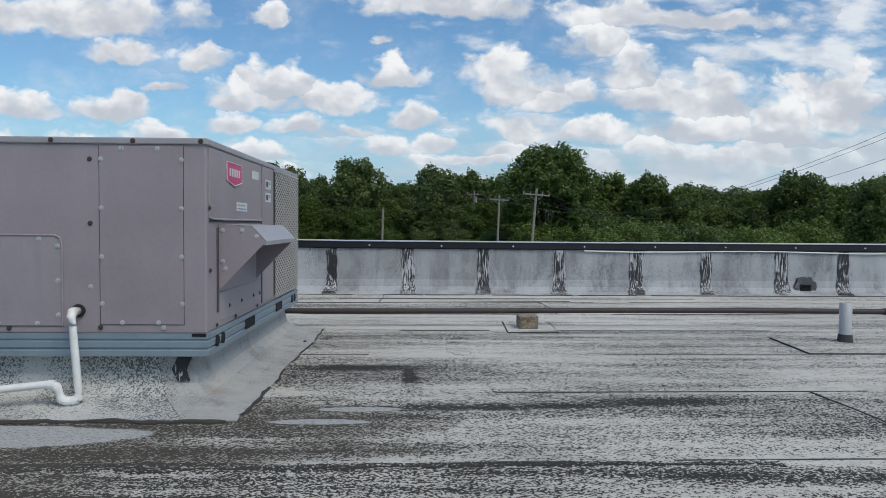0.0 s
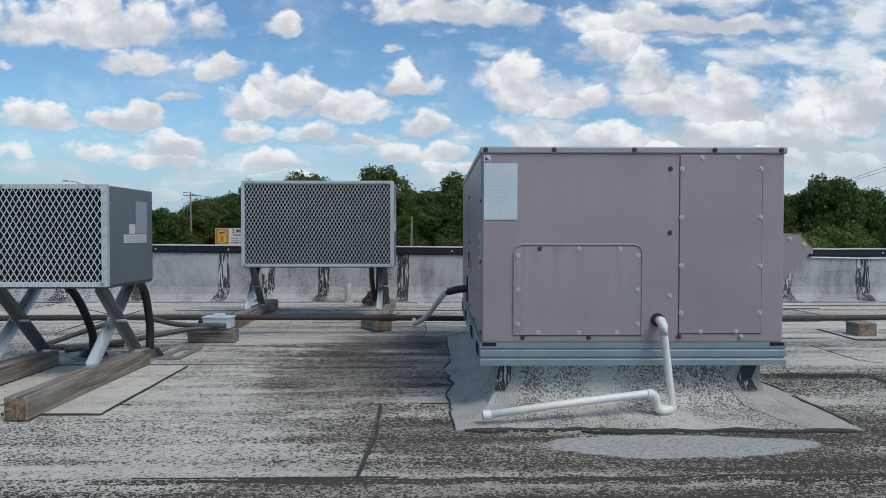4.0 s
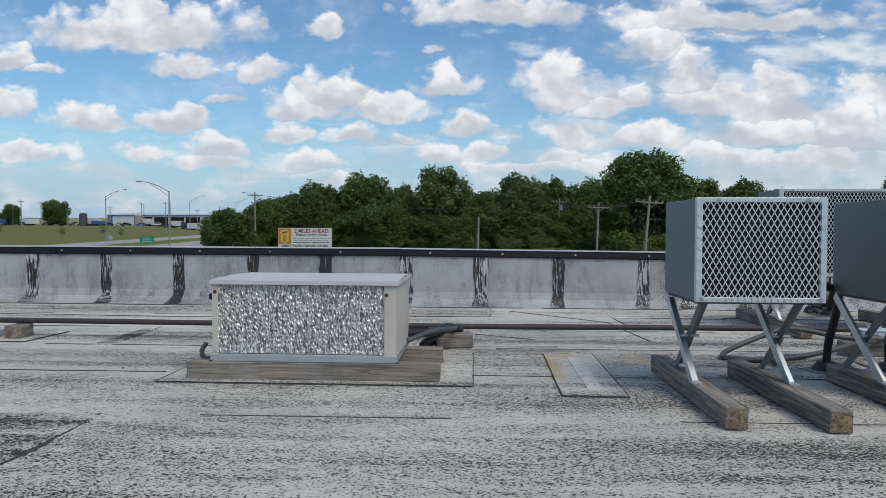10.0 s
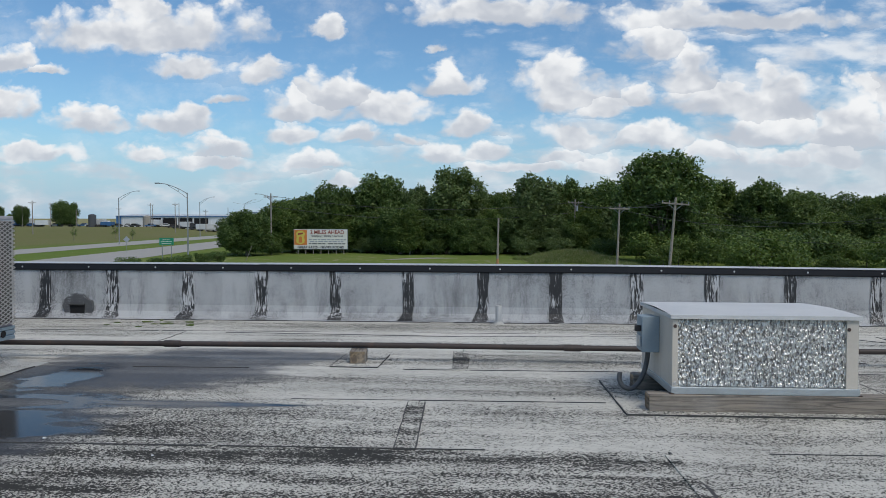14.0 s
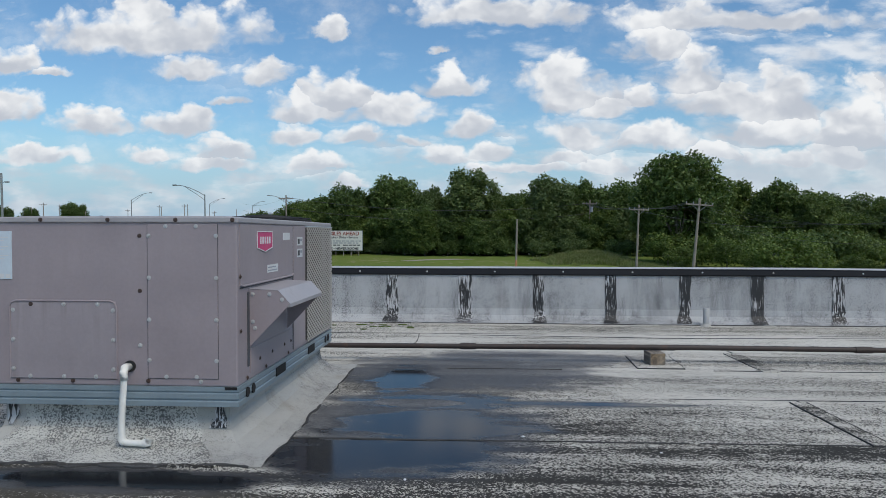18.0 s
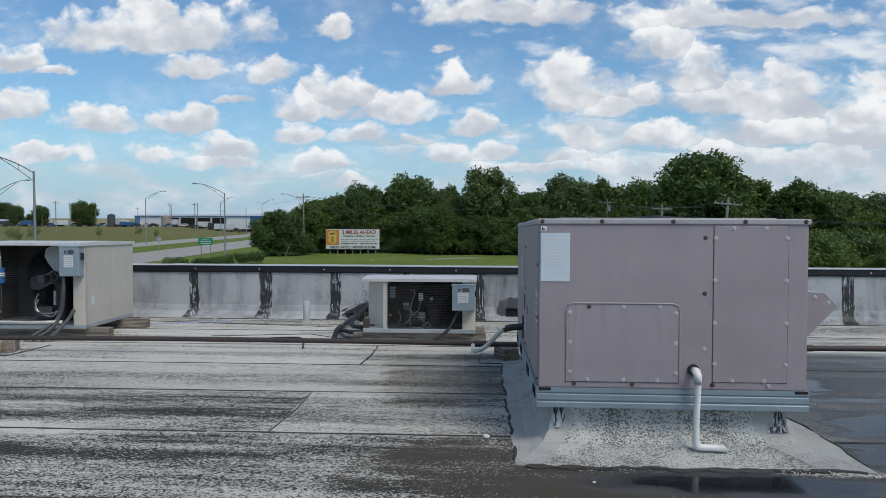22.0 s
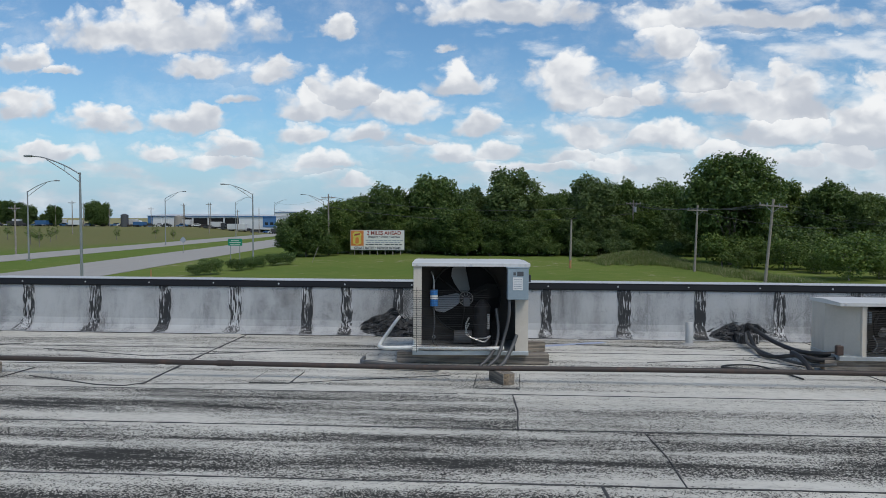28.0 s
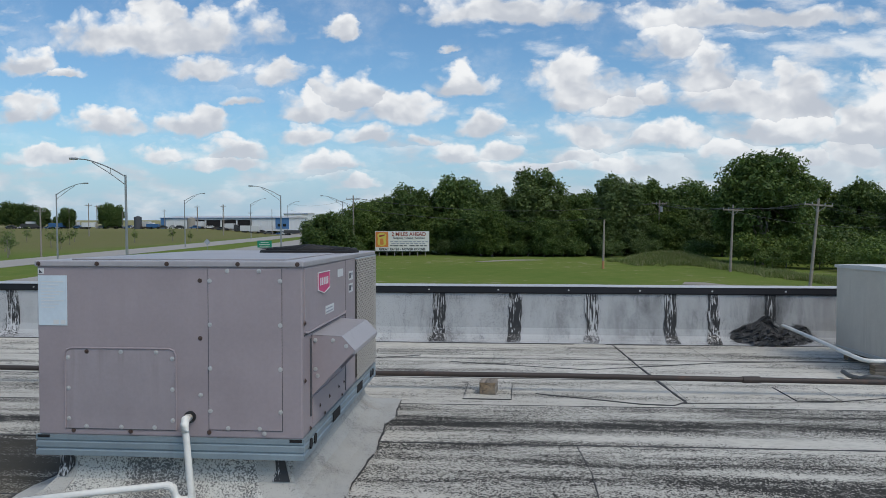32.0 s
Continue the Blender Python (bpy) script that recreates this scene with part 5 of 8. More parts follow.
def leg_bar(p, q, w, t):
    """An angle-iron leg between two points in a y-z plane."""
    p, q = Vector(p), Vector(q)
    way = (q - p).normalized()
    side = Vector((0, way.z, -way.y))
    bm = bmesh.new()
    prof = [(-w / 2, -w / 2), (w / 2, -w / 2), (w / 2, -w / 2 + t), (-w / 2 + t, -w / 2 + t), (-w / 2 + t, w / 2), (-w / 2, w / 2)]
    rings = [[bm.verts.new(e + Vector((a, 0, 0)) + side * -b) for a, b in prof] for e in (p, q)]
    n = len(prof)
    for i in range(n):
        bm.faces.new((rings[0][i], rings[0][(i + 1) % n], rings[1][(i + 1) % n], rings[1][i]))
    bm.faces.new(rings[0][::-1])
    bm.faces.new(rings[1])
    bmesh.ops.recalc_face_normals(bm, faces=bm.faces)
    return bm


def caged_condenser(x, y, w, d, z0, z1, feet, label, foot_z=0.095):
    """feet: x of each leg pair; legs cross from the front foot to the back edge."""
    c = thing("caged_condenser", label, "condenser", pose(x, y, 0.0), "caged condensers")
    h = z1 - z0
    part("casing", box(0.0, w, 0.012, d, z0, z1, 0.004), M["slate"], c, "slate-grey sheet-metal casing")
    part("coil", box(0.015, w - 0.015, 0.006, 0.014, z0 + 0.015, z1 - 0.015), M["coil"], c, "dark finned coil")
    part("wire_guard", lattice(w - 0.03, h - 0.03, 0.0285, 0.049, 0.0039, 0.003), M["mesh"], c, "expanded-metal guard", at=Matrix.Translation((0.015, -0.006, z0 + 0.015)))
    rim = part("guard_rim", box(-0.004, 0.022, -0.012, 0.016, z0 - 0.004, z1 + 0.004, 0.002), M["mesh"], c)
    box_ = [(w - 0.022, w + 0.004, z0 - 0.004, z1 + 0.004), (0.022, w - 0.022, z1 - 0.018, z1 + 0.004), (0.022, w - 0.022, z0 - 0.004, z0 + 0.018)]
    for a, b, e, f in box_:
        part("guard_rim", box(a, b, -0.012, 0.016, e, f, 0.002), M["mesh"], c)
    # strands folded round the rim
    bm = bmesh.new()
    for i in range(int(w / 0.0285)):
        for zz, s in ((z1 - 0.007, 1), (z0 + 0.007, -1)):
            rod((0.01 + i * 0.0285, -0.0135, zz - 0.009 * s), (0.02 + i * 0.0285, -0.0135, zz + 0.011 * s), 0.0025, n=5, bm=bm)
    for i in range(int(h / 0.049)):
        for xx, s in ((0.009, -1), (w - 0.009, 1)):
            rod((xx - 0.009 * s, -0.0135, z0 + 0.03 + i * 0.049), (xx + 0.011 * s, -0.0135, z0 + 0.045 + i * 0.049), 0.0025, n=5, bm=bm)
    tagged(part("folded_strands", bm, M["mesh"], rim), kind="stuff")
    for xx in (0.09, w - 0.08):
        part("washer", rod((xx, -0.012, z1 - 0.008), (xx, -0.017, z1 - 0.008), 0.009, n=12), M["alu"], c)
    for xx in (0.02, w - 0.02):
        part("washer", rod((xx, -0.012, z0 + 0.01), (xx, -0.017, z0 + 0.01), 0.009, n=12), M["alu"], c)
    # maker's plates on the right side
    plate = part("data_plate", box(w - 0.001, w + 0.0015, d * 0.60, d * 0.86, z0 + h * 0.52, z1 - h * 0.13), M["greyprint"], c, "grey data plate")
    lab = part("data_label", box(w - 0.001, w + 0.0018, d * 0.33, d * 0.84, z0 + h * 0.42, z0 + h * 0.51), M["white"], c, "white data label")
    for i in range(3):
        part("print", box(w + 0.0018, w + 0.0024, d * 0.37, d * 0.8, z0 + h * (0.435 + 0.023 * i), z0 + h * (0.443 + 0.023 * i)), M["greyprint"], lab)
    part("data_label", box(w - 0.001, w + 0.0018, d * 0.45, d * 0.58, z0 + h * 0.52, z0 + h * 0.62), M["white"], c)
    part("bottom_pan", box(0.004, w - 0.004, 0.0, d - 0.004, z0 - 0.012, z0), M["ink"], c)
    for fx in feet:
        front = part("leg", leg_bar((fx, 0.02, foot_z), (fx, d - 0.06, z0 - 0.01), 0.042, 0.004), M["strut"], c, "galvanised angle leg")
        # the back leg's shaded underside is put into a darker colour
        back = part("leg", leg_bar((fx + 0.042, d - 0.09, foot_z), (fx + 0.042, 0.03, z0 - 0.01), 0.042, 0.004), M["dull"], c, "galvanised angle leg, coloured darker for its shaded side")
        part("bolt", rod((fx - 0.01, d / 2 - 0.03, (foot_z + z0) / 2), (fx + 0.075, d / 2 - 0.03, (foot_z + z0) / 2), 0.007, n=6), M["steel"], front)
        part("foot_plate", box(fx - 0.02, fx + 0.022, -0.005, 0.05, foot_z, foot_z + 0.005), M["strut"], front)
        part("foot_plate", box(fx + 0.022, fx + 0.064, d - 0.12, d - 0.065, foot_z, foot_z + 0.005), M["strut"], back)
    return c


for x, y, l in ((2.78, 2.995, 1.14), (3.163, 2.97, 1.07), (3.638, 2.895, 1.06), (4.112, 2.872, 1.11)):
    sleeper(x, y, l, False, "weathered grey 4x4 timber sleeper lying on the roof", "sleepers under the condensers")
caged_condenser(2.745, 3.405, 0.56, 0.50, 0.468, 0.928, (0.012, 0.44), "small slate-grey condenser with a diamond-mesh guard on crossed legs")
caged_condenser(3.62, 3.45, 0.565, 0.50, 0.468, 0.93, (0.0, 0.475), "small slate-grey condenser with a diamond-mesh guard on crossed legs")
caged_condenser(4.14, 5.78, 1.205, 0.42, 0.445, 1.122, (0.03, 1.09), "wide slate-grey condenser with a diamond-mesh guard on crossed legs")
for x in (4.18, 5.27):
    sleeper(x, 5.4, 1.25, False, "weathered grey 4x4 timber sleeper beyond the pipe", "sleepers under the condensers")


# ------------------------------------------------------------------ low condensing unit with bare fins
def low_unit(x, y):
    w, d, z0, z1 = 0.961, 0.66, 0.102, 0.515
    u = thing("condensing_unit", "low beige condensing unit with dented bare aluminium fins on two timbers", "condensing unit", pose(x, y, 0.0))
    part("coil", box(0.03, w - 0.06, 0.008, 0.05, z0 + 0.035, z1 - 0.02), M["fin"], u, "glinting dented aluminium fins")
    part("corner_post", box(0.0, 0.03, 0.0, 0.06, z0, z1 - 0.015, 0.002), M["beige"], u)
    part("corner_post", box(w - 0.062, w, 0.0, 0.06, z0, z1 - 0.015, 0.002), M["beige"], u)
    part("base_pan", box(-0.006, w + 0.006, -0.012, d + 0.004, z0 - 0.006, z0 + 0.032, 0.003), M["galv"], u, "galvanised base pan")
    part("side_panel", box(w - 0.004, w, 0.06, d, z0 + 0.03, z1 - 0.015, 0.001), M["beige"], u)
    part("side_panel", box(0.0, 0.004, 0.06, d, z0 + 0.03, z1 - 0.015, 0.001), M["beige"], u)
    part("back_panel", box(0.004, w - 0.004, d - 0.004, d, z0 + 0.03, z1 - 0.015), M["beige"], u)
    # black filler puts the shade behind the fins into colour
    part("inner_dark", box(0.02, w - 0.02, 0.06, d - 0.02, z0 + 0.03, z1 - 0.03), M["black"], u)
    # lid: slightly sagging sheet with turned-down edges
    bm = bmesh.new()
    n = 10
    grid = [[bm.verts.new((-0.012 + (w + 0.024) * i / n, -0.014 + (d + 0.028) * j / 4, z1 + 0.001 + 0.012 * math.sin(math.pi * j / 4) * (0.7 + 0.5 * math.sin(i * 0.9)))) for j in range(5)] for i in range(n + 1)]
    for i in range(n):
        for j in range(4):
            bm.faces.new((grid[i][j], grid[i + 1][j], grid[i + 1][j + 1], grid[i][j + 1]))
    lid = part("lid", bm, M["beige_top"], u, "weathered white lid", smooth=True)
    part("lid_edge", box(-0.012, w + 0.012, -0.014, -0.008, z1 - 0.02, z1 + 0.001, 0.001), M["beige_top"], lid)
    part("lid_edge", box(w + 0.006, w + 0.012, -0.008, d + 0.014, z1 - 0.02, z1 + 0.001, 0.001), M["beige_top"], lid)
    part("lid_edge", box(-0.012, -0.006, -0.008, d + 0.014, z1 - 0.02, z1 + 0.001, 0.001), M["beige_top"], lid)
    screws(u, [(0.015, -0.0, z1 - 0.06), (w - 0.05, 0.0, z1 - 0.07), (0.015, 0.0, z0 + 0.05)], (0, 1))
    for xx in (-0.012, w - 0.004):
        part("foot_tab", box(xx, xx + 0.02, -0.016, 0.01, z0 - 0.03, z0, 0.001), M["rusty"], u)
    # electrical box on the left side
    b = part("electric_box", box(-0.095, -0.004, 0.26, 0.40, 0.27, 0.47, 0.006), M["box_blue"], u, "blue-grey electrical disconnect box")
    part("box_lid", box(-0.099, 0.0, 0.252, 0.26, 0.27, 0.475, 0.003), M["box_blue"], b)
    part("switch", box(-0.13, -0.095, 0.28, 0.31, 0.385, 0.42, 0.006), M["rubber"], b, "black switch handle")
    part("box_hinge", box(-0.105, -0.097, 0.28, 0.36, 0.30, 0.36, 0.002), M["galv"], b)
    part("flexible_conduit", sweep(smooth_line([(-0.045, 0.33, 0.28), (-0.05, 0.34, 0.20), (-0.075, 0.33, 0.12), (-0.125, 0.32, 0.055), (-0.175, 0.33, 0.05), (-0.20, 0.36, 0.085), (-0.19, 0.40, 0.12)], 6), 0.014, 8), M["hose"], u, "looped grey flexible conduit", smooth=True)
    return u


low_unit(0.394, 3.78)
sleeper(0.27, 3.80, 1.31, True, "weathered grey 4x4 timber sleeper under the condensing unit", "sleepers under the low unit")
sleeper(0.30, 4.30, 1.27, True, "weathered grey 4x4 timber sleeper under the condensing unit", "sleepers under the low unit")


# ------------------------------------------------------------------ open-fronted condensing units
def fan_parts(parent, cx, cz, y, r, blades=4, tone="rubber", bright=True):
    # near-black disc holds the shade of the fan opening in its colour
    part("fan_opening", rod((cx, y + 0.02, cz), (cx, y + 0.03, cz), r * 1.02, n=36), M["black"], parent, "near-black disc for the shade in the fan opening")
    ring = [(cx + r * math.cos(a), y, cz + r * math.sin(a)) for a in np.linspace(0, 2 * math.pi, 33)]
    part("fan_ring", sweep(ring, 0.009, 6), M[tone], parent, "dark fan shroud ring")
    # alike blades: shade and sky reflection are put into their dark and bright colours
    for i in range(blades):
        a = 2 * math.pi * i / blades + 0.2
        pts = [(rr * r * math.cos(da), rr * r * math.sin(da)) for rr, da in ((0.10, -0.35), (0.28, -0.75), (0.52, -0.62), (0.78, -0.48), (0.93, -0.28), (0.97, 0.0), (0.93, 0.25), (0.75, 0.42), (0.5, 0.5), (0.28, 0.55), (0.10, 0.35))]
        bm = prism(pts, -0.002, 0.002, "y")
        part("fan_blade", bm, M["alu" if bright and i in (1, 2) else "blade_shade"], parent, "dull aluminium fan blade" if bright and i in (1, 2) else "fan blade with shade put into a near-black colour", at=Matrix.Translation((cx, y, cz)) @ pose(0, 0, 0, 0, -math.degrees(a), 0) @ pose(0, 0, 0, 22, 0, 0))
    part("fan_motor", rod((cx, y + 0.03, cz), (cx, y - 0.10, cz), 0.055, 0.05, 18), M["rubber"], parent, "dark fan motor")
    if bright:
        cap = part("motor_cap", rod((cx, y - 0.10, cz), (cx, y - 0.108, cz), 0.065, 0.058, 18), M["rubber"], parent, "round grey motor cap with cooling slots")
        part("cap_ring", sweep([(cx + 0.062 * math.cos(b), y - 0.106, cz + 0.062 * math.sin(b)) for b in np.linspace(0, 2 * math.pi, 25)], 0.005, 6), M["copper"], cap)
        for i in range(10):
            b = 2 * math.pi * i / 10
            part("cap_slot", rod((cx + 0.024 * math.cos(b), y - 0.109, cz + 0.024 * math.sin(b)), (cx + 0.05 * math.cos(b), y - 0.109, cz + 0.05 * math.sin(b)), 0.004, n=5), M["alu"], cap)
    for i in range(3):
        a = 2 * math.pi * i / 3 + 0.4
        part("motor_bracket", rod((cx, y - 0.05, cz), (cx + r * math.cos(a), y, cz + r * math.sin(a)), 0.006, n=6), M["rubber"], parent)


def switch_box(parent, x0, x1, z0, z1, y):
    b = part("disconnect_box", box(x0, x1, y - 0.09, y, z0, z1, 0.005), M["box_blue"], parent, "blue-grey disconnect box with a white label")
    w, h = x1 - x0, z1 - z0
    part("box_flange", box(x0 - 0.008, x1 + 0.008, y - 0.094, y - 0.002, z1 - 0.006, z1 + 0.004, 0.002), M["box_blue"], b)
    part("box_label", box(x0 + 0.25 * w, x0 + 0.72 * w, y - 0.0925, y - 0.09, z0 + 0.30 * h, z0 + 0.70 * h), M["white"], b, "white label")
    part("box_print", box(x0 + 0.45 * w, x0 + 0.75 * w, y - 0.0925, y - 0.09, z0 + 0.74 * h, z0 + 0.88 * h), M["ink"], b)
    part("box_print", box(x0 + 0.27 * w, x0 + 0.38 * w, y - 0.0925, y - 0.09, z0 + 0.76 * h, z0 + 0.86 * h), M["ink"], b)
    for i in range(5):
        part("box_print", box(x0 + 0.29 * w, x0 + 0.67 * w, y - 0.0932, y - 0.0925, z0 + (0.34 + i * 0.07) * h, z0 + (0.36 + i * 0.07) * h), M["greyprint"], b)
    part("switch_handle", box(x1, x1 + 0.022, y - 0.06, y - 0.03, z0 + 0.55 * h, z0 + 0.78 * h, 0.004), M["rubber"], b, "black switch handle")


def open_unit(x, y, w, d, z0, z1, tall, label, turn=0.0):
    u = thing("condensing_unit", label, "condensing unit", pose(x, y, 0.0, 0, 0, turn), "open condensing units")
    post_l, post_r = 0.07, 0.11
    part("side_panel", box(0.0, 0.004, 0.0 if tall else 0.26, d, z0, z1 - 0.015, 0.001), M["beige"], u)
    right = part("side_panel", box(w - 0.004, w, 0.0, d * 0.5, z0, z1 - 0.015, 0.001), M["beige"], u)
    part("side_panel", box(w - 0.006, w - 0.001, d * 0.5 + 0.004, d, z0, z1 - 0.015, 0.001), M["beige"], u)
    if tall:
        part("corner_post", box(0.0, post_l, -0.004, 0.03, z0, z1 - 0.012, 0.002), M["beige"], u)
    else:
        part("corner_post", box(0.175, 0.215, -0.004, 0.03, z0, z1 - 0.012, 0.002), M["beige"], u)
        part("angled_panel", prism([(0.0, 0.26), (0.004, 0.264), (0.18, 0.03), (0.175, 0.026)], z0 + 0.02, z1 - 0.014, "z"), M["beige"], u)
    part("corner_post", box(w - post_r, w, -0.004, 0.03, z0, z1 - 0.012, 0.002), M["beige"], u)
    # dark sheets added inside the side panels put interior shade into colour
    part("liner", box(0.006, 0.010, 0.03 if tall else 0.28, d * 0.62, z0 + 0.03, z1 - 0.03), M["inner"], u, "dark sheet added for the shade inside")
    part("liner", box(w - 0.010, w - 0.006, 0.03, d * 0.62, z0 + 0.03, z1 - 0.03), M["inner"], u, "dark sheet added for the shade inside")
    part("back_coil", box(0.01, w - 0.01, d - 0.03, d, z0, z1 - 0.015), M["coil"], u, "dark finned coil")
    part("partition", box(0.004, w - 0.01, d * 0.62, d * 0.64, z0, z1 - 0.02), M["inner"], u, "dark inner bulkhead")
    part("base_pan", box(-0.006, w + 0.004, -0.012, d, z0 - 0.008, z0 + 0.028, 0.003), M["galv"], u, "galvanised base pan")
    ov = 0.02
    lid = part("lid", prism([(-ov, z1 - 0.004), (-ov, z1 + 0.002), (d * 0.5, z1 + 0.012), (d + ov, z1 + 0.002), (d + ov, z1 - 0.004)], -0.012, w + 0.012), M["beige_top"], u, "weathered white lid")
    part("lid_edge", box(-0.012, w + 0.012, -ov - 0.003, -ov + 0.003, z1 - 0.026, z1 + 0.002, 0.001), M["beige_top"], lid)
    for xx in (-0.012, w + 0.008):
        part("lid_edge", box(xx, xx + 0.004, -ov + 0.003, d + ov, z1 - 0.026, z1 - 0.003), M["beige_top"], lid)
    screws(lid, [(f * w, -ov - 0.003, z1 - 0.012) for f in (0.03, 0.5, 0.97)])
    h = z1 - z0
    # horizontal guard wires
    guard = part("wire_guard", sweep([(0.03 if tall else 0.22, -0.045 if tall else -0.008, z0 + 0.02), (0.03 if tall else 0.22, -0.045 if tall else -0.008, z0 + (0.74 if tall else 0.9) * h)], 0.0022, 5), M["rubber"], u, "black wire guard")
    n = int(h / (0.021 if tall else 0.017))
    for i in range(n):
        zz = z0 + 0.05 + i * (h - 0.09) / n
        if tall and zz > z0 + h * 0.72:
            continue
        part("guard_wire", sweep([(-0.01 if tall else 0.21, -0.045 if tall else -0.008, zz), (w * 0.66 if tall else w - post_r, -0.045 if tall else -0.008, zz)], 0.0016 if tall else 0.0026, 5), M["rubber"], guard)
    comp = part("compressor", rod((w * 0.62, d * 0.32, z0 + 0.03), (w * 0.62, d * 0.32, z0 + h * 0.48), 0.085 if tall else 0.07, 0.075 if tall else 0.06, 20), M["rubber"], u, "black hermetic compressor")
    part("compressor_dome", rod((w * 0.62, d * 0.32, z0 + h * 0.48), (w * 0.62, d * 0.32, z0 + h * 0.56), 0.075, 0.03, 20), M["rubber"], comp)
    part("receiver", rod((w * 0.36, d * 0.35, z0 + 0.10), (w * 0.52, d * 0.35, z0 + 0.10), 0.06, 0.06, 16), M["ink"], u, "dark liquid receiver")
    if tall:
        fan_parts(u, w * 0.47, z0 + h * 0.56, d * 0.55, h * 0.42)
        part("valve_block", box(w * 0.44, w * 0.50, d * 0.2, d * 0.3, z0 + h * 0.5, z0 + h * 0.6, 0.006), M["ink"], u)
        drier = part("filter_drier", rod((0.175, 0.06, z0 + h * 0.52), (0.175, 0.06, z0 + h * 0.70), 0.034, 0.034, 14), M["blue"], u, "blue filter drier with a white band")
        part("drier_band", rod((0.175, 0.06, z0 + h * 0.60), (0.175, 0.06, z0 + h * 0.645), 0.0348, 0.0348, 14), M["white"], drier)
        part("liquid_line", sweep(smooth_line([(0.175, 0.06, z0 + h * 0.52), (0.18, 0.06, z0 + h * 0.3), (0.17, 0.07, z0 + h * 0.1), (0.3, 0.1, z0 + 0.05)]), 0.006, 6), M["hose"], u, "thin steel line")
        part("liquid_line", sweep(smooth_line([(0.175, 0.06, z0 + h * 0.70), (0.172, 0.06, z0 + h * 0.82), (0.15, 0.09, z0 + h * 0.9)]), 0.006, 6), M["copper"], u)
        part("sight_glass", rod((0.175, 0.05, z0 + h * 0.18), (0.175, 0.035, z0 + h * 0.18), 0.014, n=12), M["alu"], u, "bright sight glass")
        part("sight_lens", rod((0.175, 0.036, z0 + h * 0.18), (0.175, 0.033, z0 + h * 0.18), 0.008, n=12), M["black"], u)
        for dz in (0.0, 0.05):
            part("suction_line", sweep(smooth_line([(w * 0.49, 0.12, z0 + 0.30 - dz), (w * 0.46, 0.12, z0 + 0.22 - dz), (w * 0.5, 0.11, z0 + 0.13), (w * 0.62, 0.10, z0 + 0.12 - dz * 0.6), (w * 0.68, 0.11, z0 + 0.14)]), 0.007, 6), M["copper"], u, "bright copper suction line")
        part("braided_hose", sweep(smooth_line([(w * 0.73, 0.1, z0 + 0.38), (w * 0.745, 0.05, z0 + 0.2), (w * 0.72, 0.0, z0 + 0.07), (w * 0.64, -0.12, z0 - 0.02), (w * 0.55, -0.2, 0.02)]), 0.013, 8), M["hose"], u, "ribbed grey hose", smooth=True)
        part("flexible_conduit", sweep(smooth_line([(w * 0.83, -0.06, z0 + h * 0.62), (w * 0.825, -0.05, z0 + 0.32), (w * 0.79, -0.02, z0 + 0.15), (w * 0.73, -0.1, z0 + 0.0), (w * 0.62, -0.2, 0.02)]), 0.014, 8), M["hose"], u, "grey flexible conduit", smooth=True)
        part("flexible_conduit", sweep(smooth_line([(w * 0.90, -0.015, z0 + 0.17), (w * 0.86, -0.05, z0 + 0.08), (w * 0.78, -0.14, 0.06), (w * 0.7, -0.2, 0.02)]), 0.016, 8), M["hose"], u, "grey flexible conduit", smooth=True)
        part("receiver_band", rod((w * 0.66, 0.1, z0 + 0.2), (w * 0.66, 0.1, z0 + 0.33), 0.014, n=10), M["copper"], u)
        switch_box(u, w * 0.81, w + 0.0 - 0.01, z1 - 0.30, z1 - 0.03, -0.006)
        label_plate(right, "label", w, 0.10, 0.16, z0 + 0.2, z0 + 0.28, M["white"], 1)
        pv = part("drain_pipe", sweep(smooth_line([(w * 0.79, -0.02, z0 + 0.055), (w * 0.5, -0.02, z0 + 0.05), (0.05, -0.022, z0 + 0.058), (-0.2, 0.0, z0 + 0.05), (-0.28, 0.04, z0 + 0.05), (-0.298, 0.16, z0 + 0.056), (-0.265, 0.75, z0 + 0.09), (-0.225, 1.47, z0 + 0.125), (-0.223, 1.53, z0 + 0.11)], 4), 0.017, 10), M["pvc"], u, "white plastic drain pipe", smooth=True)
        part("pipe_tee", box(-0.01, 0.045, -0.045, 0.0, z0 + 0.032, z0 + 0.08, 0.008), M["pvc"], pv)
        part("pipe_tee", rod((0.018, -0.022, z0 + 0.06), (0.018, -0.022, z0 + 0.125), 0.018, n=12), M["pvc"], pv)
    else:
        fan_parts(u, w * 0.62, z0 + h * 0.52, d * 0.5, h * 0.42, bright=False)
        part("contactor", box(w * 0.23, w * 0.28, 0.04, 0.10, z0 + h * 0.62, z0 + h * 0.84, 0.004), M["box_blue"], u, "grey contactor block")
        part("relay", box(w * 0.49, w * 0.53, 0.05, 0.09, z0 + h * 0.58, z0 + h * 0.72, 0.003), M["white"], u)
        part("capacitor_plate", box(w * 0.49, w * 0.55, 0.06, 0.09, z0 + h * 0.22, z0 + h * 0.36, 0.003), M["greyprint"], u)
        part("gauge", rod((w * 0.61, 0.07, z0 + h * 0.62), (w * 0.61, 0.04, z0 + h * 0.62), 0.016, n=14), M["alu"], u)
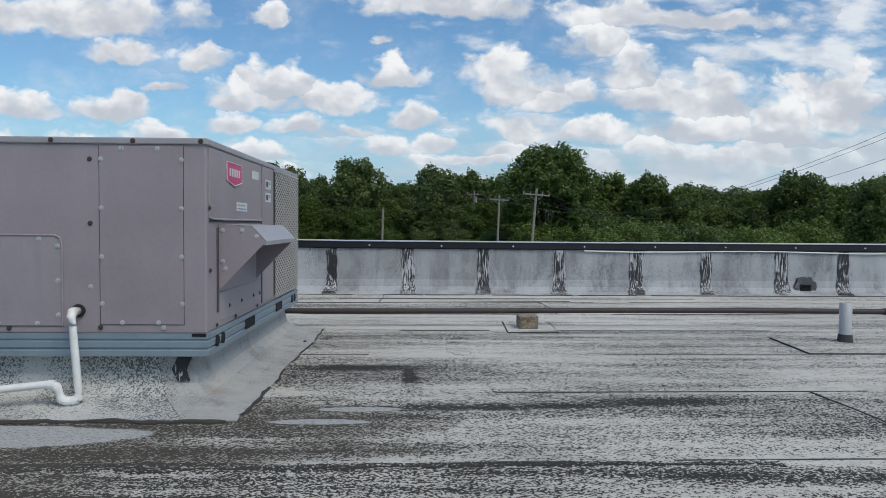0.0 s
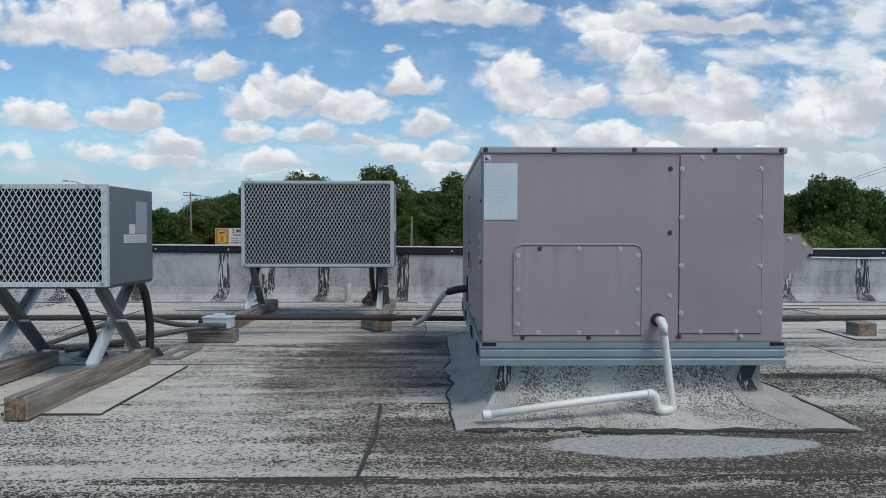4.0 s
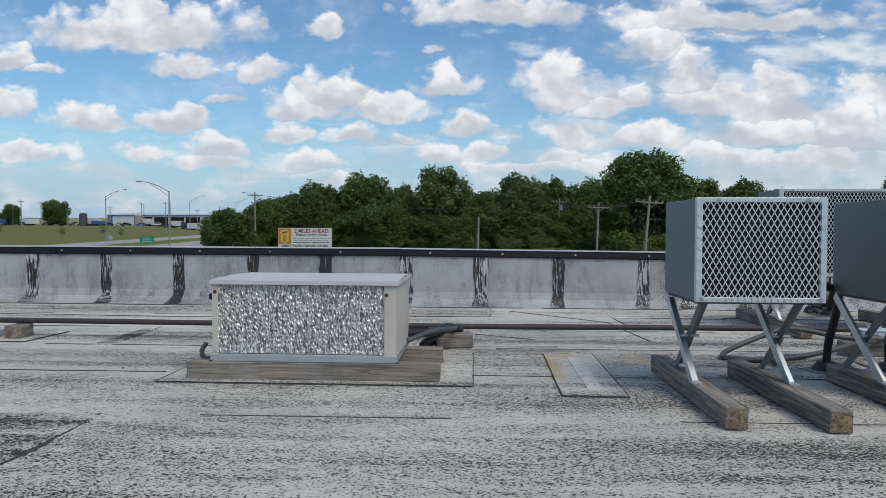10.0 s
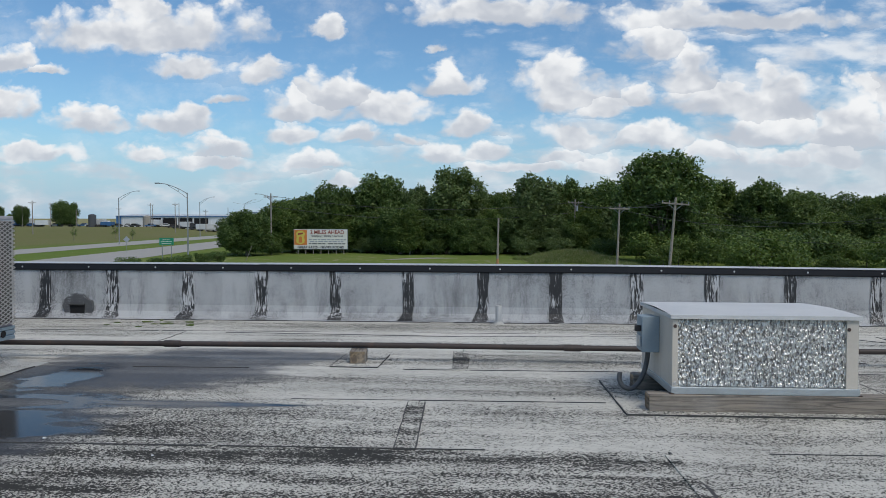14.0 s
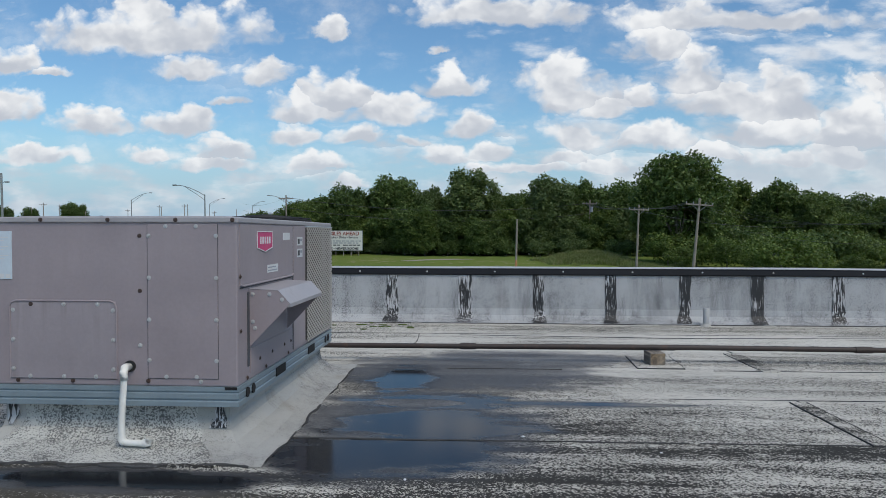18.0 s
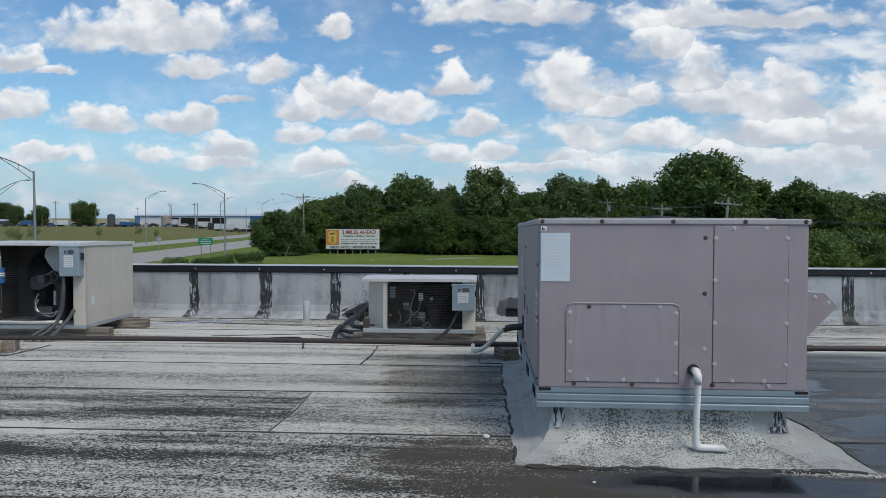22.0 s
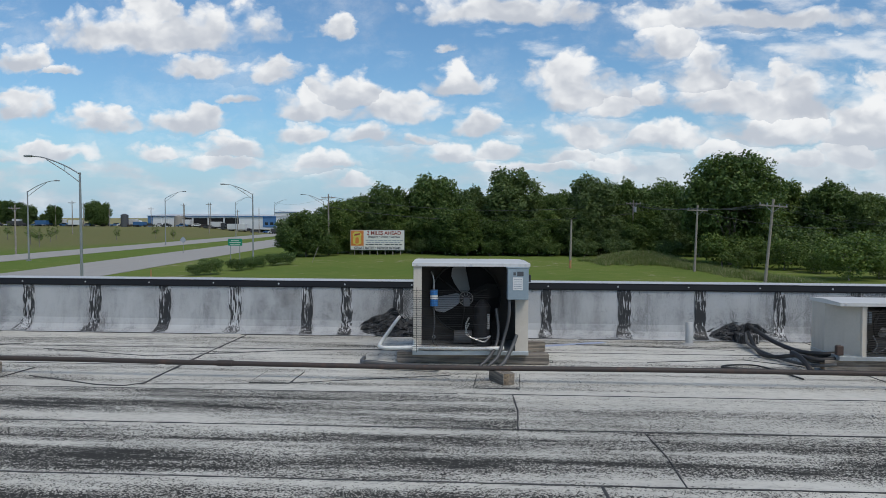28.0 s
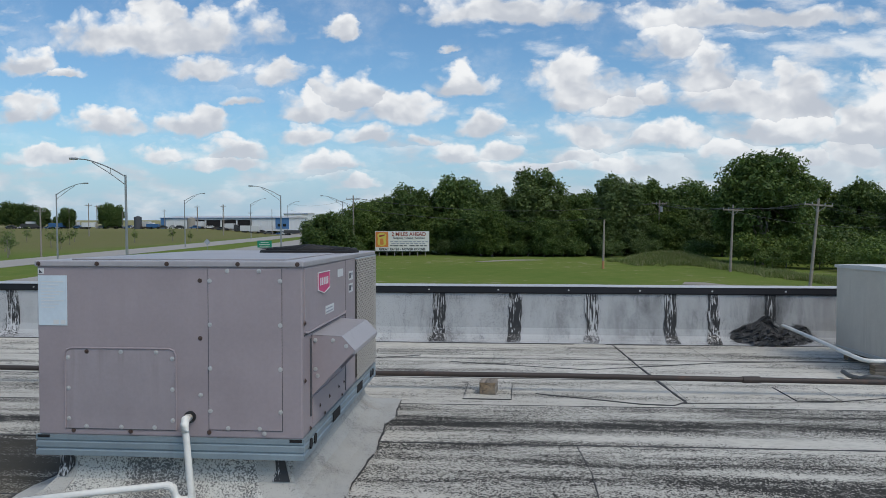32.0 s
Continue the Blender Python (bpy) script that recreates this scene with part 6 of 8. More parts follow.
        for pts in ([(0.42, 0.05, 0.78), (0.46, 0.04, 0.74), (0.42, 0.05, 0.40), (0.52, 0.04, 0.22), (0.60, 0.05, 0.12), (0.56, 0.05, 0.06)], [(0.51, 0.05, 0.58), (0.49, 0.04, 0.40), (0.42, 0.04, 0.28), (0.42, 0.05, 0.12), (0.50, 0.05, 0.06), (0.58, 0.05, 0.18)], [(0.38, 0.06, 0.5), (0.42, 0.05, 0.35), (0.40, 0.05, 0.2), (0.33, 0.06, 0.1)], [(0.30, 0.06, 0.42), (0.33, 0.05, 0.25), (0.30, 0.05, 0.12)]):
            part("control_wire", sweep(smooth_line([(a * w, b, z0 + c * h) for a, b, c in pts]), 0.0045, 6), M["greyprint"], u, "loose grey control wire")
        part("pressure_switch", rod((w * 0.38, 0.08, z0 + h * 0.42), (w * 0.38, 0.04, z0 + h * 0.52), 0.028, n=14), M["alu"], u)
        part("sight_glass", rod((w * 0.235, 0.05, z0 + h * 0.3), (w * 0.235, 0.035, z0 + h * 0.3), 0.013, n=12), M["alu"], u)
        switch_box(u, w * 0.80, w - 0.0, z1 - 0.27, z1 - 0.045, -0.006)
        part("flexible_conduit", sweep(smooth_line([(w * 0.85, -0.04, z1 - 0.27), (w * 0.83, -0.05, z0 + 0.15), (w * 0.76, -0.1, z0 + 0.03), (w * 0.62, -0.16, 0.03)]), 0.014, 8), M["rubber"], u, "black flexible conduit", smooth=True)
        part("valve", box(-0.01, 0.045, 0.02, 0.07, z0 + 0.03, z0 + 0.11, 0.008), M["rusty"], u, "brass service valve")
    return u


open_unit(-9.943, 5.68, 0.982, 0.96, 0.102, 0.878, True, "tall beige condensing unit with its front open to fan and compressor", 3.6)
open_unit(-6.40, 5.72, 0.985, 0.50, 0.105, 0.575, False, "low beige condensing unit with a dark slatted open front")
for x, y, l in ((-10.1, 5.84, 1.32), (-9.98, 6.5, 1.22), (-6.5, 5.80, 1.18), (-6.45, 6.15, 1.12)):
    sleeper(x, y, l, True, "weathered timber sleeper under an open condensing unit", "sleepers under the open units")


# ------------------------------------------------------------------ gas pipe, blocks, vents and hoses
PIPE_Y, PIPE_Z, PIPE_R = 5.085, 0.120, 0.0195


def gas_pipe():
    p = thing("gas_pipe", "long dark steel gas pipe on timber blocks along the roof", "pipe")
    rng = random.Random(4)
    xs = list(np.arange(X0 + 0.5, X1, 1.6))
    line = [(x, PIPE_Y + 0.012 * math.sin(x * 0.7) + 0.01 * math.sin(x * 0.23), PIPE_Z - 0.006 * (1 + math.sin(x * 1.1))) for x in xs]
    part("pipe_run", sweep(smooth_line(line, 4), PIPE_R, 12), M["gas"], p, smooth=True)
    for x in (-17.2, -11.35, -5.35, -2.9, 0.05, 5.35, 11.3):
        y, z = PIPE_Y + 0.012 * math.sin(x * 0.7) + 0.01 * math.sin(x * 0.23), PIPE_Z - 0.006 * (1 + math.sin(x * 1.1))
        part("pipe_coupling", rod((x - 0.06, y, z), (x + 0.06, y, z), PIPE_R + 0.006, n=14), M["gas"], p, "threaded pipe coupling")


gas_pipe()
for x, y, w, d, turn in ((-1.50, 5.03, 0.115, 0.16, 4), (-9.20, 5.07, 0.10, 0.23, 27), (8.64, 5.01, 0.13, 0.14, 2), (-13.24, 5.0, 0.12, 0.15, -6), (-5.16, 5.06, 0.13, 0.2, 20), (5.25, 5.32, 0.14, 0.24, 30), (-17.6, 5.05, 0.12, 0.16, 3), (13.0, 5.05, 0.12, 0.16, 3)):
    b = thing("pipe_block", "weathered timber block under the gas pipe", "timber block", pose(x, y, 0, 0, 0, turn), "pipe blocks")
    part("timber", box(-w / 2, w / 2, -d / 2, d / 2, 0.006, 0.095, 0.004), M["wood_y"], b)
    part("end_grain", box(-w / 2 + 0.006, w / 2 - 0.006, -d / 2 - 0.0015, -d / 2, 0.012, 0.09), M["endgrain"], b)


def vent_pipe(x, y, r, h, flash, label, cap=False):
    v = thing("vent_pipe", label, "vent pipe", pose(x, y, 0))
    bm = bmesh.new()
    n = 20
    rings = [(r * 1.0, 0.0), (r * 1.0, h), (r * 0.86, h + 0.004), (r * 0.84, h - 0.05)]
    loops = [[bm.verts.new((rr * math.cos(2 * math.pi * i / n), rr * math.sin(2 * math.pi * i / n), z)) for i in range(n)] for rr, z in rings]
    for a, b in zip(loops, loops[1:]):
        for i in range(n):
            bm.faces.new((a[i], a[(i + 1) % n], b[(i + 1) % n], b[i]))
    bm.faces.new(loops[-1])
    part("pipe", bm, M["lead"], v, smooth=True)
    if flash:
        part("boot", rod((0, 0, 0.0), (0, 0, 0.055), r * 1.35, r * 1.08, 20), M["bitumen"], v, "black tar boot")
        part("skirt", rod((0, 0, 0.0), (0, 0, 0.008), r * 2.6, r * 2.3, 22), M["mid"], v)
    else:
        part("skirt", rod((0, 0, 0.0), (0, 0, 0.03), r * 1.9, r * 1.05, 20), M["curb"], v)
    return v


vent_pipe(10.55, 4.45, 0.036, 0.25, True, "upright metal vent pipe with a tarred boot")
vent_pipe(-7.25, 7.0, 0.038, 0.235, False, "short white-coated vent pipe near the parapet")
vent_pipe(-0.42, 7.2, 0.032, 0.19, False, "short white-coated vent pipe near the parapet")
vent_pipe(4.80, 7.2, 0.032, 0.2, False, "short white-coated vent pipe near the parapet")
sheet_patch("roof_patch", 10.1, 11.3, 4.05, 4.6, M["mid"], "pale roof patch round a vent pipe", 0.05)


def scupper(x, w, h, label):
    """A drain opening through the parapet foot with rough tar round it."""
    s = thing("roof_scupper", label, "roof drain", pose(x, WALL_Y, 0))
    rng = random.Random(int(abs(x) * 10))
    pts = [(a * w * rng.uniform(0.9, 1.15), max(0.004, h * 0.5 + b * h * 0.62 * rng.uniform(0.85, 1.15))) for a, b in ((math.cos(t) * 0.85, math.sin(t)) for t in np.linspace(0, 2 * math.pi, 26)[:-1])]
    part("tar_collar", prism(pts, -0.045, -0.006, "y"), M["crinkle"], s, "rough tar collar")
    part("opening", box(-w * 0.42, w * 0.42, -0.052, -0.044, 0.006, h * 0.62), M["black"], s, "dark drain opening")
    part("scupper_lip", box(-w * 0.46, w * 0.46, -0.075, -0.05, h * 0.62, h * 0.68, 0.003), M["bitumen"], s)


scupper(-5.01, 0.19, 0.225, "tarred scupper drain at the foot of the parapet")
scupper(11.95, 0.13, 0.18, "tarred scupper drain at the foot of the parapet")


def tar_heap(x, y, w, h, label):
    """Crinkled heap of fabric and roof cement against the wall."""
    bm = bmesh.new()
    nx, nz = 44, 18
    grid = []
    for i in range(nx + 1):
        col = []
        for j in range(nz + 1):
            u, v = i / nx, j / nz
            e = math.sin(math.pi * u) ** 0.6
            q = noise.noise(Vector((u * 9 + x, v * 5, 0.3))) * 0.05 + noise.noise(Vector((u * 26 + x, v * 14, 1.7))) * 0.034
            col.append(bm.verts.new((x + (u - 0.5) * w, y - (1 - v) ** 1.5 * 0.15 * e - 0.012 + q * e, 0.008 + v * h * e * (0.8 + 0.35 * noise.noise(Vector((u * 6, x, 2.0)))) + abs(q) * 0.5)))
        grid.append(col)
    for i in range(nx):
        for j in range(nz):
            bm.faces.new((grid[i][j], grid[i + 1][j], grid[i + 1][j + 1], grid[i][j + 1]))
    bmesh.ops.solidify(bm, geom=bm.faces, thickness=0.006)
    solid("tar_repair", bm, M["crinkle"], label, "roof repair")


tar_heap(-10.3, WALL_Y, 0.95, 0.33, "crinkled tarred repair heaped against the parapet")
tar_heap(-6.62, WALL_Y, 0.74, 0.22, "crinkled tarred repair heaped against the parapet")


def hose(name, pts, r, mat, label, category="hose"):
    return solid(name, sweep(smooth_line(pts, 7), r, 9), M[mat], label, category, smooth=True)


def boot(x, y, label):
    b = thing("pipe_boot", label, "pipe boot", pose(x, y, 0))
    part("dome", rod((0, 0, 0.0), (0, 0, 0.055), 0.085, 0.045, 20), M["rubber"], b, smooth=False)
    part("flange", rod((0, 0, 0.0), (0, 0, 0.01), 0.12, 0.11, 20), M["snow"], b, "smeared roof cement")


# lines from the two small condensers down through the roof
for x, y in ((3.73, 4.22), (4.06, 4.2)):
    boot(x, y, "black rubber pipe boot set in roof cement")
hose("insulated_line", [(3.55, 3.93, 0.50), (3.66, 3.98, 0.47), (3.71, 4.08, 0.36), (3.73, 4.2, 0.16), (3.73, 4.22, 0.04)], 0.022, "rubber", "thick black insulated refrigerant line")
hose("insulated_line", [(4.07, 3.95, 0.46), (4.07, 4.1, 0.40), (4.06, 4.2, 0.2), (4.06, 4.2, 0.04)], 0.022, "rubber", "thick black insulated refrigerant line")
hose("insulated_line", [(3.26, 3.9, 0.55), (3.36, 3.92, 0.52), (3.48, 3.94, 0.50), (3.6, 3.95, 0.505)], 0.018, "rubber", "black insulated line between the condensers")
hose("flexible_conduit", [(4.35, 4.66, 0.12), (4.05, 4.65, 0.13), (3.75, 4.72, 0.17), (3.5, 4.68, 0.10), (3.3, 4.6, 0.03), (3.3, 4.48, 0.02), (3.55, 4.45, 0.02), (3.85, 4.5, 0.06), (4.1, 4.6, 0.10), (4.3, 4.68, 0.11)], 0.016, "hose", "looped grey flexible conduit on the roof")
hose("flexible_conduit", [(3.5, 4.35, 0.02), (3.62, 4.5, 0.025), (3.75, 4.56, 0.02)], 0.018, "hose", "short grey conduit end on the roof")
blk = thing("timber_block", "weathered block under a junction box", "timber block", pose(4.24, 4.75, 0, 0, 0, -2))
part("timber", box(-0.15, 0.15, -0.05, 0.06, 0.006, 0.09, 0.004), M["wood_x"], blk)
jb = thing("junction_box", "pale blue-grey junction box on a timber block", "electrical box", pose(4.28, 4.74, 0.09, 0, 0, -3))
part("box_body", box(-0.09, 0.09, -0.045, 0.05, 0.006, 0.07, 0.005), M["paper"], jb)
part("box_lid", box(-0.095, 0.095, -0.05, 0.055, 0.07, 0.082, 0.003), M["paper"], jb)
part("box_hub", box(-0.03, 0.04, -0.02, 0.02, 0.082, 0.098, 0.004), M["paper"], jb)
part("gland", rod((-0.13, 0, 0.035), (-0.09, 0, 0.035), 0.02, n=12), M["rubber"], jb)
# bundle beside the low unit
blk = thing("timber_block", "grey timber block with hoses lying over it", "timber block", pose(1.62, 4.86, 0, 0, 0, 8))
part("timber", box(-0.12, 0.12, -0.06, 0.08, 0.006, 0.095, 0.004), M["wood_x"], blk)
hose("insulated_line", [(1.3, 4.4, 0.16), (1.45, 4.55, 0.14), (1.52, 4.72, 0.13), (1.58, 4.85, 0.14), (1.66, 4.95, 0.10)], 0.028, "rubber", "thick black insulated refrigerant line")
hose("flexible_conduit", [(1.36, 4.3, 0.13), (1.5, 4.5, 0.16), (1.62, 4.7, 0.15), (1.6, 4.9, 0.12), (1.45, 5.0, 0.1)], 0.015, "hose", "grey flexible conduit beside the low unit")
hose("insulated_line", [(1.55, 4.75, 0.12), (1.42, 4.66, 0.05), (1.5, 4.9, 0.03), (1.58, 5.0, 0.03)], 0.02, "rubber", "black insulated line beside the low unit")
# behind the wide condenser
boot(5.1, 6.9, "black pipe boot among tarred roofing")
hose("insulated_line", [(5.12, 6.22, 0.50), (5.1, 6.5, 0.42), (5.08, 6.8, 0.25), (5.1, 6.9, 0.05)], 0.024, "rubber", "thick black insulated refrigerant line")
hose("insulated_line", [(5.2, 6.22, 0.50), (5.17, 6.5, 0.40), (5.14, 6.8, 0.22), (5.13, 6.9, 0.05)], 0.024, "rubber", "thick black insulated refrigerant line")
tar_heap(5.1, 7.1, 0.3, 0.16, "crinkled tar round pipe boots")
# electrical whips from the gas pipe to the rooftop units
for x0, y0 in ((5.872, 2.982), (-5.085, 2.85), (-15.214, 2.88)):
    hose("electrical_whip", [(x0 - 0.335, PIPE_Y - 0.01, 0.105), (x0 - 0.335, PIPE_Y - 0.09, 0.09), (x0 - 0.32, y0 + 2.0, 0.095), (x0 - 0.25, y0 + 1.7, 0.17), (x0 - 0.195, y0 + 1.48, 0.26), (x0 - 0.13, y0 + 1.24, 0.368), (x0 - 0.09, y0 + 1.18, 0.386)], 0.016, "pale_hose", "pale flexible electrical conduit to a rooftop unit")
    w = thing("whip_elbow", "black rubber elbow where conduit enters a unit", "fitting", pose(x0, y0, 0))
    part("sleeve", sweep(smooth_line([(-0.115, 1.215, 0.376), (-0.075, 1.165, 0.391), (-0.04, 1.148, 0.398), (-0.004, 1.14, 0.40)]), 0.021, 10), M["rubber"], w, smooth=True)
    part("strap", box(-0.012, -0.004, 1.12, 1.16, 0.33, 0.47, 0.002), M["rubber"], w)
# lines from the low open unit to the parapet
hose("insulated_line", [(-6.33, 5.86, 0.13), (-6.48, 5.9, 0.12), (-6.58, 6.1, 0.11), (-6.62, 6.5, 0.13), (-6.61, 6.95, 0.17), (-6.6, 7.2, 0.19)], 0.02, "rubber", "thick black insulated refrigerant line")
hose("insulated_line", [(-6.3, 5.8, 0.115), (-6.52, 5.78, 0.09), (-6.66, 5.9, 0.10), (-6.68, 6.1, 0.06), (-6.72, 6.2, 0.035), (-6.78, 6.35, 0.03), (-6.72, 6.7, 0.06), (-6.63, 7.1, 0.13)], 0.018, "rubber", "black insulated refrigerant line")
hose("insulated_line", [(-6.66, 5.66, 0.02), (-6.66, 5.72, 0.06), (-6.66, 5.86, 0.10), (-6.66, 6.0, 0.11)], 0.022, "rubber", "short black insulated line turned down to the roof")
hose("flexible_conduit", [(-6.42, 5.72, 0.06), (-6.58, 5.85, 0.03), (-6.70, 6.2, 0.03), (-6.76, 6.7, 0.06), (-6.65, 7.1, 0.12)], 0.014, "hose", "grey flexible conduit on the roof")
hose("flexible_conduit", [(-6.85, 5.35, 0.012), (-6.95, 5.75, 0.014), (-7.05, 5.9, 0.014), (-7.25, 5.88, 0.012), (-7.32, 5.8, 0.01), (-7.2, 5.76, 0.01)], 0.007, "rubber", "thin black cable end lying on the roof")
pedestal = thing("pipe_pedestal", "tarred curb where lines enter the roof", "pipe boot", pose(-6.6, 7.2, 0))
part("curb_box", box(-0.10, 0.10, -0.08, 0.10, 0.0, 0.10, 0.012), M["tar"], pedestal)
part("gooseneck", sweep(smooth_line([(0.0, 0.0, 0.06), (0.0, -0.01, 0.15), (0.0, -0.03, 0.19), (0.0, -0.08, 0.18)]), 0.03, 10), M["rubber"], pedestal, smooth=True)
hose("flexible_conduit", [(-10.35, 5.55, 0.03), (-10.3, 5.5, 0.06), (-10.1, 5.52, 0.04), (-9.8, 5.5, 0.03)], 0.018, "hose", "grey conduit beside the tall open unit")
hose("flexible_conduit", [(-10.38, 5.75, 0.05), (-10.36, 5.6, 0.035), (-10.15, 5.48, 0.03), (-9.7, 5.42, 0.03)], 0.018, "hose", "grey conduit beside the tall open unit")
solid("plastic_strip", ribbon([(-8.98, 6.66), (-8.6, 6.86), (-8.1, 7.08)], 0.07, 0.001, 0.006, 5, 0.3), M["strip"], "flat pale blue strip on the roof", "strip")
# small litter on the roof
rng = random.Random(12)
for x, y, m, r in ((-5.32, 2.98, "white", 0.02), (-2.6, 3.1, "white", 0.01), (1.9, 4.1, "ink", 0.008), (2.0, 3.45, "ink", 0.008), (-0.2, 4.0, "ink", 0.008), (7.2, 4.4, "ink", 0.014), (7.32, 4.5, "ink", 0.012), (1.75, 4.6, "ink", 0.01), (-3.1, 2.5, "white", 0.008), (-4.9, 2.42, "white", 0.009), (2.3, 4.9, "ink", 0.01), (-6.9, 4.3, "ink", 0.008), (0.9, 4.9, "ink", 0.007), (-2.0, 2.9, "white", 0.007), (-8.2, 3.9, "ink", 0.008)):
    bm = bmesh.new()
    bmesh.ops.create_icosphere(bm, subdivisions=1, radius=r)
    for v in bm.verts:
        v.co *= rng.uniform(0.7, 1.1)
        v.co.z = v.co.z * 0.6 + r * 0.55 + 0.002
    solid("pebble", bm, M[m], "small loose pebble or scrap on the roof", "pebble", m=Matrix.Translation((x, y, 0)), group="roof litter")
sheet_patch("roof_patch", -11.1, -10.79, 4.9, 5.32, M["clean"], "square pad of pale roofing beside the pipe", 0.0, 0.006)
# moss and scraps washed against the parapet
rng = random.Random(31)
for i in range(16):
    x, y = -3.95 + rng.gauss(0, 0.28), 6.95 + rng.gauss(0, 0.11)
    l, d = rng.uniform(0.02, 0.06), rng.uniform(0.008, 0.02)
    pts = [(l * math.cos(a) * rng.uniform(0.6, 1.0), d * math.sin(a) * rng.uniform(0.6, 1.0)) for a in np.linspace(0, 2 * math.pi, 10)[:-1]]
    solid("moss_clump", prism(pts, 0.0, rng.uniform(0.006, 0.012), "z"), M["moss"], "small flat clump of moss on the roof", "moss", m=Matrix.Translation((x, min(y, 7.2), 0.001)), group="moss by the parapet")


# ------------------------------------------------------------------ land, roads and what stands beyond
GZ = -5.7


def land_z(x, y):
    """Flat land, rising a little towards the yards beyond the road."""
    f = min(max((-x - 108) / 30.0, 0.0), 1.0) * min(max((y - 150) / 130.0, 0.0), 1.0)
    mound = 1.3 * math.exp(-((x - 14.5) / 6.0) ** 2 - ((y - 110) / 5.0) ** 2)
    return GZ + 2.75 * f + mound


def build_land():
    xs = sorted({*np.linspace(-2600, -300, 9), *np.linspace(-290, 200, 50), *np.linspace(220, 2600, 9), *np.linspace(4, 30, 14)})
    ys = sorted({*np.linspace(-2000, -60, 6), *np.linspace(-40, 480, 53), *np.linspace(520, 4000, 10), *np.linspace(98, 122, 13)})
    verts = [(x, y, land_z(x, y)) for x in xs for y in ys]
    n = len(ys)
    faces = [(i * n + j, (i + 1) * n + j, (i + 1) * n + j + 1, i * n + j + 1) for i in range(len(xs) - 1) for j in range(n - 1)]
    me = bpy.data.meshes.new("ground")
    me.from_pydata(verts, [], faces)
    me.shade_smooth()
    solid("ground", me, M["grass"], "broad flat grassland with a mown lawn", "ground", "structure", roof=False)


build_land()


def road(name, left, right, label, mat="asphalt"):
    """left and right: edges as (x, y) from near to far."""
    verts, faces = [], []
    for (a, b), (c, d) in zip(left, right):
        for x, y, z in ((a, b, -0.12), (a, b, 0.06), (c, d, 0.06), (c, d, -0.12)):
            verts.append((x, y, land_z(x, y) + z))
    for i in range(len(left) - 1):
        k = 4 * i
        faces += [(k + j, k + j + 1, k + j + 5, k + j + 4) for j in range(3)]
    me = bpy.data.meshes.new(name)
    me.from_pydata(verts, [], faces)
    return solid(name, me, M[mat], label, "road", "structure", roof=False)


ys = [-120, 20, 76, 110, 150, 200, 300, 450, 800]
near_l = [(-62 - (0.07 * max(0, y - 60)) - 4.5, y) for y in ys]
near_r = [(-49.5 - (0.07 * max(0, y - 60)) - 3.5, y) for y in ys]
road("road_near", near_l, near_r, "pale worn two-lane carriageway beyond the building")
far_l = [(-92.5 - (0.045 * max(0, y - 60)), y) for y in ys]
far_r = [(-82.0 - (0.035 * max(0, y - 60)), y) for y in ys]
road("road_far", far_l, far_r, "pale worn carriageway across the grass median")
road("pavement_drive", [(-16, 110), (-12, 114), (-9, 116)], [(-14.8, 109.6), (-10.5, 113), (-4, 115.5)], "bare pale track worn in the lawn", "gravel")
road("pavement_pad", [(6.5, 72.6), (7.6, 75.6)], [(11.6, 71.6), (9.6, 75.0)], "bare pale patch in the lawn", "gravel")
road("pavement_yard", [(-230, 292), (-232, 330)], [(-100, 292), (-100, 330)], "gravel yard in front of a shed", "gravel")


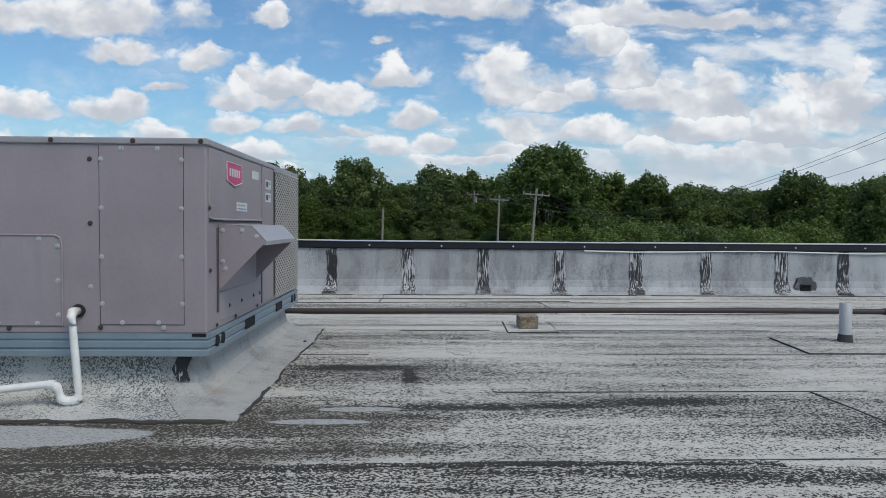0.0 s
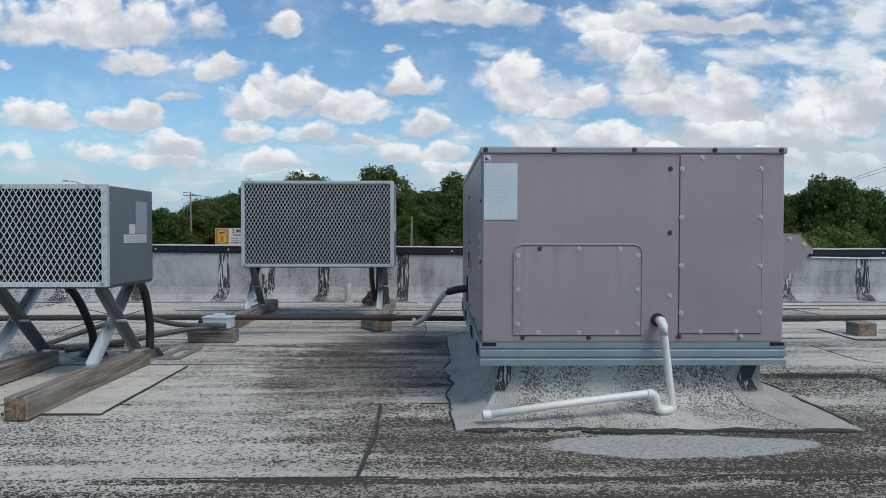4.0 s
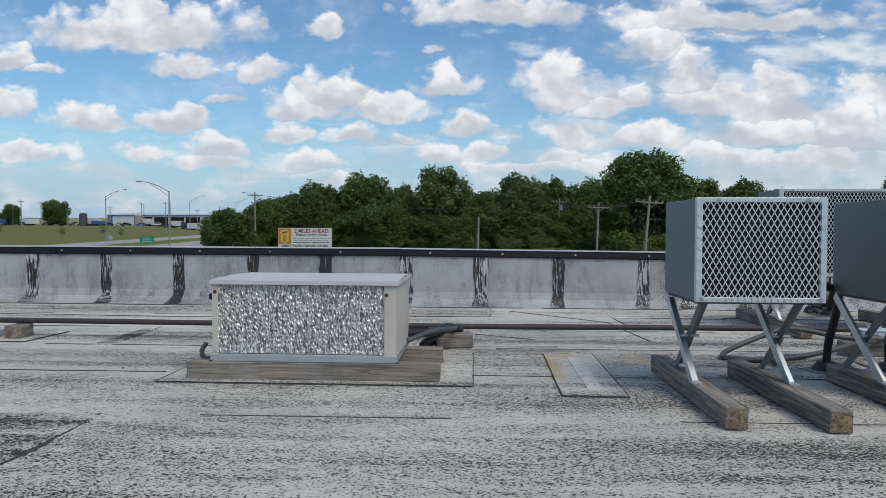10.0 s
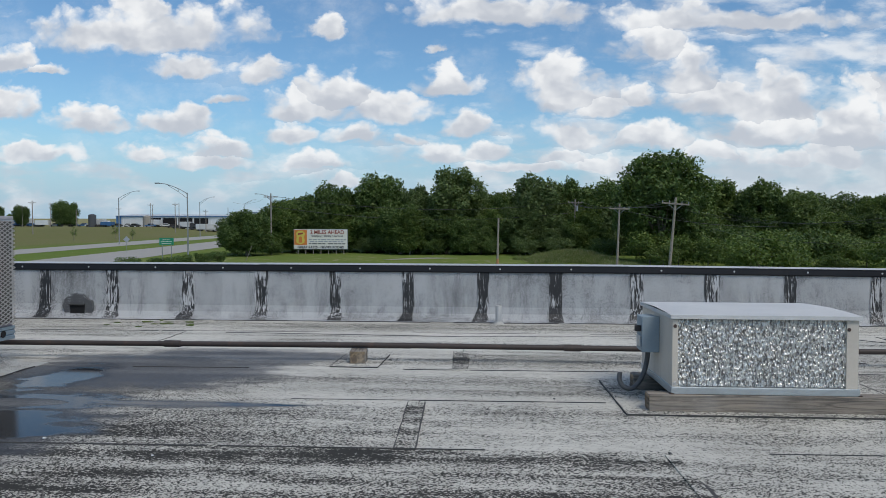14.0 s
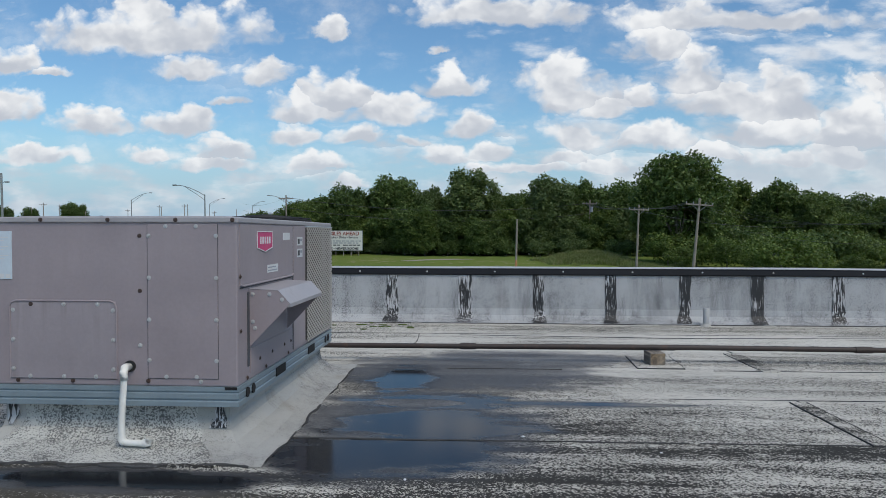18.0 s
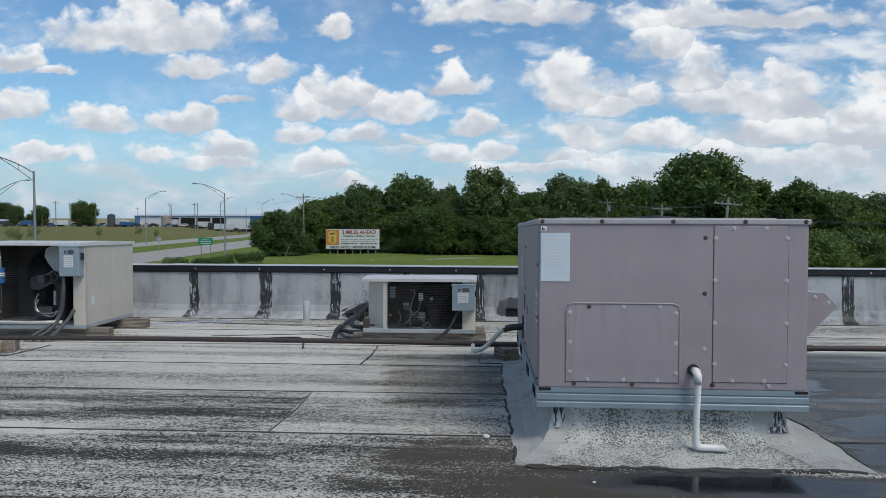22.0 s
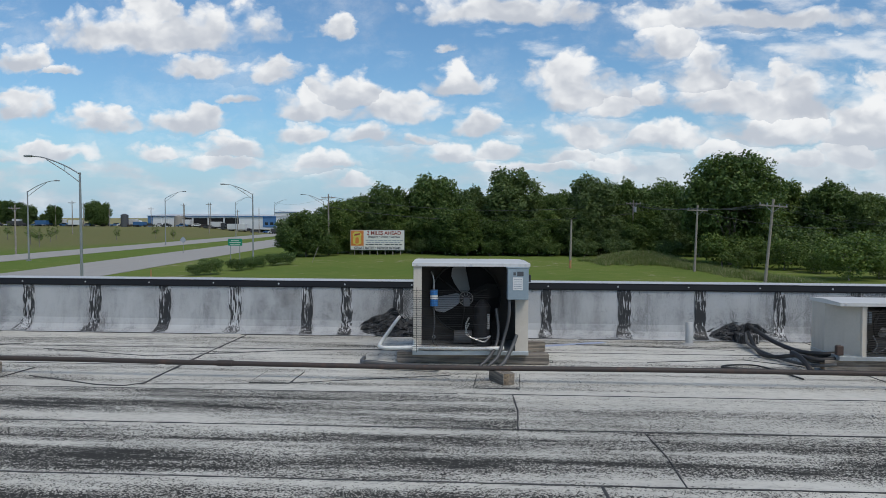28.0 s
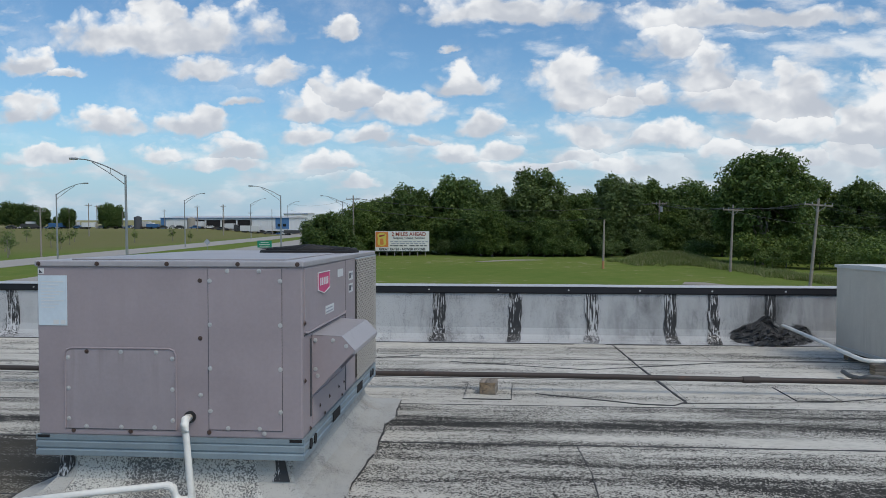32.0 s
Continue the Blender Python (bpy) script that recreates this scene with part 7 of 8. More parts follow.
# ---- trees
def crown_mesh(seed, height, radius, base, leaves, size, lobes=16, bare=False):
    """A crown of leaf sprays on rounded boughs, with gaps and loose twigs at the outline."""
    rng = np.random.default_rng(seed)
    hz = (height - base) / 2
    boughs = min(max(7, lobes // 20), 26)
    up = np.linspace(-0.5, 0.62, boughs) + rng.uniform(-0.12, 0.12, boughs)
    az = np.arange(boughs) * 2.4 + rng.uniform(-0.5, 0.5, boughs)
    reach = rng.uniform(0.46, 0.70, boughs) * radius * np.sqrt(np.clip(1 - (up * 1.25) ** 2, 0.05, 1))
    bc = np.stack([reach * np.cos(az), reach * np.sin(az), up * hz], axis=1)
    br = rng.uniform(0.24, 0.40, boughs) * radius
    bc[0], br[0] = (0, 0, -0.1 * hz), 0.6 * radius
    # each bough is a knobbly shell of leaves, thinner towards the inside
    own = rng.choice(boughs, leaves, p=br ** 2 / (br ** 2).sum())
    d = rng.normal(size=(leaves, 3))
    d /= np.linalg.norm(d, axis=1)[:, None]
    knob = np.zeros(leaves)
    for f in (4.0, 7.0, 11.0, 17.0, 25.0):
        w = rng.normal(size=(boughs, 3))
        w /= np.linalg.norm(w, axis=1)[:, None]
        knob += 0.40 / f ** 0.5 * np.sin(f * (d * w[own]).sum(axis=1) + rng.uniform(0, 6.28, boughs)[own])
    depth = (1.0 + knob) * (1.0 - 0.13 * rng.exponential(1.0, leaves)) + np.where(rng.uniform(size=leaves) < 0.05, 0.10, 0.0)
    pos = bc[own] + d * (br[own] * np.clip(depth, 0.2, 1.5))[:, None] * np.array((1.0, 1.0, 0.9)) + rng.normal(scale=0.012 * radius, size=(leaves, 3))
    cs = bc
    low, high = pos[:, 2].min(), np.quantile(pos[:, 2], 0.9992)
    fit = (height - base) / (high - low)
    wide = radius / np.quantile(np.hypot(pos[:, 0], pos[:, 1]), 0.975)
    scale, shift = np.array((wide, wide, fit)), np.array((0, 0, base - low * fit))
    pos, cs = pos * scale + shift, cs * scale + shift
    keep = np.ones(leaves, bool)
    if bare:
        # an opening in the crown where the forked limbs show
        keep = ~((pos[:, 1] < 2.5) & (np.abs(pos[:, 0] + 0.5) < 2.6) & (pos[:, 2] > 2.0) & (pos[:, 2] < 8.0)) | (rng.uniform(size=leaves) < 0.06)
    pos, d = pos[keep], d[keep]
    leaves = len(pos)
    nrm = d * 0.45 + rng.normal(scale=0.62, size=(leaves, 3)) + np.array((0, 0, 0.62))
    nrm /= np.linalg.norm(nrm, axis=1)[:, None]
    t = np.cross(nrm, rng.normal(size=(leaves, 3)))
    t /= np.linalg.norm(t, axis=1)[:, None] + 1e-9
    b = np.cross(nrm, t)
    s = rng.uniform(0.55, 1.35, (leaves, 1)) * size
    verts = np.empty((leaves * 3, 3))
    verts[0::3], verts[1::3], verts[2::3] = pos - t * s, pos - b * s * 0.9 + t * s * 0.2, pos + t * s * 0.7 + b * s * 0.8
    me = bpy.data.meshes.new("crown")
    me.from_pydata(verts.tolist(), [], np.arange(leaves * 3).reshape(-1, 3).tolist())
    return me, cs


def make_tree(seed, height, radius, base, leaves, mat, label, name="tree", size=0.25, lobes=16, m=None, bare=False):
    t = thing(name, label, "tree" if name == "tree" else "bush", m or Matrix.Identity(4), "trees behind the lawn" if name == "tree" else "roadside bushes", roof=False)
    me, cs = crown_mesh(seed, height, radius, base, leaves, size, lobes, bare=bare)
    part("crown", me, M[mat], t)
    rng = random.Random(seed)
    bm = bmesh.new()
    r0 = height * 0.022
    top = Vector((rng.uniform(-0.4, 0.4), rng.uniform(-0.4, 0.4), height * 0.72))
    trunk = [Vector((0, 0, -0.6)), Vector((rng.uniform(-0.2, 0.2), 0, height * 0.25)), Vector((rng.uniform(-0.4, 0.4), 0, height * 0.5)), top]
    for i, (p, q) in enumerate(zip(trunk, trunk[1:])):
        rod(p, q, r0 * (1 - 0.27 * i), r0 * (1 - 0.27 * (i + 1)), 8, bm)
    for c in cs[:9]:
        k = rng.uniform(0.25, 0.62)
        p = Vector((0, 0, height * k)).lerp(trunk[2], 0.4)
        rod(p, Vector(c), r0 * 0.42, r0 * 0.1, 6, bm)
    if bare:
        for q, r in (((-3.3, -0.6, 8.6), 0.8), ((-1.2, -0.8, 9.2), 0.9), ((1.0, -0.5, 8.4), 0.7), ((2.4, -0.3, 6.6), 0.45), ((-3.0, -0.6, 4.9), 0.3)):
            mid = Vector((q[0] * 0.45, q[1], 2.6 + (q[2] - 2.6) * 0.42))
            rod((0, -0.3, 2.5), mid, r0 * r * 0.75, r0 * r * 0.55, 7, bm)
            rod(mid, q, r0 * r * 0.55, r0 * r * 0.22, 7, bm)
    part("trunk", bm, M["bark"], t)
    return t


PROTO = [make_tree(11, 15.0, 5.6, 0.6, 34000, "leaf", "tall dark green broadleaf tree at the edge of a lawn", lobes=520),
         make_tree(12, 15.0, 4.8, 0.9, 31000, "leaf", "tall dark green broadleaf tree at the edge of a lawn", lobes=520),
         make_tree(13, 15.0, 6.2, 0.3, 36000, "leaf", "wide dark green broadleaf tree at the edge of a lawn", lobes=560),
         make_tree(14, 15.0, 5.2, 0.6, 31000, "leaf2", "fresh green broadleaf tree at the edge of a lawn", lobes=460),
         make_tree(15, 15.0, 6.6, 1.6, 62000, "leaf", "great spreading broadleaf tree with pale forked limbs", size=0.22, lobes=700, bare=True)]
rng = random.Random(21)
# x, y, top above the roof, crown width factor, kind
ROW_FRONT = [(-41.5, 119, 2.4, 1.25, 2), (-45.0, 124, 1.6, 1.2, 0), (-38.0, 129, 4.2, 1.0, 3), (-34.5, 133, 5.5, 0.9, 1), (-34.4, 134, 5.0, 0.8, 0), (-29.3, 135, 8.0, 0.85, 0), (-20.3, 136, 9.8, 0.95, 2), (-12.7, 134, 7.3, 0.8, 1), (-5.1, 132, 10.7, 0.95, 3), (3.7, 134, 6.2, 0.8, 0), (10.4, 132, 9.3, 0.95, 2), (16.6, 134, 8.6, 0.85, 1), (23.6, 132, 8.6, 0.9, 0), (29.3, 128, 5.5, 0.85, 1)]
ROW_RIGHT = [(27.2, 106, 10.9, 0.92, 4), (40.5, 119, 7.7, 0.9, 3), (45.8, 115, 7.3, 0.85, 1), (51, 113, 5.2, 0.9, 3), (60.3, 126, 3.0, 0.9, 0), (66.3, 120, 4.9, 0.85, 3), (72.1, 116, 8.1, 0.95, 2), (79.8, 118, 5.9, 0.95, 3), (64.0, 84, 5.2, 0.8, 3), (90, 120, 7.5, 1.0, 2), (100, 116, 6.0, 1.0, 1)]
for i, (x, y, top, w, kind) in enumerate(ROW_FRONT + ROW_RIGHT):
    h = top - GZ
    m = Matrix.LocRotScale((x, y, GZ), Euler((0, 0, 0.0 if kind == 4 else rng.uniform(0, 6.28))), (w * h / 15 * 1.05, w * h / 15 * 1.05, h / 15))
    if kind == 4:
        PROTO[4].matrix_basis = m
    else:
        copy_thing(PROTO[kind], m)
# lower trees that fill the row, and a darker rank behind
for i in range(46):
    x = -40 + i * 3.1 + rng.uniform(-1.2, 1.2)
    y = 128 + rng.uniform(-2, 3) - (9 if x > 36 else 0) + (6 if x < -18 else 0)
    h = rng.uniform(6.0, 9.5)
    copy_thing(PROTO[(0, 1, 2, 0, 3)[i % 5] if x < 34 else (3, 1, 3, 0)[i % 4]], Matrix.LocRotScale((x, y, GZ), Euler((0, 0, rng.uniform(0, 6.28))), (h / 15 * 1.15, h / 15 * 1.15, h / 15)))
for i in range(20):
    x = -36 + i * 7.2 + rng.uniform(-2, 2)
    h = rng.uniform(10.5, 13.0)
    copy_thing(PROTO[i % 3], Matrix.LocRotScale((x, 143 + rng.uniform(-3, 4), GZ), Euler((0, 0, rng.uniform(0, 6.28))), (0.95, 0.95, h / 15)))
# far trees across the road
for x, y, h, w in ((-226, 300, 11.5, 0.9), (-218, 298, 9.5, 0.7), (-202, 292, 9.5, 0.62), (-184, 293, 11.6, 0.72), (-179.5, 292, 10.6, 0.6), (-238, 305, 12.5, 1.0), (-249, 300, 12, 0.95), (-211, 300, 6.0, 0.5), (-262, 302, 10, 0.9)):
    copy_thing(PROTO[0], Matrix.LocRotScale((x, y, land_z(x, y)), Euler((0, 0, x)), (w, w, h / 15)))
for i in range(4):
    PROTO[i].matrix_basis = Matrix.LocRotScale(((110, 122, GZ), (120, 118, GZ), (131, 124, GZ), (-37.0, 134, GZ))[i], Euler((0, 0, i)), (0.9, 0.9, (0.9, 0.8, 0.9, 0.7)[i]))

BUSH = make_tree(31, 2.0, 1.6, 0.05, 4200, "leaf", "low dark green bush beside the road", "bush", 0.075, 34, pose(-42.6, 80, GZ))
PALE = make_tree(32, 2.4, 1.8, 0.05, 4200, "leaf2", "fresh green bush at the edge of the lawn", "bush", 0.08, 34, pose(38, 84, GZ))
for x, y, s, pr in ((-41.7, 86, 0.85, BUSH), (-41.0, 89, 0.8, BUSH), (-41.2, 93, 0.85, BUSH), (-40.0, 96, 0.9, BUSH), (-39.0, 99, 0.95, BUSH), (-43.8, 78.5, 0.7, BUSH),
                    (24.5, 101, 2.3, PALE), (28, 99, 2.0, PALE), (31, 96, 1.9, PALE), (35, 97, 1.6, PALE), (33, 90, 1.3, PALE), (40, 96, 2.2, PALE), (44, 98, 2.8, BUSH), (49, 97, 2.2, PALE), (54, 99, 1.9, PALE), (60, 100, 2.2, PALE), (66, 102, 2.6, PALE), (72, 104, 2.0, PALE), (80, 104, 2.8, BUSH), (38, 110, 3.2, BUSH), (57, 92, 1.7, PALE), (31.4, 80, 2.35, PALE), (33.1, 92, 0.95, PALE), (25.2, 97, 1.35, PALE), (36.5, 83, 1.5, PALE), (42, 84, 1.2, PALE), (47, 80, 2.2, PALE),  (20, 112, 1.6, BUSH), (8, 124, 1.6, BUSH), (-2, 126, 1.5, BUSH), (-9, 126, 1.6, BUSH), (-15, 128, 1.7, BUSH), (-22, 131, 1.6, BUSH), (-30, 132, 1.2, BUSH), (2, 126, 1.4, BUSH), (14, 124, 1.8, BUSH), (-38, 123, 1.3, BUSH)):
    copy_thing(pr, Matrix.LocRotScale((x, y, land_z(x, y)), Euler((0, 0, x * 3.1)), (s, s, s * 0.95)))
for i in range(40):
    x = -33 + i * 3.3 + rng.uniform(-1, 1)
    y = 130 + rng.uniform(-1.5, 1.5) + (3 if x < -18 else 0) - (10 if x > 36 else 0)
    s = rng.uniform(1.5, 2.6)
    copy_thing(PALE if i % 7 == 0 or (x > 30 and i % 2) else BUSH, Matrix.LocRotScale((x, y, GZ), Euler((0, 0, i * 1.7)), (s, s, s * 0.9)))
# saplings on the far verge
SAP = make_tree(33, 4.6, 1.25, 1.3, 420, "leaf2", "young staked tree on the verge", "bush", 0.13, 12, pose(-112, 150, GZ))
for x, y, s in ((-118, 140, 1.0), (-124, 172, 0.9), (-121, 160, 1.1), (-131, 185, 0.9), (-108, 128, 1.15), (-116, 190, 0.9), (-101, 118, 1.1), (-112, 205, 1.0), (-140, 178, 1.0), (-104, 200, 0.8)):
    copy_thing(SAP, Matrix.LocRotScale((x, y, land_z(x, y)), Euler((0, 0, x)), (s, s, s)))


def tall_grass():
    """Rough weeds on the mound, then seeding grass along the field's edge, in uneven tufts."""
    r = np.random.default_rng(9)
    line = [(9.0, 107.0), (17.0, 107.5), (20.0, 94.0), (22.3, 79.0), (26.0, 60.0)]
    verts, faces = [], []
    for c in range(1500):
        g = r.uniform(0, 4) if c > 500 else r.uniform(0, 1.3)
        i = min(int(g), 3)
        f = g - i
        wide = 2.2 if i == 0 else 1.1
        cx = line[i][0] + (line[i + 1][0] - line[i][0]) * f + r.normal(scale=wide * 0.7)
        cy = line[i][1] + (line[i + 1][1] - line[i][1]) * f + r.normal(scale=wide)
        tall = r.uniform(0.3, 0.95)
        for _ in range(55):
            dx, dy = r.normal(scale=0.33, size=2)
            z = land_z(cx + dx, cy + dy)
            h = tall * r.uniform(0.5, 1.05)
            a = r.uniform(0, math.pi)
            w = r.uniform(0.02, 0.06)
            ex, ey = w * math.cos(a), w * math.sin(a)
            n = len(verts)
            verts += [(cx + dx - ex, cy + dy - ey, z - 0.05), (cx + dx + ex, cy + dy + ey, z - 0.05), (cx + dx * 1.7 + r.normal(scale=0.1), cy + dy * 1.7, z + h)]
            faces.append((n, n + 1, n + 2))
    me = bpy.data.meshes.new("tall_grass")
    me.from_pydata(verts, [], faces)
    solid("tall_grass", me, M["tall"], "rough weeds and seeding grass along the field edge", "grass", "stuff", roof=False)


tall_grass()


# ---- poles, wires, lamps
def utility_pole(x, y, top, arm, label, lean=0.0, turn=0.0, box_on=False):
    p = thing("utility_pole", label, "utility pole", pose(x, y, GZ, 0, lean, turn), "utility poles", roof=False)
    h = top - GZ
    part("pole", rod((0, 0, -0.5), (0, 0, h), 0.17, 0.12, 12), M["pole"], p)
    if arm:
        a = part("crossarm", box(-arm, arm, -0.16, -0.05, h - 0.75, h - 0.6, 0.01), M["pole"], p)
        for s in (-0.95, -0.45, 0.45, 0.95):
            part("insulator", rod((s * arm, -0.1, h - 0.6), (s * arm, -0.1, h - 0.38), 0.05, 0.035, 8), M["greyprint"], a)
        for s in (-1, 1):
            part("brace", rod((s * arm * 0.55, -0.1, h - 0.7), (0, -0.12, h - 1.35), 0.025, n=6), M["lamp"], p)
    if box_on:
        part("transformer", rod((0.32, -0.1, h - 2.2), (0.32, -0.1, h - 1.2), 0.24, n=14), M["greyprint"], p, "grey pole transformer")
    return p


utility_pole(-38.7, 124.3, 5.55, 1.3, "tall wooden utility pole with a crossarm")
utility_pole(19.1, 72.0, 3.25, 1.4, "leaning wooden utility pole with a crossarm", 4.2)
utility_pole(17.75, 91.5, 3.0, 1.3, "wooden utility pole with a crossarm", 1.6)
utility_pole(17.2, 128.0, 4.65, 1.3, "wooden utility pole with a transformer", 0.6, 0, True)
utility_pole(60.7, 119.7, 1.2, 0, "plain wooden pole before the trees")
post = utility_pole(2.1, 96.0, 1.1, 0, "plain wooden post with an ochre-painted foot", 1.0)
part("painted_foot", rod((0, 0, 0.0), (0, 0, 1.1), 0.18, 0.175, 12), M["post_yellow"], post, "ochre-painted foot")
utility_pole(-145, 215, 6.5, 1.2, "distant wooden utility pole")
utility_pole(-118, 260, 7.0, 1.2, "distant wooden utility pole")
utility_pole(-135, 275, 7.0, 1.2, "distant wooden utility pole")
utility_pole(-96, 120, 3.4, 1.1, "wooden utility pole across the road")


def wire(p, q, sag, r=0.026):
    p, q = Vector(p), Vector(q)
    pts = [p.lerp(q, i / 16) - Vector((0, 0, sag * 4 * (i / 16) * (1 - i / 16))) for i in range(17)]
    return solid("overhead_wire", sweep(pts, r, 4), M["wire"], "thin black overhead wire sagging between poles", "wire", group="overhead wires", roof=False)


for dx in (-1.2, -0.5, 1.2):
    wire((19.7 + dx, 72, 2.8), (18.0 + dx, 91.4, 2.6), 0.35)
    wire((18.0 + dx, 91.4, 2.6), (17.3 + dx, 128, 4.2), 0.6)
    wire((19.7 + dx, 72, 2.8), (24.9 + dx, 12.2, 6.05 - 0.2 * abs(dx)), 3.5, 0.008)
for dz in (0.0, -1.9):
    wire((17.2, 128, 4.1 + dz), (-38.7, 124.3, 5.1 + dz), 1.9, 0.034)
    wire((-38.7, 124.3, 5.1 + dz), (-70, 190, 5.6 + dz), 1.0, 0.015)
wire((17.3, 128, 3.0), (60.7, 119.7, 1.1), 1.4)
wire((17.9, 91.4, 2.2), (60.7, 119.7, 0.9), 1.6)
wire((19.6, 72, 1.4), (24.8, 12.2, 4.3), 3.3, 0.008)


def street_lamp(x, y, top, reach, rise):
    s = thing("street_lamp", "tall steel street lamp with a trussed arm", "street lamp", pose(x, y, GZ), "street lamps along the highway", roof=False)
    h = top - GZ
    part("post", rod((0, 0, -0.4), (0, 0, h), 0.14, 0.09, 12), M["lamp"], s)
    arm = [(0, 0, h - 0.15), (reach * 0.3, 0, h + rise * 0.42), (reach * 0.7, 0, h + rise * 0.88), (reach * 0.97, 0, h + rise)]
    a = part("arm", sweep(smooth_line(arm, 5), 0.055, 8), M["lamp"], s, smooth=True)
    low = [(0, 0, h - 0.9), (reach * 0.3, 0, h - 0.15 + rise * 0.18), (reach * 0.66, 0, h + rise * 0.78)]
    part("truss", sweep(smooth_line(low, 5), 0.04, 7), M["lamp"], a, smooth=True)
    part("strut", rod((reach * 0.3, 0, h + rise * 0.42), (reach * 0.3, 0, h - 0.15 + rise * 0.18), 0.025, n=6), M["lamp"], a)
    d = 1 if reach > 0 else -1
    head = box(min(reach * 0.96, reach * 0.96 + 0.7 * d), max(reach * 0.96, reach * 0.96 + 0.7 * d), -0.16, 0.16, h + rise - 0.1, h + rise + 0.1, 0.06)
    part("lantern", head, M["lamp"], s, "flat lamp head")
    part("base", box(-0.25, 0.25, -0.25, 0.25, -0.1, 0.15, 0.03), M["lamp"], s)


for x, y, top, reach, rise in ((-46.3, 59.8, 5.2, -4.7, 1.5), (-80.9, 102, 5.2, 4.7, 1.6), (-46.8, 106.8, 5.0, -4.7, 1.5), (-90.4, 167, 6.0, 4.9, 1.7), (-50.1, 167, 5.4, -5.2, 1.6), (-97.9, 235, 6.6, 5.0, 1.8), (-104.6, 300, 7.4, 5.0, 1.8), (-62, 235, 6.0, -5.0, 1.6), (-48, 13, 5.0, -4.7, 1.5)):
    street_lamp(x, y, top, reach, rise)


# ---- billboard and road sign
def words(text, size, x, y, z, mat, parent, name, squeeze=1.0, bold=0.0):
    c = bpy.data.curves.new(name, "FONT")
    c.body, c.size, c.extrude, c.offset = text, size, 0.01, bold
    c.align_x, c.align_y = "CENTER", "CENTER"
    tmp = bpy.data.objects.new(name, c)
    me = bpy.data.meshes.new_from_object(tmp)
    bpy.data.objects.remove(tmp)
    me.transform(pose(x, y, z, 90, 0, 0) @ Matrix.Diagonal((squeeze, 1, 1, 1)))
    part(name, me, mat, parent)


def billboard():
    b = thing("billboard", "white roadside billboard with red lettering and a yellow panel", "billboard", pose(-30.0, 126.5, GZ), roof=False)
    z0, z1, w = 0.95, 4.6, 10.05
    part("board", box(-w / 2, w / 2, -0.06, 0.12, z0, z1, 0.01), M["board"], b, "white panel")
    part("border", box(-w / 2 - 0.06, w / 2 + 0.06, -0.03, 0.16, z0 - 0.06, z1 + 0.06, 0.01), M["greyprint"], b)
    part("trim_bar", box(-w / 2, w / 2, -0.075, -0.06, z0, z0 + 0.03), M["ink"], b)
    for i in range(7):
        x = -w / 2 + 0.7 + i * (w - 1.4) / 6
        part("post", rod((x, 0.2, -0.5), (x, 0.2, z1 - 0.3), 0.09, n=10), M["pole"], b)
    logo = part("emblem", box(-w / 2 + 0.05, -w / 2 + 2.45, -0.075, -0.06, z0 + 0.75, z1 - 0.05), M["orange"], b, "orange panel with a yellow shield")
    sh = [(-4.6, 2.5), (-4.5, 2.1), (-3.8, 1.85), (-3.1, 2.1), (-3.0, 2.5), (-3.1, 3.2), (-2.95, 3.9), (-3.4, 4.35), (-4.2, 4.35), (-4.65, 3.9), (-4.5, 3.2)]
    part("shield", prism(sh, -0.09, -0.075, "y"), M["yellow"], logo)
    part("emblem_mark", prism([(-4.3, 3.55), (-3.3, 3.75), (-3.25, 4.05), (-4.25, 3.9)], -0.1, -0.09, "y"), M["carred"], logo)
    part("emblem_bar", prism([(-4.15, 2.2), (-3.8, 2.08), (-3.45, 2.2), (-3.5, 3.2), (-3.8, 3.32), (-4.1, 3.2)], -0.1, -0.09, "y"), M["orange"], logo)
    words("2 MILES AHEAD", 1.0, 1.25, -0.075, z1 - 0.52, M["carred"], b, "lettering", 0.94, 0.02)
    words("Shopping • Dining • Services", 0.55, 1.25, -0.075, z1 - 1.2, M["ink"], b, "lettering", 0.95, 0.01)
    for i, (a, c, z) in enumerate(((-2.2, 4.8, 2.72), (-2.0, 4.3, 2.35), (-2.2, 0.9, 1.95), (1.4, 4.6, 1.95))):
        x = a
        k = 0
        while x < c - 0.2:
            l = (0.55, 0.8, 0.4, 0.95, 0.65)[(k + i) % 5]
            part("print_bar", box(x, min(x + l, c), -0.072, -0.06, z - 0.1, z + 0.1), M["greyprint" if i < 2 else "ink"], b)
            x += l + 0.18
            k += 1
    words("GREAT RATES • NEWER ROOMS", 0.62, 0.0, -0.075, z0 + 0.34, M["ink"], b, "lettering", 0.98, 0.02)


billboard()

sign = thing("road_sign", "green roadside direction sign on two posts", "road sign", pose(-47.4, 100.6, GZ), roof=False)
part("panel", box(-1.1, 1.1, -0.03, 0.0, 2.65, 3.7, 0.01), M["green"], sign)
for s in (-0.7, 0.7):
    part("post", box(s - 0.05, s + 0.05, 0.0, 0.08, -0.3, 3.6), M["lamp"], sign)
for z, l in ((3.4, 0.6), (3.12, 0.85), (2.85, 0.75)):
    part("print_bar", box(-l, l, -0.036, -0.03, z - 0.035, z + 0.035), M["board"], sign)
back_sign = thing("road_sign", "plain grey back of a diamond road sign", "road sign", pose(-68, 128, GZ, 0, 0, 0), roof=False)
part("panel", prism([(0, 1.9), (0.65, 2.55), (0, 3.2), (-0.65, 2.55)], -0.02, 0.0, "y"), M["greyprint"], back_sign)
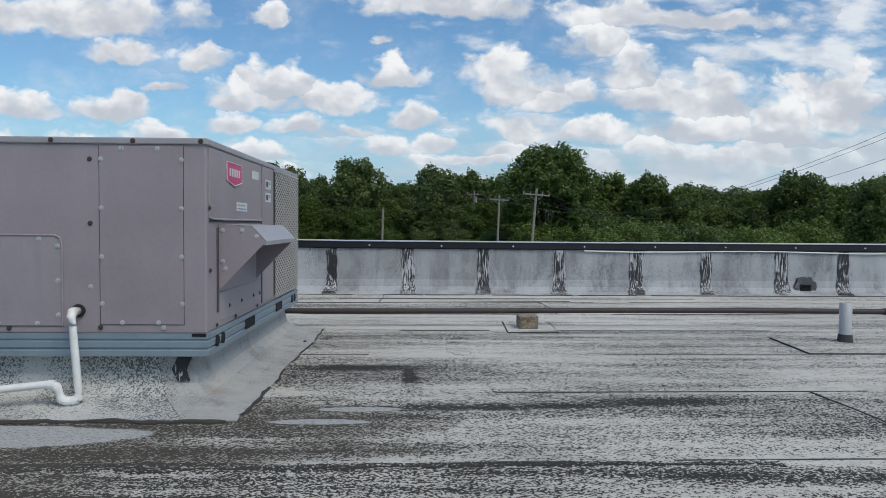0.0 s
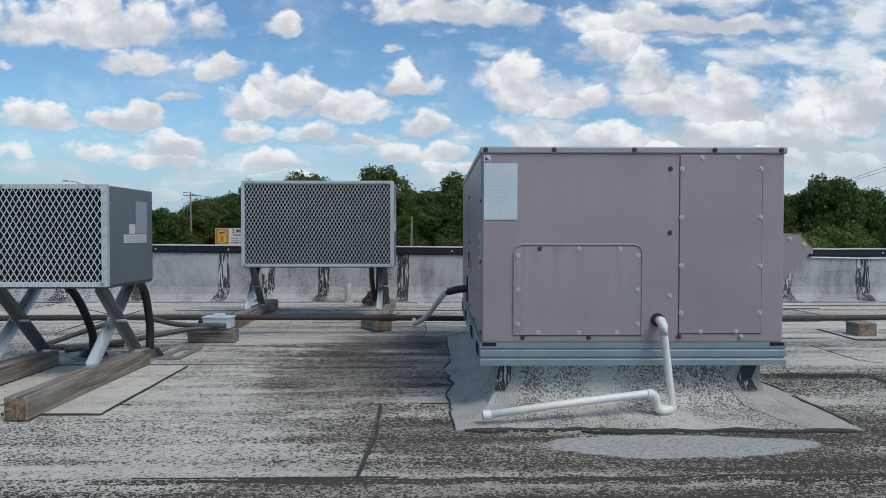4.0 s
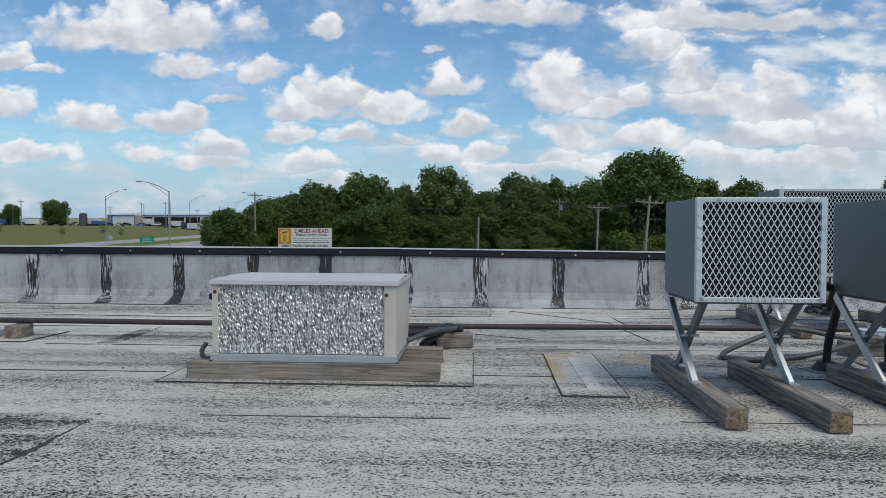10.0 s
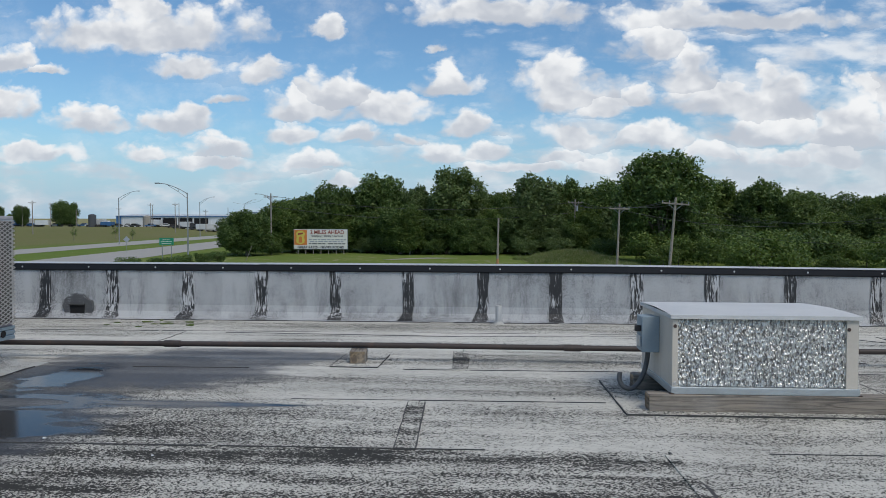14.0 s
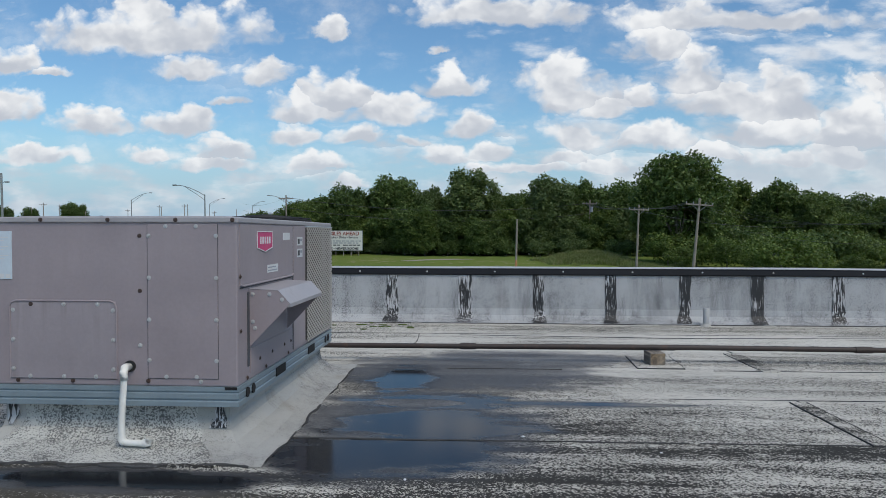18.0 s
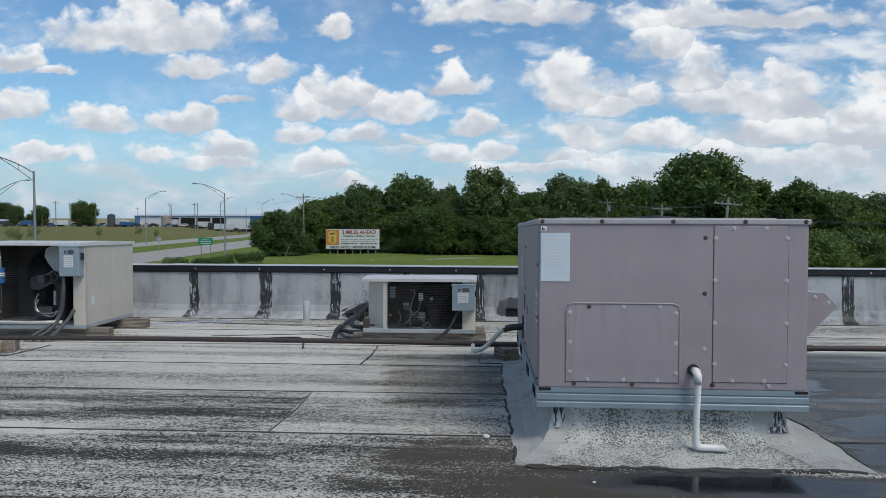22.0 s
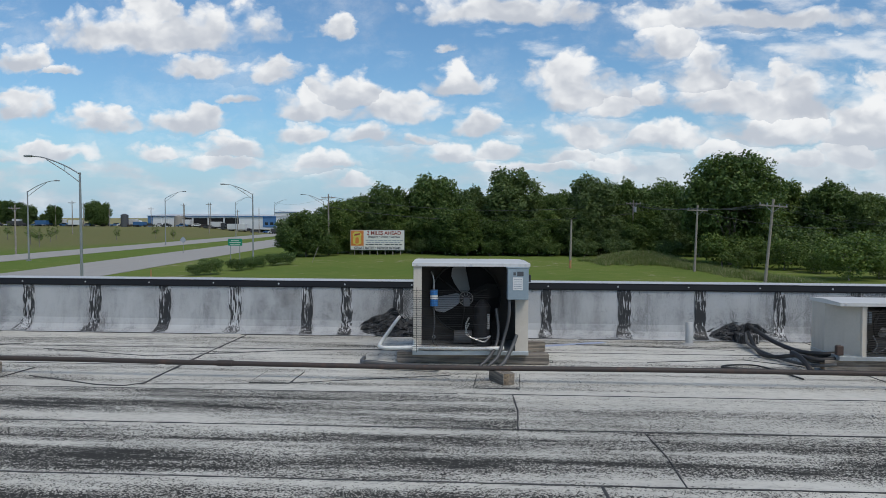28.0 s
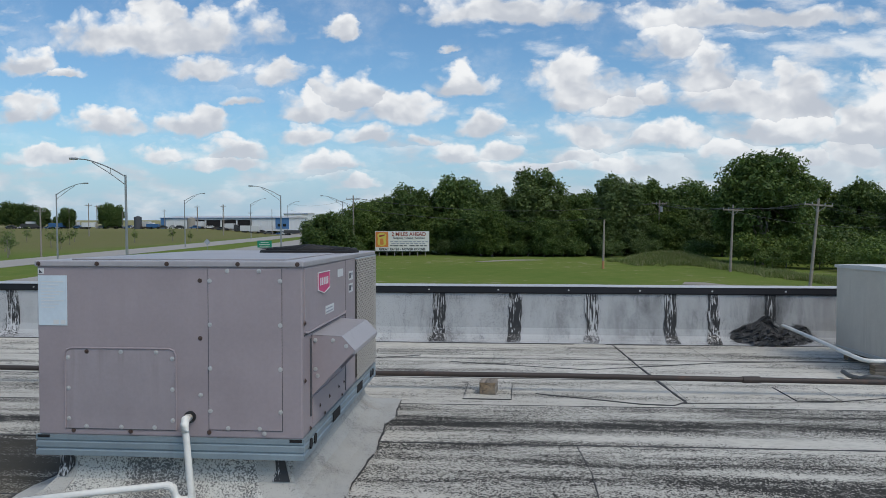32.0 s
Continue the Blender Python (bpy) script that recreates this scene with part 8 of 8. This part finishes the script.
part("post", rod((0, 0.03, -0.3), (0, 0.03, 3.1), 0.04, n=8), M["lamp"], back_sign)
for x, y in ((-46.0, 72), (-45.0, 60)):
    mk = thing("marker_post", "slim ochre marker post in the verge", "marker post", pose(x, y, GZ), roof=False)
    part("stake", box(-0.06, 0.06, -0.03, 0.03, -0.2, 1.2, 0.005), M["post_yellow"], mk)
guy = thing("fence_post", "pale leaning stake beside the trees", "post", pose(-36.5, 104, GZ, 0, 22, 0), roof=False)
part("stake", rod((0, 0, -0.2), (0, 0, 2.6), 0.05, n=8), M["pole"], guy)


# ---- sheds and vehicles beyond the highway
def shed(name, x0, x1, y0, y1, z, h, mat, label, bays=0, blue=False):
    s = thing(name, label, "building", pose(0, 0, z), roof=False)
    wall = part("wall", box(x0, x1, y0, y1, -1.0, h), M[mat], s)
    part("roof", prism([(y0 - 0.4, h), ((y0 + y1) / 2, h + 0.7), (y1 + 0.4, h), (y1 + 0.4, h - 0.2), (y0 - 0.4, h - 0.2)], x0 - 0.4, x1 + 0.4), M["shed_roof"], s)
    n = int((x1 - x0) / 3.0)
    for i in range(n + 1):
        xx = x0 + (x1 - x0) * i / n
        part("cladding_rib", box(xx - 0.08, xx + 0.08, y0 - 0.08, y0, 0.0, h - 0.2), M[mat], wall)
    for i in range(bays):
        part("bay_door", box(x0 + 14 + i * 7.2, x0 + 20.4 + i * 7.2, y0 - 0.12, y0 - 0.06, 0.0, h * 0.8), M["black"], s, "dark open bay")
    part("fascia", box(x0 - 0.3, x1 + 0.3, y0 - 0.5, y0 - 0.35, h - 0.35, h - 0.02), M["shed_blue"], s, "blue metal fascia")
    if blue:
        part("end_bay", box(x0 - 0.1, x0 + 2.2, y0 - 0.2, y0 - 0.05, 0.0, h), M["shed_blue"], s, "blue-clad end bay")
        part("end_bay", box(x1 - 6, x1 + 0.1, y0 - 0.2, y0 - 0.05, 0.0, h), M["shed_blue"], s, "blue-clad end bay")
        for i in range(2):
            part("window", box(x1 - 5 + i * 2.4, x1 - 3.6 + i * 2.4, y0 - 0.26, y0 - 0.2, 1.0, 2.2), M["glass"], s)
    return s


shed("industrial_shed", -163, -104, 300, 330, -3.0, 5.0, "shed", "long white metal shed with dark bays and a blue end", 4, True)
shed("warehouse", -168, -150, 500, 520, -3.0, 8.5, "shed", "distant plain white metal warehouse")


def vehicle(x, y, kind, mat, label, turn=0.0):
    z = land_z(x, y) + 0.05
    v = thing(kind, label, kind, pose(x, y, z, 0, 0, turn), "vehicles in the yard", roof=False)
    if kind == "truck":
        L = 7.0
        part("cab", prism([(-L / 2, 0.7), (-L / 2 + 0.1, 1.7), (-L / 2 + 0.9, 2.7), (-L / 2 + 2.1, 2.7), (-L / 2 + 2.1, 0.7)], -1.1, 1.1, "y"), M[mat], v)
        part("cargo_box", box(-L / 2 + 2.3, L / 2, -1.2, 1.2, 0.95, 3.2, 0.05), M["carpaint"], v, "white cargo box")
        part("chassis", box(-L / 2 + 0.2, L / 2, -0.9, 0.9, 0.5, 0.9), M["cardark"], v)
        part("windscreen", prism([(-L / 2 + 0.12, 1.75), (-L / 2 + 0.8, 2.55), (-L / 2 + 0.85, 2.55), (-L / 2 + 0.2, 1.75)], -0.95, 0.95, "y"), M["glass"], v)
        wheels = ((-L / 2 + 1.1, 0.48), (L / 2 - 1.5, 0.48))
    else:
        L = 4.6
        part("body", prism([(-L / 2, 0.35), (-L / 2, 0.85), (-L / 2 + 1.0, 0.95), (-L / 2 + 1.6, 1.5), (L / 2 - 1.3, 1.5), (L / 2 - 0.5, 1.0), (L / 2, 0.9), (L / 2, 0.35)], -0.9, 0.9, "y"), M[mat], v)
        part("side_glass", prism([(-L / 2 + 1.25, 1.0), (-L / 2 + 1.7, 1.42), (L / 2 - 1.4, 1.42), (L / 2 - 0.9, 1.0)], -0.92, 0.92, "y"), M["glass"], v)
        wheels = ((-L / 2 + 0.85, 0.33), (L / 2 - 0.85, 0.33))
    for wx, r in wheels:
        for s in (-0.85, 0.85):
            part("wheel", rod((wx, s - 0.12, r), (wx, s + 0.12, r), r, n=14), M["rubber"], v)


def trailer(x, y, l, h, mat, label):
    v = thing("trailer", label, "trailer", pose(x, y, land_z(x, y) + 0.05), "vehicles in the yard", roof=False)
    part("cargo_box", box(-l / 2, l / 2, -1.2, 1.2, 0.8, h, 0.05), M[mat], v)
    part("drawbar", box(l / 2, l / 2 + 1.2, -0.1, 0.1, 0.7, 0.85), M["cardark"], v)
    for wx in (-l / 4, -l / 4 - 0.95):
        for sy in (-1.0, 1.0):
            part("wheel", rod((wx, sy - 0.12, 0.42), (wx, sy + 0.12, 0.42), 0.42, n=12), M["rubber"], v)


def storage_tank(x, y, r, h, mat, label):
    t = thing("storage_tank", label, "tank", pose(x, y, land_z(x, y)), roof=False)
    part("shell", rod((0, 0, -0.2), (0, 0, h), r, n=20), M[mat], t)
    part("top", rod((0, 0, h), (0, 0, h + 0.5), r, r * 0.2, 20), M[mat], t)


for x, y, l, h, mat, label in ((-190, 289, 6.0, 2.8, "shed", "white box trailer parked in the yard"), (-118.5, 291, 8.0, 3.2, "carpaint", "white box trailer before the shed"), (-205, 288, 5.0, 2.6, "carblue", "blue box trailer parked in the yard"), (-160, 287, 5.2, 2.2, "carblue", "low blue trailer parked in the yard"), (-216, 286, 6, 2.3, "cardark", "dark flat trailer parked in the yard"), (-99, 289, 7.0, 2.2, "cardark", "dark flat trailer parked in the yard")):
    trailer(x, y, l, h, mat, label)
storage_tank(-168.5, 290, 1.6, 5.2, "ink", "dark upright storage tank in the yard")
storage_tank(-147, 296, 1.8, 4.6, "gravel", "pale conical stockpile tank beside the shed")
for i, x in enumerate((-172, -157, -141, -128.5, -116, -109, -200, -186)):
    utility_pole(x, 284 + (i * 7) % 9, 4.6 + (i * 5) % 4, (0, 1.1, 0, 0, 1.1, 0, 0, 1.0)[i], "distant wooden pole in the yard")
rng = random.Random(6)
for i in range(34):
    x = -232 + i * 3.9 + rng.uniform(-1.5, 1.5)
    if i in (3, 8, 12, 17, 22, 27):
        vehicle(x, 294 + rng.uniform(-2, 4), "truck", ("carblue", "carpaint", "cardark", "cardark")[i % 4], "parked box truck in a gravel yard", rng.choice((0, 180)))
    else:
        vehicle(x, 293 + rng.uniform(-3, 4), "car", ("carblue", "cardark", "carpaint", "cardark", "cardark", "carblue", "carpaint", "gas", "cardark")[i % 9], "parked car in a gravel yard", rng.choice((0, 180, 25)))
